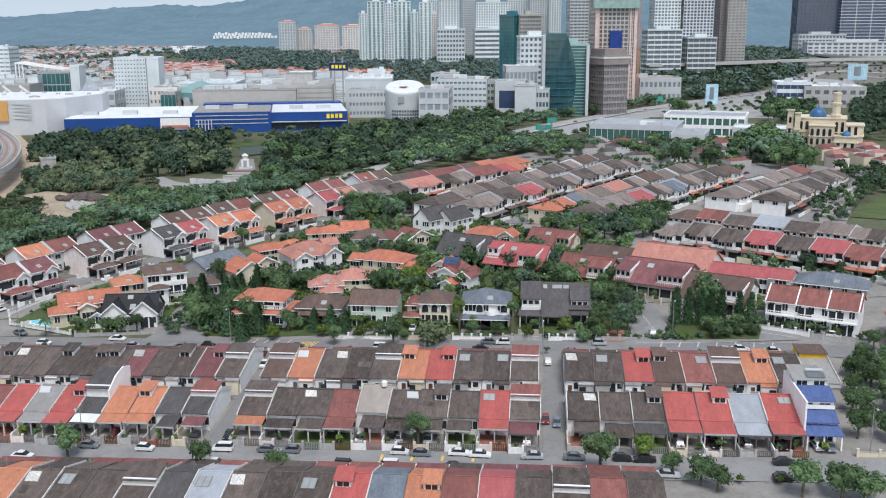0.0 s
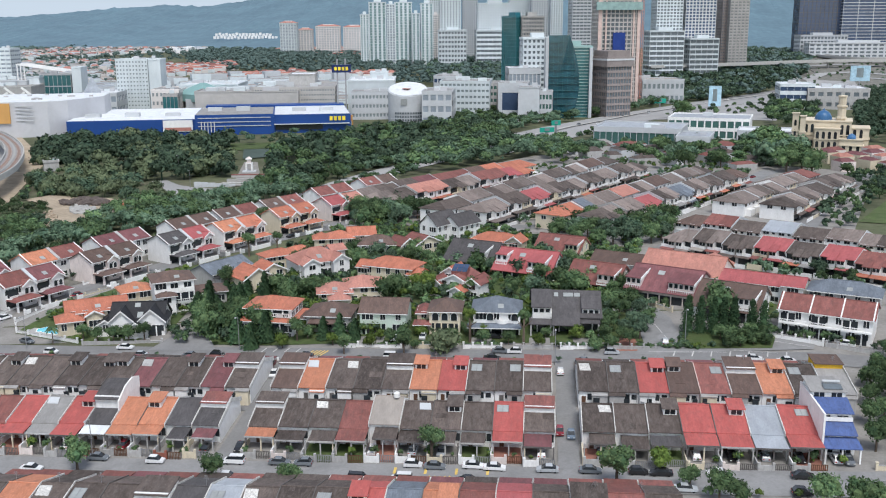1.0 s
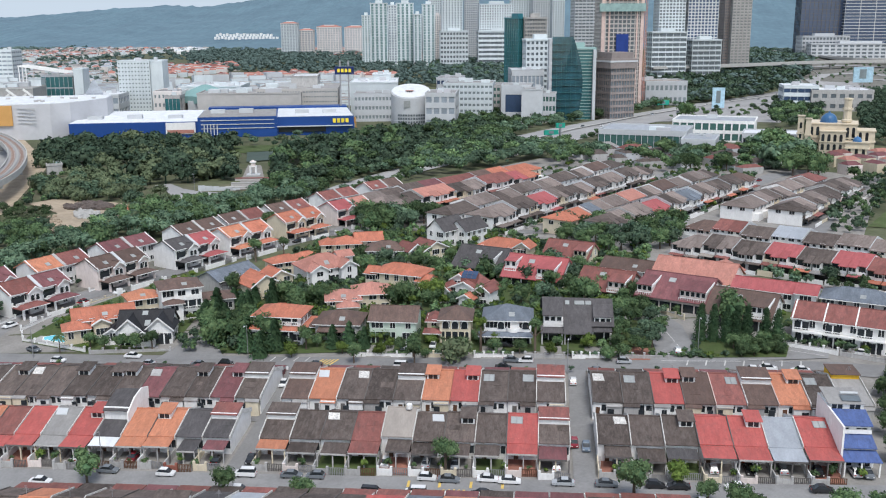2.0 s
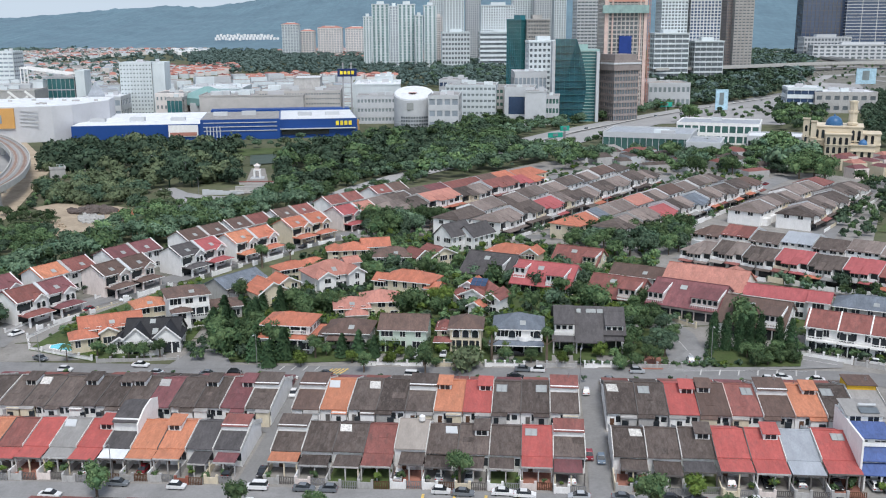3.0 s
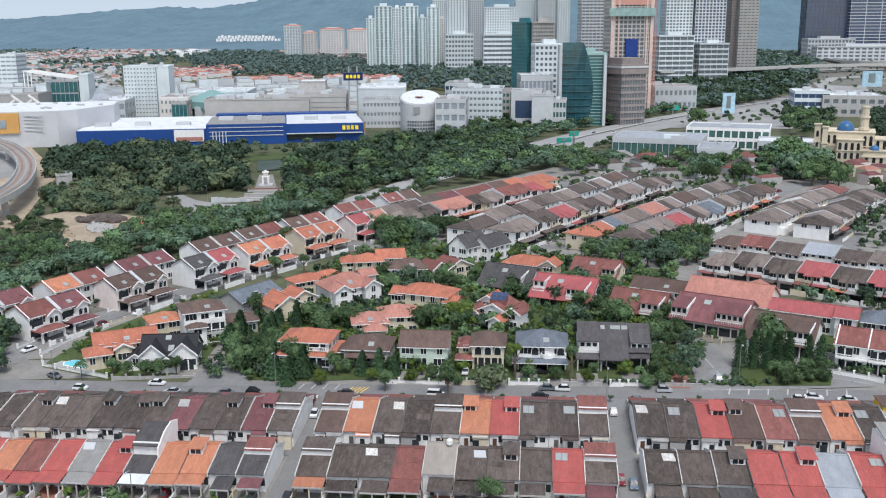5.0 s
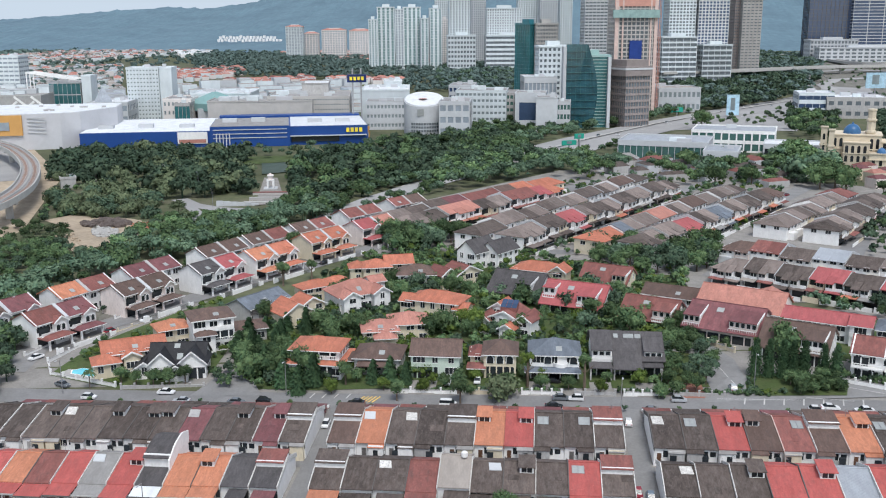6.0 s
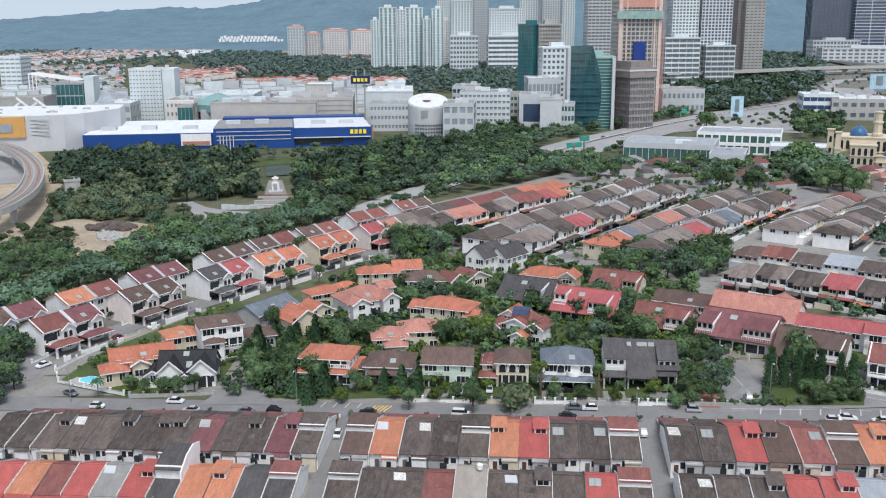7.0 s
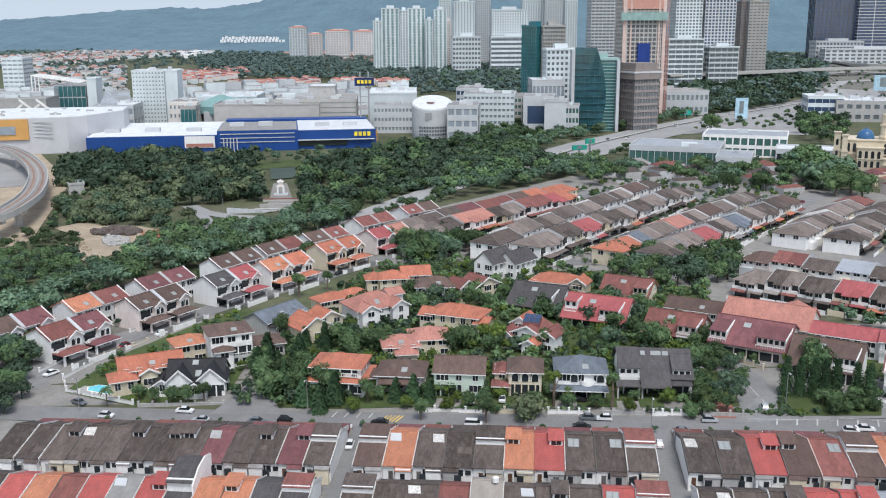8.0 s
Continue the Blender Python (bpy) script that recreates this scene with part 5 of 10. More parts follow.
def semi(x, y, rz, roof, split="", wall="white", w=19, rear=False):
    """A pair of houses under one ridge; the street side has porches, balconies, small gables and a front wall."""
    t = house(x, y, rz, w, 10, roof, "gable", 6.4, 2.6, wall, along="x", split=split or roof, name="semi_detached_house", group=SG, front="",
              label="white semi-detached pair, %s and %s roofs" % (ROOF_WORDS[roof], ROOF_WORDS[split or roof]),
              wings=() if rear else ((-5.0, -7.4, 7.6, 3.4, 2.9, 0.8, roof, "open", None), (5.0, -7.4, 7.6, 3.4, 2.9, 0.8, split or roof, "open", None), (-2.6, -4.6, 3.8, 3.0, 6.0, 1.6, roof, "gable", "y"), (6.8, -4.6, 3.8, 3.0, 6.0, 1.6, split or roof, "gable", "y")))
    bm = bmesh.new()
    slab(bm, [(-0.5, -5.5, 6.55), (0.5, -5.5, 6.55), (0.5, 0, 9.35), (-0.5, 0, 9.35)], 1.4)
    slab(bm, [(-0.5, 0, 9.35), (0.5, 0, 9.35), (0.5, 5.5, 6.55), (-0.5, 5.5, 6.55)], 1.4)
    part("dividing_wall", bm, WALL["greywall" if rear else "palegrey"], t, "pale wall rising between two roofs")
    for sx in (-w / 2 - 0.1, w / 2 + 0.1):
        bm = bmesh.new()
        slab(bm, [(sx - 0.14, -5.6, 6.45), (sx + 0.14, -5.6, 6.45), (sx + 0.14, 0, 9.3), (sx - 0.14, 0, 9.3)], 0.9)
        part("end_coping", bm, WALL["white"], t)
    if rear:
        return
    for cx in (-7.0, 2.6):
        bm = bmesh.new()
        box(bm, cx - 2.0, cx + 2.0, -6.6, -5.02, 2.9, 3.1)
        box(bm, cx - 2.0, cx + 2.0, -6.6, -6.45, 3.1, 4.0)
        part("balcony", bm, WALL[wall], t)
        # Dark panel stands for the shade inside the upstairs veranda.
        bm = bmesh.new()
        box(bm, cx - 1.7, cx + 1.7, -5.12, -4.95, 3.2, 5.4)
        part("balcony_door", bm, GLASS["dark"], t)
    arches(t, (-3.5, -1.9, 5.9, 7.6), -6.12, 3.7, 1.0, 1.6)
    for cx in (-7.0, 2.6):
        rail(t, cx - 2.0, cx + 2.0, -6.7, 3.1, "white", 0.95, 0.5)
    for cx in (-5.0, 5.0):
        shade_panel(t, cx - 3.6, cx + 3.6, -5.06, -0.4, 2.5, 0)
    for cx in (-8.4, -1.6, 1.6, 8.4):
        bm = bmesh.new()
        box(bm, cx - 0.25, cx + 0.25, -9.0, -8.5, -0.5, 2.9)
        part("porch_post", bm, WALL[wall], t)
    for a, b in ((-9.4, -7.6), (-4.2, 4.2), (7.6, 9.4)):
        bm = bmesh.new()
        box(bm, a, b, -13.2, -12.95, -0.6, 1.3)
        box(bm, a - 0.2, a + 0.2, -13.3, -12.85, -0.6, 1.7)
        part("front_wall", bm, WALL["white"], t)
    for cx in (-5.9, 5.9):
        bm = bmesh.new()
        lattice(bm, cx - 1.7, cx + 1.7, -13.1, -0.4, 1.4, 6)
        part("gate", bm, METAL, t)


semi(-138.6, 272.4, 58, "brown", "maroon")
semi(-121.7, 268.9, 58, "redbrown", "maroon")
semi(-106.5, 293.8, 58, "brown", "brown", "pink")
semi(-89.4, 315.7, 57, "slate", "crimson")
semi(-75.1, 333.2, 54, "orange", "terracotta")
semi(-59.8, 358.0, 52, "terracotta", "terracotta", "cream")
semi(-43.4, 381.6, 50, "crimson", "salmon", "pink")
semi(-123.8, 292.2, 58, "orange", "redbrown", rear=True)
semi(-109.6, 313.0, 57, "maroon", "maroon", rear=True)
semi(-92.6, 337.6, 56, "brown", "brown", rear=True)
semi(-80.6, 356.6, 54, "brown", "redbrown", rear=True)
semi(-66.8, 375.8, 52, "brown", "redbrown", rear=True)
semi(-50.5, 404.1, 50, "redbrown", "redbrown", rear=True)
semi(-32.9, 429.0, 48, "redbrown", "brown", rear=True)


# terraced rows farther off
FG = "terraced houses of the far streets"


def far_row(x0, y0, x1, y1, colours, d=12.0, h=6.2, rise=2.4, wall="white", flip=False, step=0.5):
    """A row of two-storey terraced houses in pairs under one stepped roof, the row's ends hipped."""
    n = len(colours)
    rz = math.degrees(math.atan2(y1 - y0, x1 - x0)) + (180 if flip else 0)
    w = math.dist((x0, y0), (x1, y1)) / n
    rng = random.Random(int(x0 * 3 + y0))
    jog = 0.0
    for i, c in enumerate(colours[::-1] if flip else colours):
        s = (i + 0.5) / n
        # Key d picks the tile whose base colour is paled for haze.
        rf = {"d": "faded", "s": "dark", "b": "brown", "r": "redbrown", "m": "maroon", "c": "crimson", "o": "terracotta", "a": "salmon", "g": "bluegrey", "t": "steel"}[c]
        if rf == "faded" and rng.random() < 0.35:
            rf = "dark"
        x, y = x0 + (x1 - x0) * s, y0 + (y1 - y0) * s
        if i % 2 == 0:
            jog = rng.uniform(-0.3, 0.3) + (step * 1.5 if (i // 2) % 2 else 0)
            slip = rng.uniform(-0.7, 0.7)
        x, y = x - math.sin(radians(rz)) * slip, y + math.cos(radians(rz)) * slip
        z = terrain(x, y) + jog
        wl_m = wall if rng.random() < 0.85 else rng.choice(("cream", "pink"))
        t = thing("row_house", x, y, z, rz, "two-storey terraced house, pale walls, %s roof" % ROOF_WORDS[rf], "house", FG)
        near, far = (i == 0), (i == n - 1)
        if flip:
            near, far = far, near
        a, b = (-w / 2 + min(d * 0.36, w * 0.9) if near else -w / 2), (w / 2 - min(d * 0.36, w * 0.9) if far else w / 2)
        bm = bmesh.new()
        if near or far:
            box(bm, -w / 2 + 0.04, w / 2 - 0.04, -d / 2, d / 2, -1.5, h)
        else:
            gable_body(bm, -w / 2 + 0.04, w / 2 - 0.04, -d / 2, d / 2, -1.5, h, rise, "x")
        part("wall", bm, WALL[wl_m], t)
        el, er = (0.5 if near else 0), (0.5 if far else 0)
        for sgn in (-1, 1):
            bm = bmesh.new()
            slab(bm, [(-w / 2 - el, sgn * (d / 2 + 0.6), h - 0.1), (w / 2 + er, sgn * (d / 2 + 0.6), h - 0.1), (b, 0, h + rise), (a, 0, h + rise)][::sgn], 0.2)
            part("roof_slope", bm, ROOF[rf], t)
        for on, sx, tip in ((near, -1, a), (far, 1, b)):
            if on:
                bm = bmesh.new()
                slab(bm, [(sx * (w / 2 + 0.5), sx * (d / 2 + 0.6), h - 0.1), (sx * (w / 2 + 0.5), -sx * (d / 2 + 0.6), h - 0.1), (tip, 0, h + rise)], 0.2)
                part("hip_end", bm, ROOF[rf], t)
        if not near and (i % 2 == 0) != flip:
            bm = bmesh.new()
            party(bm, -w / 2, [(-d / 2 - 0.7, h - 0.1), (0, h + rise), (d / 2 + 0.7, h - 0.1)], up=0.22)
            part("party_wall", bm, WALL["palegrey" if rng.random() < 0.6 else "greywall"], t)
        if not flip or rng.random() < 0.5:
            bm = bmesh.new()
            e = rng.uniform(2.2, 4.2)
            slab(bm, [(-w / 2 + 0.2, -d / 2 - e, 2.6), (w / 2 - 0.2, -d / 2 - e, 2.6), (w / 2 - 0.2, -d / 2, 3.2), (-w / 2 + 0.2, -d / 2, 3.2)], 0.18)
            part("porch_roof", bm, ROOF[rf if rng.random() < 0.4 else rng.choice(("redbrown", "terracotta", "dark", "grey", "taupe"))], t)
        ws = d / 2
        wr = 180
        if flip:
            piece("window", WIN["s"], t, -w * 0.26, ws, 4.1, wr)
            piece("window", WIN["m"], t, w * 0.22, ws, 3.9, wr)
            bm = bmesh.new()
            box(bm, -w * 0.45, w * rng.uniform(0.05, 0.4), d / 2, d / 2 + rng.uniform(1.2, 2.4), -1.5, rng.uniform(2.4, 3.4))
            part("rear_annex", bm, WALL[rng.choice(("white", "palegrey", "cream", "greywall"))], t)
        else:
            sd = -1 if i % 2 else 1
            bm = bmesh.new()
            box(bm, sd * w * 0.24 - w * 0.21, sd * w * 0.24 + w * 0.21, -d / 2 - 1.5, -d / 2 + 0.2, 2.9, h - 0.3)
            bay = part("bay", bm, WALL[wl_m], t)
            bm = bmesh.new()
            slab(bm, [(sd * w * 0.24 - w * 0.25, -d / 2 - 2.1, h - 0.45), (sd * w * 0.24 + w * 0.25, -d / 2 - 2.1, h - 0.45), (sd * w * 0.24 + w * 0.22, -d / 2 + 2.0, h + rise * 0.42), (sd * w * 0.24 - w * 0.22, -d / 2 + 2.0, h + rise * 0.42)], 0.18)
            part("bay_roof", bm, ROOF[rf], bay)
            piece("window", WIN["m"], bay, sd * w * 0.24, -d / 2 - 1.5, 3.8)
            # Dark box in place of the shade inside the balcony.
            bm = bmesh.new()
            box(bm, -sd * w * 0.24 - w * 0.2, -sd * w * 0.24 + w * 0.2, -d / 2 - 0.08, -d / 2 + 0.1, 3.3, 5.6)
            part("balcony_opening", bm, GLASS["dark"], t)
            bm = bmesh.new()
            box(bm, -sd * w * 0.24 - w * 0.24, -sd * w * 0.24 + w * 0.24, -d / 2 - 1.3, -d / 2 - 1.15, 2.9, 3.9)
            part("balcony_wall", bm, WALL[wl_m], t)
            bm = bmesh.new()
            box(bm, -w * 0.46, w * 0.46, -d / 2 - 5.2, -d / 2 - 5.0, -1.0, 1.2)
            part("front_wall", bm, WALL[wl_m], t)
            # Dark box in place of the shade under the porch.
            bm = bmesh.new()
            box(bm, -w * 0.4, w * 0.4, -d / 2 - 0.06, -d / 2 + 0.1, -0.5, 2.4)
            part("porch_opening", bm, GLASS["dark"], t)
        if near and not flip:
            piece("window", WIN["m"], t, -w / 2, -d * 0.2, 4.0, -90)
            piece("window", WIN["m"], t, -w / 2, d * 0.2, 4.0, -90)
        if far and flip:
            piece("window", WIN["m"], t, w / 2, -d * 0.2, 4.0, 90)
            piece("window", WIN["m"], t, w / 2, d * 0.2, 4.0, 90)


far_row(-39.8, 395.4, 38.4, 487.2, "ooobrrmddd", 13, flip=True)
far_row(-31.0, 384.2, 35.8, 465.8, "ddaaddrrco", 12)
far_row(-6.6, 363.5, 82.0, 498.5, "ddbbddssdddddddddd", flip=True)
far_row(8.5, 359.5, 92.4, 477.4, "ddddccddddssdddddd")
far_row(36.8, 353.4, 119.6, 460.7, "ddddddbbddaadddgoo", flip=True)
far_row(51.2, 346.1, 135.0, 452.7, "ddddccddggddddddbb")
far_row(110.1, 379.9, 166.5, 449.5, "rrdddddddddd", 13, 5.6, flip=True)
far_row(126.0, 370.2, 178.0, 441.8, "ddddddssdd", 13, 5.6)
far_row(85.2, 348.4, 150.1, 294.3, "ddddddddttssrrbb", 13.5, 5.2, flip=True)
far_row(74.3, 318.3, 135.6, 264.6, "ddddssccssccrrdd", 12.5, 5.6)

# Trees
def crown_mesh(seed, mat, rx=1.0, rz=0.75, clumps=190, lobes=7, leaf=0.2, column=False, flat=0.0):
    """A crown of unit size: lobes of small leaf clumps over a dark ragged core."""
    rng = random.Random(seed)
    cs = []
    if column:
        for i in range(6):
            s = i / 5
            cs.append((Vector((rng.uniform(-0.05, 0.05), rng.uniform(-0.05, 0.05), -0.9 + 1.8 * s)), 0.40 * (1.0 - 0.7 * s * s) + 0.04))
    else:
        for i in range(lobes):
            a = 6.2832 * i / lobes + rng.uniform(-0.5, 0.5)
            r = rng.uniform(0.25, 0.62) * rx
            cs.append((Vector((r * math.cos(a), r * math.sin(a), rng.uniform(-0.25, 0.4) * rz * (1 - flat))), rng.uniform(0.34, 0.52)))
        cs.append((Vector((0, 0, 0.25 * rz)), 0.5))
    bm = bmesh.new()
    for c, r in cs:
        res = bmesh.ops.create_icosphere(bm, subdivisions=1, radius=r * 0.68)
        for v in res["verts"]:
            v.co = v.co * (0.75 + 0.5 * rng.random())
            v.co.z *= 0.85 if not column else 1.5
            v.co += c
    per = clumps // len(cs)
    for c, r in cs:
        for _ in range(per):
            d = Vector((rng.gauss(0, 1), rng.gauss(0, 1), rng.gauss(0.15, 0.9)))
            d.normalize()
            p = c + Vector((d.x, d.y, d.z * (0.85 if not column else 1.5))) * r * rng.uniform(0.72, 1.12)
            n = (d + Vector((rng.gauss(0, 0.5), rng.gauss(0, 0.5), rng.gauss(0.25, 0.5)))).normalized()
            t1 = n.orthogonal().normalized()
            t1.rotate(Matrix.Rotation(rng.uniform(0, 6.28), 3, n))
            t2 = n.cross(t1)
            s = leaf * rng.uniform(0.55, 1.15) * (0.7 if column else 1)
            e = n * s * 0.35
            vs = [bm.verts.new(p + q) for q in (t1 * s, t2 * s * 0.7 - e, -t1 * s * 0.9, -t2 * s * 0.75 - e)]
            bm.faces.new((vs[0], vs[1], vs[3])), bm.faces.new((vs[1], vs[2], vs[3]))
    return mesh_of("crown", bm, mat)


def trunk_mesh(seed, height=1.0, r=0.045):
    """Tapered trunk of unit height with a few limbs reaching into the crown."""
    rng = random.Random(seed)
    bm = bmesh.new()
    lathe(bm, [(r * 1.6, -0.08), (r * 1.1, 0.08), (r, 0.45), (r * 0.6, 0.85)], 6)
    for i in range(4):
        a = 6.2832 * i / 4 + rng.uniform(-0.5, 0.5)
        p0, p1 = Vector((0, 0, rng.uniform(0.4, 0.6))), Vector((0.33 * math.cos(a), 0.33 * math.sin(a), rng.uniform(0.75, 0.95)))
        side = Vector((-math.sin(a), math.cos(a), 0))
        up = Vector((0, 0, 1))
        ring0 = [bm.verts.new(p0 + q * r * 0.55) for q in (side, up, -side, -up)]
        ring1 = [bm.verts.new(p1 + q * r * 0.2) for q in (side, up, -side, -up)]
        for k in range(4):
            bm.faces.new((ring0[k], ring0[(k + 1) % 4], ring1[(k + 1) % 4], ring1[k]))
    return mesh_of("trunk", bm, BARK)


def conifer_mesh(seed, mat):
    """A layered casuarina-like crown of unit size: drooping tiers that narrow towards the tip."""
    rng = random.Random(seed)
    bm = bmesh.new()
    for _ in range(820):
        s = rng.random() ** 0.8
        a = rng.uniform(0, 6.2832)
        tier = 0.75 + 0.25 * math.cos(s * 40 + a)
        r = (0.95 * (1 - s) ** 0.75 + 0.05) * tier * rng.uniform(0.55, 1.05)
        p = Vector((r * math.cos(a), r * math.sin(a), -0.8 + 2.0 * s - 0.25 * r))
        d = Vector((math.cos(a), math.sin(a), -0.35 + rng.gauss(0, 0.3))).normalized()
        side = Vector((-math.sin(a), math.cos(a), rng.gauss(0, 0.3))).normalized()
        k = rng.uniform(0.07, 0.13)
        vs = [bm.verts.new(p + q) for q in (d * k * 1.5, side * k * 0.6, -d * k, -side * k * 0.6 + Vector((0, 0, k * 0.5)))]
        bm.faces.new((vs[0], vs[1], vs[3])), bm.faces.new((vs[1], vs[2], vs[3]))
    lathe(bm, [(0.62, -0.75), (0.45, -0.1), (0.2, 0.6), (0.03, 1.1)], 7)
    return mesh_of("crown", bm, mat)


def frond_mesh(mat):
    """Palm crown of unit radius: drooping fronds with leaflets."""
    rng = random.Random(5)
    bm = bmesh.new()
    for i in range(13):
        a, lift = 6.2832 * i / 13 + rng.uniform(-0.2, 0.2), rng.uniform(0.2, 0.75)
        pts = [Vector((math.cos(a) * s, math.sin(a) * s, lift * s - 0.95 * s * s)) for s in (0, 0.3, 0.6, 0.85, 1.05)]
        side = Vector((-math.sin(a), math.cos(a), 0))
        prev = None
        for k, p in enumerate(pts):
            wd = (0.04, 0.16, 0.18, 0.13, 0.02)[k]
            row = [bm.verts.new(p + side * wd - Vector((0, 0, wd * 0.5))), bm.verts.new(p), bm.verts.new(p - side * wd - Vector((0, 0, wd * 0.5)))]
            if prev:
                for q in range(2):
                    bm.faces.new((prev[q], prev[q + 1], row[q + 1], row[q]))
            prev = row
    return mesh_of("crown", bm, mat)


CROWNS = {
    "forest": [crown_mesh(10 + i, LEAF["forest"], clumps=430, lobes=7 + i % 3, leaf=0.125, flat=0.3) for i in range(5)],
    "garden": [crown_mesh(30 + i, LEAF["garden"], clumps=950, lobes=9 + i % 3, leaf=0.09) for i in range(5)],
    "bright": [crown_mesh(50 + i, LEAF["bright"], clumps=900, leaf=0.09) for i in range(2)],
    "olive": [crown_mesh(60 + i, LEAF["olive"], clumps=420, leaf=0.115, flat=0.5) for i in range(3)],
    "conifer": [conifer_mesh(65 + i, LEAF["conifer"]) for i in range(3)],
    "cypress": [crown_mesh(70 + i, LEAF["conifer"], clumps=1300, leaf=0.085, column=True) for i in range(2)],
    "palm": [frond_mesh(LEAF["garden"])],
    "shrub": [crown_mesh(40 + i, LEAF["garden"], clumps=80, lobes=3, leaf=0.23) for i in range(3)],
    "shrubdark": [crown_mesh(43 + i, LEAF["forest"], clumps=80, lobes=3, leaf=0.23) for i in range(2)],
    "shrubbright": [crown_mesh(46, LEAF["bright"], clumps=80, lobes=3, leaf=0.23)],
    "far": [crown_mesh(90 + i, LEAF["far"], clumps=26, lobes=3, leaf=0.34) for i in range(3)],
    "forest_slight": [crown_mesh(110 + i, LEAF["forest"], clumps=240, lobes=6 + i % 2, leaf=0.155, flat=0.3) for i in range(4)],
    "forest_far": [crown_mesh(150 + i, LEAF["forest"], clumps=70, lobes=5, leaf=0.26, flat=0.3) for i in range(3)],
    "garden_slight": [crown_mesh(120 + i, LEAF["garden"], clumps=240, lobes=6, leaf=0.155) for i in range(3)],
    "olive_slight": [crown_mesh(130 + i, LEAF["olive"], clumps=240, lobes=6, leaf=0.155, flat=0.5) for i in range(2)],
    "garden_middle": [crown_mesh(140 + i, LEAF["garden"], clumps=420, lobes=8, leaf=0.125) for i in range(3)],
}
def inside(x, y, poly):
    c = False
    for (x0, y0), (x1, y1) in zip(poly, poly[1:] + poly[:1]):
        if (y0 > y) != (y1 > y) and x < (x1 - x0) * (y - y0) / (y1 - y0) + x0:
            c = not c
    return c


RAW = {}


def raw(me):
    """A mesh's corner places and triangles, kept for joining."""
    if me.name not in RAW:
        co = np.empty(len(me.vertices) * 3)
        me.vertices.foreach_get("co", co)
        me.calc_loop_triangles()
        tri = np.empty(len(me.loop_triangles) * 3, dtype=np.int32)
        me.loop_triangles.foreach_get("vertices", tri)
        RAW[me.name] = co.reshape(-1, 3), tri.reshape(-1, 3)
    return RAW[me.name]


def spots(poly, gap, seed, limit):
    rng = random.Random(seed)
    xs, ys = [p[0] for p in poly], [p[1] for p in poly]
    cell, put, tries = {}, [], 0
    while tries < 40000 and len(put) < limit:
        tries += 1
        x, y = rng.uniform(min(xs), max(xs)), rng.uniform(min(ys), max(ys))
        if not inside(x, y, poly):
            continue
        i, j = int(x // gap), int(y // gap)
        if all((x - a) ** 2 + (y - b) ** 2 > gap * gap for p in (-1, 0, 1) for q in (-1, 0, 1) for a, b in cell.get((i + p, j + q), ())):
            cell.setdefault((i, j), []).append((x, y))
            put.append((x, y))
    return put


def wood(name, poly, gap, hs, kinds, seed, label, limit=500, wide=(0.42, 0.6), clear=()):
    """A wood nobody would count: many crowns of one leaf kind joined into one object, with their trunks."""
    rng = random.Random(seed + 500)
    pts = spots(poly, gap, seed, limit)
    for kind in sorted(set(kinds)):
        vs, fs, n = [], [], 0
        for x, y in pts:
            if rng.choice(kinds) != kind or any(inside(x, y, c) for c in clear):
                continue
            h = rng.uniform(*hs)
            r, a, z = h * rng.uniform(*wide), rng.uniform(0, 6.28), terrain(x, y)
            shape = kind
            if kind == "forest" and y > 1000:
                shape = "forest_far"
            elif kind in ("forest", "garden", "olive") and y > 480:
                shape = kind + "_slight"
            elif kind == "garden":
                shape = "garden_middle"
            co, tri = raw(rng.choice(CROWNS[shape]))
            c, s = math.cos(a), math.sin(a)
            k = np.array(((c, s, 0), (-s, c, 0), (0, 0, rng.uniform(0.85, 1.1)))) * r
            vs.append(co @ k + (x, y, z + h - r * 0.75))
            fs.append(tri + n)
            n += len(co)
            if hs[1] > 6 and y < 480:
                co, tri = raw(TRUNKS[0])
                vs.append(co * (h * 0.7, h * 0.7, h * 0.8) + (x, y, z))
                fs.append(tri + n)
                n += len(co)
        if not vs:
            continue
        v, f = np.concatenate(vs), np.concatenate(fs)
        me = bpy.data.meshes.new(name)
        me.vertices.add(len(v))
        me.vertices.foreach_set("co", v.ravel())
        me.loops.add(len(f) * 3)
        me.loops.foreach_set("vertex_index", f.ravel())
        me.polygons.add(len(f))
        me.polygons.foreach_set("loop_start", np.arange(len(f)) * 3)
        me.update(calc_edges=True)
        me.materials.append(CROWNS[kind][0].materials[0])
        tagged(new(name, me), label, "wood", kind="stuff")
TRUNKS = [trunk_mesh(80 + i) for i in range(3)]
TREE_WORDS = {"forest": "dense dark green broadleaf tree in the wood", "garden": "leafy green garden tree beside the houses", "bright": "bright yellow-green garden tree", "olive": "spreading olive-green tree with a broad crown",
              "cypress": "tall narrow dark green conifer", "conifer": "layered dark green conifer beside a villa", "palm": "palm tree with drooping green fronds"}
trng = random.Random(77)


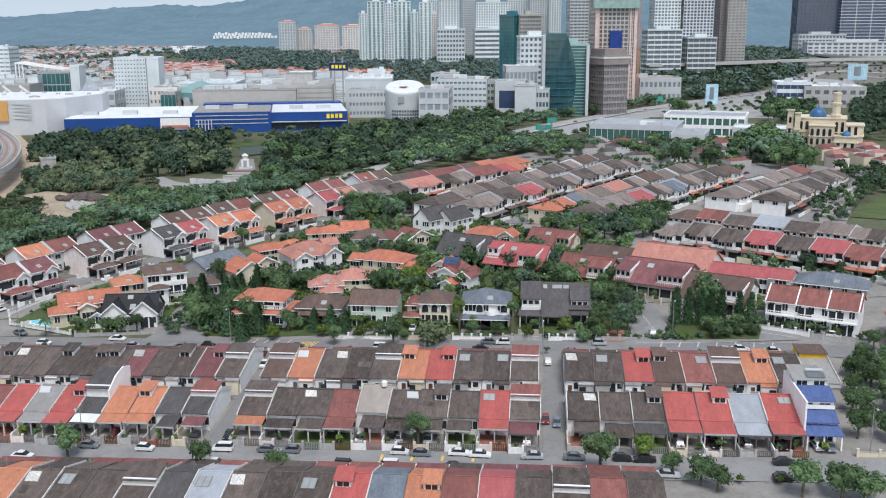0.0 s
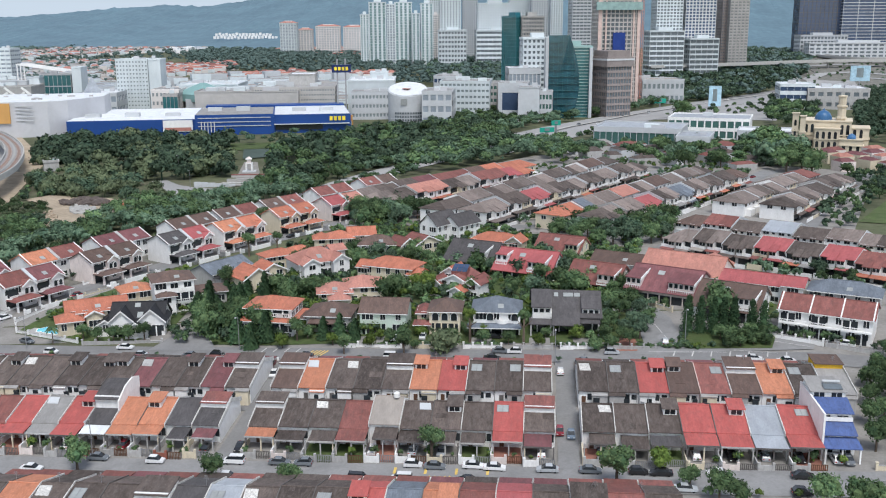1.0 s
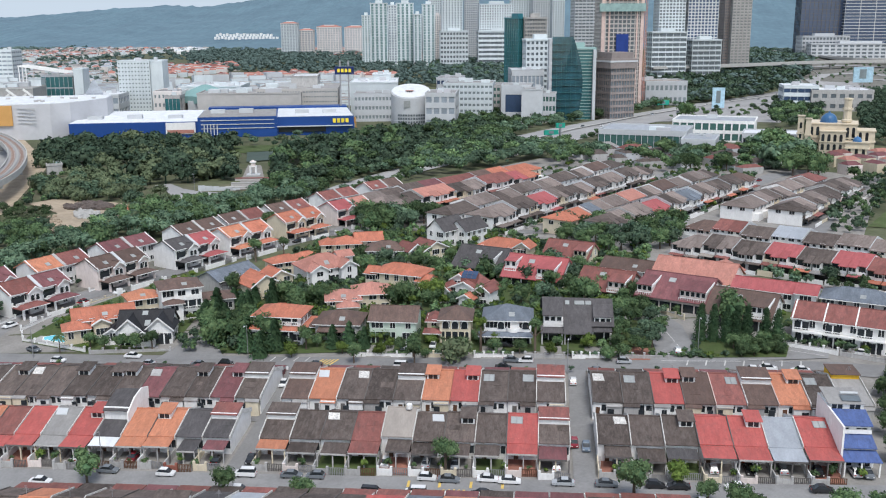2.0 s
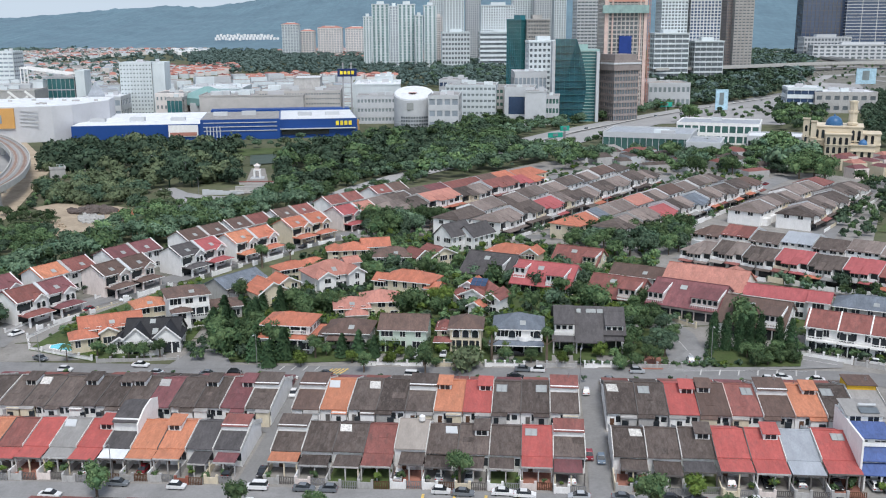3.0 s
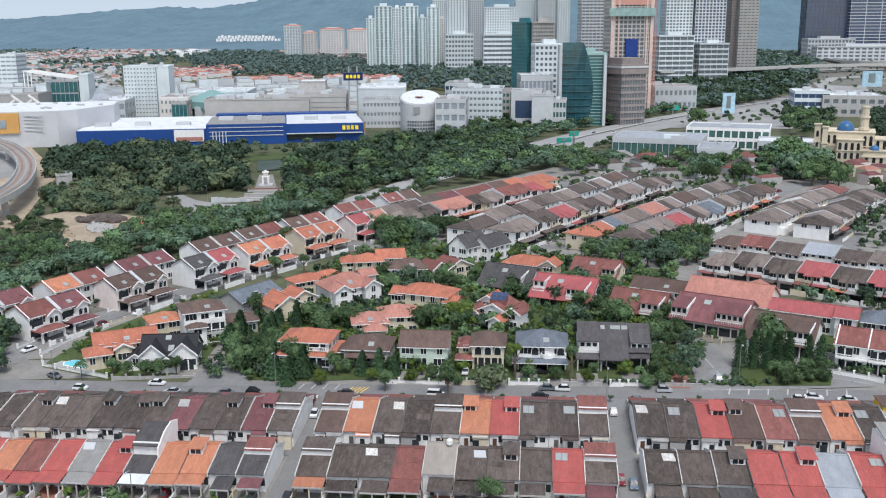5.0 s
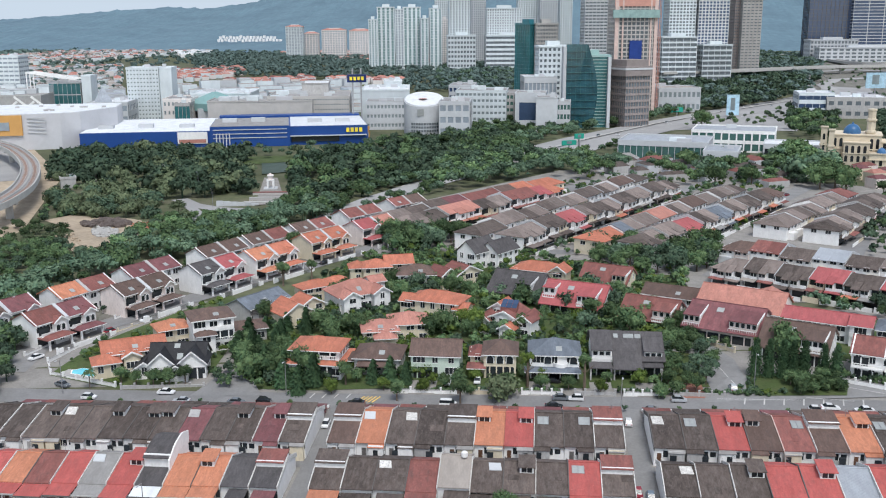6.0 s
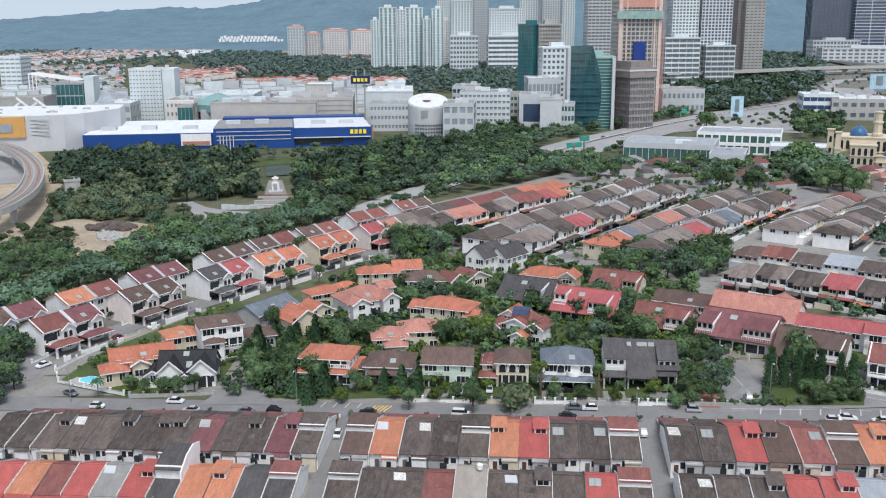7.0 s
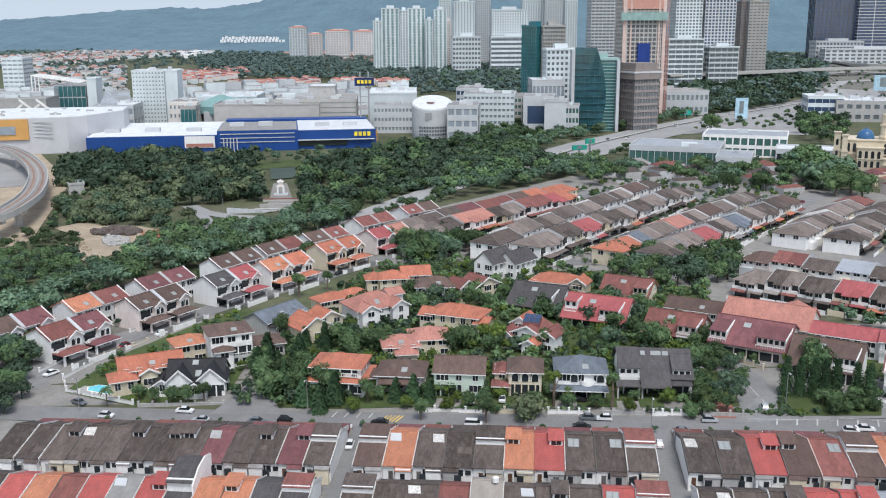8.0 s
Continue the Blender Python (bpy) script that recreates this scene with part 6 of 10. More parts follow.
def tree(x, y, kind, h, r=0.0, group=""):
    """A tree of height h and crown radius r."""
    r = r or h * 0.46
    t = thing("palm_tree" if kind == "palm" else "tree", x, y, terrain(x, y), trng.uniform(0, 360), TREE_WORDS[kind], "tree", group)
    cr = trng.choice(CROWNS[kind])
    if kind == "cypress":
        piece("trunk", TRUNKS[0], t, scale=(h * 0.5, h * 0.5, h * 0.4))
        piece("crown", cr, t, 0, 0, h * 0.5, scale=(h * 0.46, h * 0.46, h * 0.5))
    elif kind == "conifer":
        piece("trunk", TRUNKS[0], t, scale=(h * 0.5, h * 0.5, h * 0.6))
        piece("crown", cr, t, 0, 0, h * 0.42, scale=(r, r, h * 0.5))
    elif kind == "palm":
        piece("trunk", TRUNKS[1], t, scale=(h * 0.5, h * 0.5, h * 1.05))
        piece("crown", cr, t, 0, 0, h * 0.9, scale=(h * 0.36, h * 0.36, h * 0.36))
    else:
        piece("trunk", trng.choice(TRUNKS), t, scale=(h * 0.8, h * 0.8, h * 0.85))
        piece("crown", cr, t, 0, 0, h - r * 0.75, scale=(r * trng.uniform(0.95, 1.1), r * trng.uniform(0.95, 1.1), r * trng.uniform(1.05, 1.35)))
    return t


def grove(poly, gap, hs, kinds, seed, group, limit=400):
    """Trees strewn over an outline, no two nearer than gap."""
    rng = random.Random(seed)
    xs, ys = [p[0] for p in poly], [p[1] for p in poly]
    put, tries = [], 0
    while tries < 9000 and len(put) < limit:
        tries += 1
        x, y = rng.uniform(min(xs), max(xs)), rng.uniform(min(ys), max(ys))
        if inside(x, y, poly) and all((x - a) ** 2 + (y - b) ** 2 > gap * gap for a, b in put):
            put.append((x, y))
            h = rng.uniform(*hs)
            tree(x, y, rng.choice(kinds), h, h * rng.uniform(0.45, 0.62), group)


wood("woodland", [(-142.5, 253.4), (-154.5, 278.6), (-150.3, 314.8), (-142.3, 326.9), (-128.1, 341.0), (-116.2, 378.1), (-100.7, 408.2), (-83.8, 436.0), (-68.4, 454.0), (-60.0, 431.8), (-78.0, 403.5), (-93.6, 372.1), (-109.2, 350.1), (-123.6, 323.5), (-136.3, 306.1), (-142.2, 283.1)], 5.0, (6, 10), ("forest", "forest", "garden"), 1, "dense dark green woodland behind the houses", 500, (0.42, 0.6))
wood("woodland", [(-188.4, 349.8), (-181.7, 370.9), (-163.7, 373.3), (-149.5, 357.3), (-138.6, 349.0), (-142.7, 328.2), (-150.8, 316.0), (-154.9, 279.5)], 4.0, (3.5, 6), ("garden", "forest", "garden"), 21, "bright bushy growth beside the bare plot", 300, (0.5, 0.7))
wood("woodland", [(-138.6, 392.1), (-133.2, 408.8), (-126.1, 422.3), (-117.8, 404.2), (-101.5, 412.7), (-98.9, 393.4), (-113.1, 374.3), (-120.8, 363.7), (-134.0, 341.1), (-137.3, 357.1)], 5, (4.5, 7), ("garden", "forest", "olive"), 22, "young trees beside the bare plot", 120, (0.5, 0.65))
wood("woodland", [(-205.3, 475.3), (-184.9, 494.9), (-153.2, 481.7), (-138.3, 463.8), (-129.8, 427.1), (-149.2, 427.5), (-184.0, 433.1)], 8.5, (6, 9), ("olive", "olive", "forest"), 2, "dense dark green woodland behind the houses", 1500, (0.6, 0.9))
wood("woodland", [(-249.2, 597.3), (-242.7, 647.7), (-194.6, 632.9), (-139.0, 623.5), (-114.7, 513.3), (-109.0, 471.8), (-137.2, 472.4), (-162.3, 494.4), (-191.6, 506.6), (-214.8, 507.2)], 10.0, (8, 13), ("forest", "forest", "forest", "olive"), 3, "dense dark green woodland behind the houses", 2600, (0.55, 0.85))
HIGHWAY_GAP = [(-62.4, 431.9), (-53.9, 467.7), (-25.2, 527.2), (-16.2, 536.4), (-19.3, 511.1), (-43.2, 466.0), (-54.1, 435.4)]
wood("woodland", [(-97.7, 566.5), (-85.3, 616.9), (-30.0, 669.8), (26.6, 692.5), (36.2, 626.1), (17.5, 585.4), (-16.0, 552.0), (-34.1, 525.6), (-55.2, 485.7), (-68.4, 454.0), (-80.6, 444.9), (-90.2, 496.0)], 9.0, (8, 13), ("forest", "forest", "garden"), 4, "dense dark green woodland behind the houses", 2600, (0.5, 0.75), clear=(HIGHWAY_GAP,))
wood("woodland", [(-25.0, 502.7), (-15.9, 564.4), (5.1, 604.4), (31.5, 634.2), (51.1, 589.0), (51.1, 562.6), (12.7, 513.8), (-16.6, 491.1)], 7.0, (7, 12), ("forest", "forest", "garden"), 23, "dense trees between highway and houses", 400, (0.45, 0.65))
wood("woodland", [(-57.7, 419.8), (-42.9, 458.9), (-19.3, 504.3), (-16.6, 491.1), (-38.5, 445.3), (-52.7, 416.3)], 5.0, (4, 7), ("garden", "forest"), 24, "small trees along the roadside wall", 40, (0.45, 0.6))
wood("woodland", [(-192.2, 385.1), (-191.1, 414.4), (-168.1, 399.8), (-160.8, 377.0), (-167.8, 357.6), (-169.5, 334.1)], 4.5, (3, 5), ("garden", "olive"), 5, "dense dark green woodland behind the houses", 1200)
wood("woodland", [(-251.4, 621.6), (-183.1, 629.9), (-156.4, 656.3), (-89.2, 654.2), (-77.8, 611.7), (-103.0, 593.2), (-132.8, 628.5), (-202.8, 600.7), (-242.4, 597.1)], 9, (5, 9), ("forest", "forest", "olive"), 6, "dense dark green woodland behind the houses", 1300)
wood("woodland", [(-75.2, 665.3), (-30.6, 714.1), (28.3, 747.4), (87.1, 880.6), (209.6, 1026.0), (200.3, 972.2), (80.2, 788.5), (31.7, 683.0), (-30.1, 675.8), (-69.8, 642.6)], 12, (7, 11), ("forest", "forest", "garden"), 7, "dense dark green woodland behind the houses", 2000, (0.5, 0.75))
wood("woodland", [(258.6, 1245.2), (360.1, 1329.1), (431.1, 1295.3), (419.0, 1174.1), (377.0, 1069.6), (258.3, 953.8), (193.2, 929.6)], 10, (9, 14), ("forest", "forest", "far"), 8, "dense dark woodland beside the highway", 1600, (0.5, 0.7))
wood("woodland", [(44.5, 589.2), (67.9, 612.5), (97.6, 587.7), (157.1, 586.1), (138.5, 525.1), (110.2, 508.0), (93.2, 565.7), (58.4, 527.0), (44.7, 536.8)], 8, (7, 12), ("forest", "garden"), 9, "dense dark green woodland behind the houses", 600)
GG = "garden trees among the houses"
grove([(-43.7, 382.5), (-26.5, 397.2), (-4.7, 381.8), (-17.8, 363.7), (-34.0, 355.4)], 5, (6, 9), ("garden", "forest"), 11, GG, 40)
grove([(39.0, 358.4), (54.0, 362.5), (72.2, 353.7), (85.9, 366.3), (73.5, 330.4), (51.4, 323.3), (37.5, 338.4)], 5.5, (6, 9), ("garden", "forest"), 12, GG, 50)
grove([(47.3, 274.3), (50.7, 264.1), (49.2, 232.4), (41.6, 219.5), (34.9, 219.9), (39.4, 243.1)], 3.8, (3.5, 6), ("garden", "garden", "forest"), 13, GG, 45)
grove([(-69.3, 258.1), (-61.7, 270.7), (-59.2, 275.2), (-53.6, 238.8), (-45.8, 235.2), (-46.0, 224.9), (-59.6, 230.1), (-65.9, 239.5)], 5.0, (5, 8), ("conifer", "garden", "conifer"), 14, GG, 18)
grove([(-45.3, 230.7), (-24.4, 233.9), (1.9, 232.3), (35.7, 225.6), (34.0, 218.6), (0.9, 222.0), (-31.9, 224.0), (-44.7, 224.8)], 7.5, (2.4, 4.2), ("garden", "garden", "bright", "garden"), 15, GG, 16)
grove([(-52.4, 270.2), (-35.3, 264.7), (26.3, 265.6), (25.1, 258.7), (-4.1, 260.6), (-33.6, 261.0), (-48.0, 256.8)], 5, (4.5, 7.5), ("garden", "garden", "forest"), 16, GG, 40)
grove([(-48.6, 295.1), (-25.5, 318.3), (37.7, 300.3), (49.7, 269.1), (27.2, 270.4), (-4.6, 305.0), (-21.8, 294.0)], 5.6, (4.5, 7.5), ("garden", "forest", "garden"), 17, GG, 60)
grove([(87.9, 202.8), (107.0, 214.8), (84.4, 161.1), (75.6, 164.1), (82.2, 185.6)], 5, (3.5, 6), ("garden", "garden"), 18, GG, 22)
grove([(92.3, 311.2), (142.5, 291.4), (128.4, 261.2), (107.5, 276.9), (89.8, 302.4)], 6, (4, 7), ("garden", "forest", "palm"), 19, GG, 40)
tree(-4.8, 167.9, "garden", 7.2, 2.7)
tree(-70.3, 168.0, "garden", 6.5, 3.0)
tree(-43.8, 161.2, "garden", 6.0, 2.4)
tree(-29.9, 160.4, "garden", 4.0, 2.4)
tree(27.1, 155.7, "garden", 7.5, 3.2)
tree(35.8, 161.5, "bright", 4.5, 2.2)
tree(39.5, 154.9, "garden", 4.5, 2.2)
tree(43.3, 150.5, "garden", 5.5, 2.6)
tree(45.5, 148.3, "garden", 5.0, 2.6)
tree(58.6, 145.5, "garden", 6.5, 3.2)
tree(64.5, 144.2, "garden", 6.5, 3.4)
tree(67.9, 143.5, "garden", 5.5, 3.0)
tree(-2.4, 220.2, "olive", 6.5, 4.6)
tree(-9.7, 267.8, "bright", 6.0, 2.6)
tree(-26.1, 220.8, "garden", 5.0, 2.0)
tree(-11.8, 218.6, "garden", 6.0, 2.4)
for tx, ty, th, tr in ((-32.0, 230.8, 6, 2.6), (-28.0, 231.2, 6.5, 2.8), (-24.2, 230.2, 5.5, 2.4), (-58.9, 238.9, 7, 3.0), (-54.0, 236.5, 6.5, 2.8), (-63.6, 247.7, 8, 3.2), (-58.2, 251.8, 7.5, 3.0), (-52.4, 265.0, 8, 3.0), (-49.8, 234.8, 5, 2.4)):
    tree(tx, ty, "conifer", th, tr, GG)
for tx, ty, th, tr in ((-38.6, 230.5, 6, 2.3), (16.7, 223.8, 9, 1.7), (33.6, 258.8, 8.5, 4.6), (-93.0, 235.0, 4.5, 2.0), (-88.8, 233.0, 4, 1.8), (-84.5, 232.4, 4.5, 2.2), (-80.8, 232.5, 4.5, 2.0), (-77.3, 233.9, 5, 2.2), (-12.2, 224.2, 6, 2.2),
                       (-15.5, 225.5, 4.5, 2.0), (73.5, 256.7, 5, 2.4), (13.1, 224.1, 3.5, 1.8), (-34.4, 264.8, 5, 2.4), (-23.5, 299.3, 5, 2.6), (-66.6, 314.7, 8, 2.4), (-58.4, 321.6, 7, 2.0)):
    tree(tx, ty, "garden", th, tr, GG)
for tx, ty, th, tr in ((3.9, 226.4, 8.5, 1.6), (-6.9, 261.8, 8, 2.9), (3.6, 262.1, 4, 1.8), (70.4, 261.4, 5.5, 2.2), (7.4, 227.9, 4, 1.6), (-20.2, 224.8, 3.5, 1.8)):
    tree(tx, ty, "bright", th, tr, GG)
tree(-99.7, 232.5, "palm", 5.0)
tree(0.4, 259.5, "palm", 5.5)
for px in (57.2, 228.7), (60.0, 227.9), (63.0, 227.1), (65.1, 226.4), (67.6, 226.2), (71.4, 224.2), (73.7, 223.2):
    tree(*px, "cypress", 9.0)
grove([(63.5, 223.0), (66.2, 225.0), (74.8, 223.1), (73.0, 217.8), (64.0, 218.0)], 2.8, (3, 4.6), ("garden", "conifer", "garden"), 20, GG, 13)
tree(67.0, 237.8, "garden", 9.0, 5.0)
tree(-69.3, 356.0, "garden", 9.0, 3.2)
tree(-65.5, 275.5, "garden", 7.0, 2.8)


# Town beyond: towers and large stores
def facade(name, w, h, bays, floors, solid_x, solid_z, mats, parent, x=0, y=0, z=0, rz=0, deep=0.5, label=""):
    """A storeyed front in one skin, facing -y: a grid of piers and spandrels with a recessed pane in every bay."""
    bw, fh = w / bays, h / floors
    xs, zs = [-w / 2], [0.0]
    for i in range(bays):
        xs += [-w / 2 + bw * (i + solid_x / 2), -w / 2 + bw * (i + 1 - solid_x / 2)]
    for j in range(floors):
        zs += [fh * (j + solid_z / 2), fh * (j + 1 - solid_z / 2)]
    xs.append(w / 2), zs.append(h)
    verts = [(p, 0.0, q) for q in zs for p in xs]
    n, faces, mi = len(xs), [], []
    for j in range(len(zs) - 1):
        for i in range(n - 1):
            k = (j * n + i, j * n + i + 1, (j + 1) * n + i + 1, (j + 1) * n + i)
            if i % 2 and j % 2:
                s0 = len(verts)
                verts += [(verts[q][0], deep, verts[q][2]) for q in k]
                faces.append((s0, s0 + 1, s0 + 2, s0 + 3)), mi.append(1)
                for a in range(4):
                    b = (a + 1) % 4
                    faces.append((k[a], k[b], s0 + b, s0 + a)), mi.append(0)
            else:
                faces.append(k), mi.append(0)
    me = bpy.data.meshes.new(name)
    me.from_pydata(verts, [], faces)
    me.polygons.foreach_set("material_index", mi)
    for m in mats:
        me.materials.append(m)
    ob = piece(name, me, parent, x, y, z, rz)
    if label:
        ob["label"] = label
    return ob


def tower(xc, w, ztop, y, depth, core, band, floors, piers=8, rz=0.0, name="tower_block", label="pale high-rise block with many storeys", pier=True, frac=0.45, pier_w=0.0, crown=True, roof=""):
    """A high block: a glass core, one slab a storey, uprights between them."""
    base = terrain(xc, y)
    t = thing(name, xc, y + depth / 2, base, rz, label, "building", "distant towers")
    h = ztop - base
    bm = bmesh.new()
    box(bm, -w / 2 + 0.7, w / 2 - 0.7, -depth / 2 + 0.7, depth / 2 - 0.7, -3, h - 0.3)
    part("core", bm, WALL[band], t)
    mats = [WALL[band], GLASS[core] if core in GLASS else WALL[core]]
    sx = (pier_w * piers / w if pier_w else 0.32) if pier else 0.04
    side = -1 if xc > 0 else 1
    nd = max(2, int(piers * depth / w))
    facade("front", w, h, piers, floors, sx, frac, mats, t, 0, -depth / 2, 0)
    facade("side", depth, h, nd, floors, sx, frac, mats, t, side * w / 2, 0, 0, 90 * side)
    bm = bmesh.new()
    box(bm, -w / 2 + 0.02, w / 2 - 0.02, depth / 2 - 0.6, depth / 2, -3, h - 0.2)
    box(bm, -side * w / 2, -side * w / 2 + side * 0.6, -depth / 2 + 0.02, depth / 2, -3, h - 0.2)
    part("rear", bm, WALL[band], t)
    if crown:
        bm = bmesh.new()
        box(bm, -w / 2 - 0.5, w / 2 + 0.5, -depth / 2 - 0.5, depth / 2 + 0.5, h - 0.4, h + 1.2)
        part("parapet", bm, WALL[band], t)
        bm = bmesh.new()
        box(bm, -w * 0.2, w * 0.22, -depth * 0.2, depth * 0.25, h + 1.2, h + 5)
        part("plant_room", bm, WALL[band], t)
    if roof:
        bm = bmesh.new()
        hip(bm, -w / 2, w / 2, -depth / 2, depth / 2, h + 1.2, min(w, depth) * 0.16, 0.6)
        part("roof", bm, ROOF[roof], t)
    return t


T8 = "white apartment tower with a red hipped roof"
tower(-287.9, 31.2, 80.3, 1850, 24, "grey", "towerwhite", 22, 6, 0, label=T8, roof="salmon")
tower(-261.1, 27.5, 67.7, 1880, 22, "grey", "paletan", 14, 5, 0, label=T8, roof="salmon")
tower(-220.2, 45.9, 73.6, 1900, 24, "grey", "paletan", 16, 9, 0, label=T8, roof="salmon")
tower(-172.1, 41.0, 72.2, 1920, 24, "grey", "paletan", 16, 8, 0, label=T8, roof="salmon")
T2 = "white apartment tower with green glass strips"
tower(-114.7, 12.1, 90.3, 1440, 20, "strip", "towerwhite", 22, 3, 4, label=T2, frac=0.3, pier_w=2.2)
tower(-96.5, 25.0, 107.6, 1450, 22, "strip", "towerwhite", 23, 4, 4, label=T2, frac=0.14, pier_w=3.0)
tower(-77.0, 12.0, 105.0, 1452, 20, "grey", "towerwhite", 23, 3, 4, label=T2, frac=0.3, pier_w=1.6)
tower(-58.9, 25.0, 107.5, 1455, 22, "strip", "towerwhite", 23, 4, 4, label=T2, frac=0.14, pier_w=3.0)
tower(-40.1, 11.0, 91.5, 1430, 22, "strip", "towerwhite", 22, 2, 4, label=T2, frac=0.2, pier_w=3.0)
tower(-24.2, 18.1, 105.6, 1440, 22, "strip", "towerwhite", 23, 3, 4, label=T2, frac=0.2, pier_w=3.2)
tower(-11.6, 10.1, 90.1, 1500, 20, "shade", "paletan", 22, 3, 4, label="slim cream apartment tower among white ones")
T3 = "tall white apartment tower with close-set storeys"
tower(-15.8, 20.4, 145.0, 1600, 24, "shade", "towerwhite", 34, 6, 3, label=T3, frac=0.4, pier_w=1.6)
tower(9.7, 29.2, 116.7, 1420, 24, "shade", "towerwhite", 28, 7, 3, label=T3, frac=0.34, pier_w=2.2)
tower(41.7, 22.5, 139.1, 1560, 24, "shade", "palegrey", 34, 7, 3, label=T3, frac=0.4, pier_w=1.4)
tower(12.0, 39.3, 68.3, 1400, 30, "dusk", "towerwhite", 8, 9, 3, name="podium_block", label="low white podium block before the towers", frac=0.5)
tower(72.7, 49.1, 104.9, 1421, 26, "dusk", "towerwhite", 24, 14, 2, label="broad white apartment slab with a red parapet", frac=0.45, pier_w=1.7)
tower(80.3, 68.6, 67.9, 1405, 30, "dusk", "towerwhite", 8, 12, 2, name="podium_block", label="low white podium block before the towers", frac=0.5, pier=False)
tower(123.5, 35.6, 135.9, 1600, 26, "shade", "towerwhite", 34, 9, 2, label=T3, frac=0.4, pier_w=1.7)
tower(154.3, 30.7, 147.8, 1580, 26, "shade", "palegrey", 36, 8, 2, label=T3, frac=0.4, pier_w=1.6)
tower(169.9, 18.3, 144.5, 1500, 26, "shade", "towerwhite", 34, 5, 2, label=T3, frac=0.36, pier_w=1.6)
tower(72.4, 14.6, 83.1, 1010, 26, "teal", "tealpanel", 22, 4, 30, label="slim office tower with a teal glass side", pier=False, frac=0.08)
tower(88.7, 22.3, 83.1, 1000, 30, "dusk", "concrete", 22, 14, 2, label="grey office tower with fine upright fins")
tower(82.5, 27.5, 63.7, 880, 22, "dusk", "towerwhite", 13, 7, 4, label="white office slab with a square window grid", frac=0.5, pier_w=1.7, name="office_block")
GT = tower(104.3, 30.3, 57.7, 800, 24, "teal", "greenband", 22, 1, -3, label="green glass office tower with a dark bulging glass front", pier=False, frac=0.22, name="office_tower")
gx, gw, gz = 96.6, 24.9, 67.3
gh = gz - terrain(gx, 798)
arc = [(gw * (0.12 + 0.38 * math.sin(math.pi * (0.16 + 0.8 * k / 12))), gh * k / 12) for k in range(13)]
bm = bmesh.new()
rim = [(-gw / 2, gh)] + [(-gw / 2, 0)] + arc
fr, bk = [bm.verts.new((a, -16.5 - 1.6 * math.cos(a / gw * 2.4), b)) for a, b in rim], [bm.verts.new((a, -8, b)) for a, b in rim]
bm.faces.new(fr), bm.faces.new(bk[::-1])
for k in range(len(rim)):
    m = (k + 1) % len(rim)
    bm.faces.new((fr[k], bk[k], bk[m], fr[m]))
bmesh.ops.recalc_face_normals(bm, faces=bm.faces)
lens = part("curved_front", bm, GLASS["deep"], GT, "dark teal bulging curtain wall")
lens.location.x += gx - 104.3
for k in range(1, 12):
    bm = bmesh.new()
    zz = gh * k / 12
    xr = np.interp(zz, [q[1] for q in arc], [q[0] for q in arc])
    box(bm, -gw / 2, float(xr) - 0.2, -18.25, -17.2, zz, zz + 0.22)
    part("glazing_rail", bm, GLASS["teal"], lens)
for k in range(1, 6):
    bm = bmesh.new()
    xm = -gw / 2 + gw * k / 6.5
    zz = [q[1] for q in arc if q[0] >= xm + 0.3]
    box(bm, xm - 0.09, xm + 0.09, -18.3, -17.0, min(zz) if k > 4 else 0, max(zz) if k > 4 else gh)
    part("glazing_upright", bm, GLASS["teal"], lens)
for xx, zt in ((-gw / 2 - 1.2, gh - 2), (gw * 0.5 + 9.2, gh - 10)):
    bm = bmesh.new()
    box(bm, xx - 1.2, xx + 1.2, -17.4, 4, -2, zt)
    part("edge_pier", bm, WALL["palegrey"], lens)
BT = tower(136.8, 23.3, 48.7, 800, 24, "dusk", "browntower", 9, 9, 24, label="grey-brown office block with window bands and a deep cornice", name="office_block", frac=0.34, pier_w=0.55)
bh =  48.7 - terrain(136.8, 800)
for hw, z0, z1, wm in ((12.9, -6.5, 1.0, "browntower"), (13.3, -1.6, -0.2, "palegrey"), (10.5, 1.0, 6.2, "browntower")):
    bm = bmesh.new()
    box(bm, -hw, hw, -hw, hw, bh + z0, bh + z1)
    part("cornice", bm, WALL[wm], BT)
UT = tower(156.8, 38.2, 115.3, 900, 30, "dusk", "paleframe", 30, 10, 3, label="unfinished tower with a pale and salmon concrete frame", name="tower_under_construction", frac=0.3, pier_w=0.9)
for ux, uw in ((-17.6, 3.2), (-12.0, 1.4), (13.2, 1.4), (17.8, 2.8)):
    bm = bmesh.new()
    box(bm, ux - uw / 2, ux + uw / 2, -16.0, -15.05, -1, 104)
    part("salmon_column", bm, WALL["salmonframe"], UT, "salmon primed column")
bm = bmesh.new()
box(bm, -19.6, 19.6, -15.9, -15.05, 96.5, 106)
part("formwork_deck", bm, ORANGESTEEL, UT, "red formwork screens at the top")
tower(164.5, 34.9, 130.2, 1150, 28, "dusk", "palegrey", 34, 8, 3, label="grey apartment tower with balcony bands", frac=0.5, pier_w=0.6)
tower(276.5, 32.5, 132.8, 1224, 28, "dusk", "towerwhite", 32, 8, 3, label="white apartment tower with balcony grid", frac=0.42, pier_w=1.3)
tower(269.0, 42.3, 67.0, 1200, 30, "dusk", "towerwhite", 10, 5, 3, name="podium_block", label="white car park podium with open decks", frac=0.35, pier=False)
tower(316.1, 38.1, 132.9, 1230, 28, "blue", "palegrey", 32, 9, 3, label="blue-grey apartment tower with balconies", frac=0.35, pier_w=1.3)
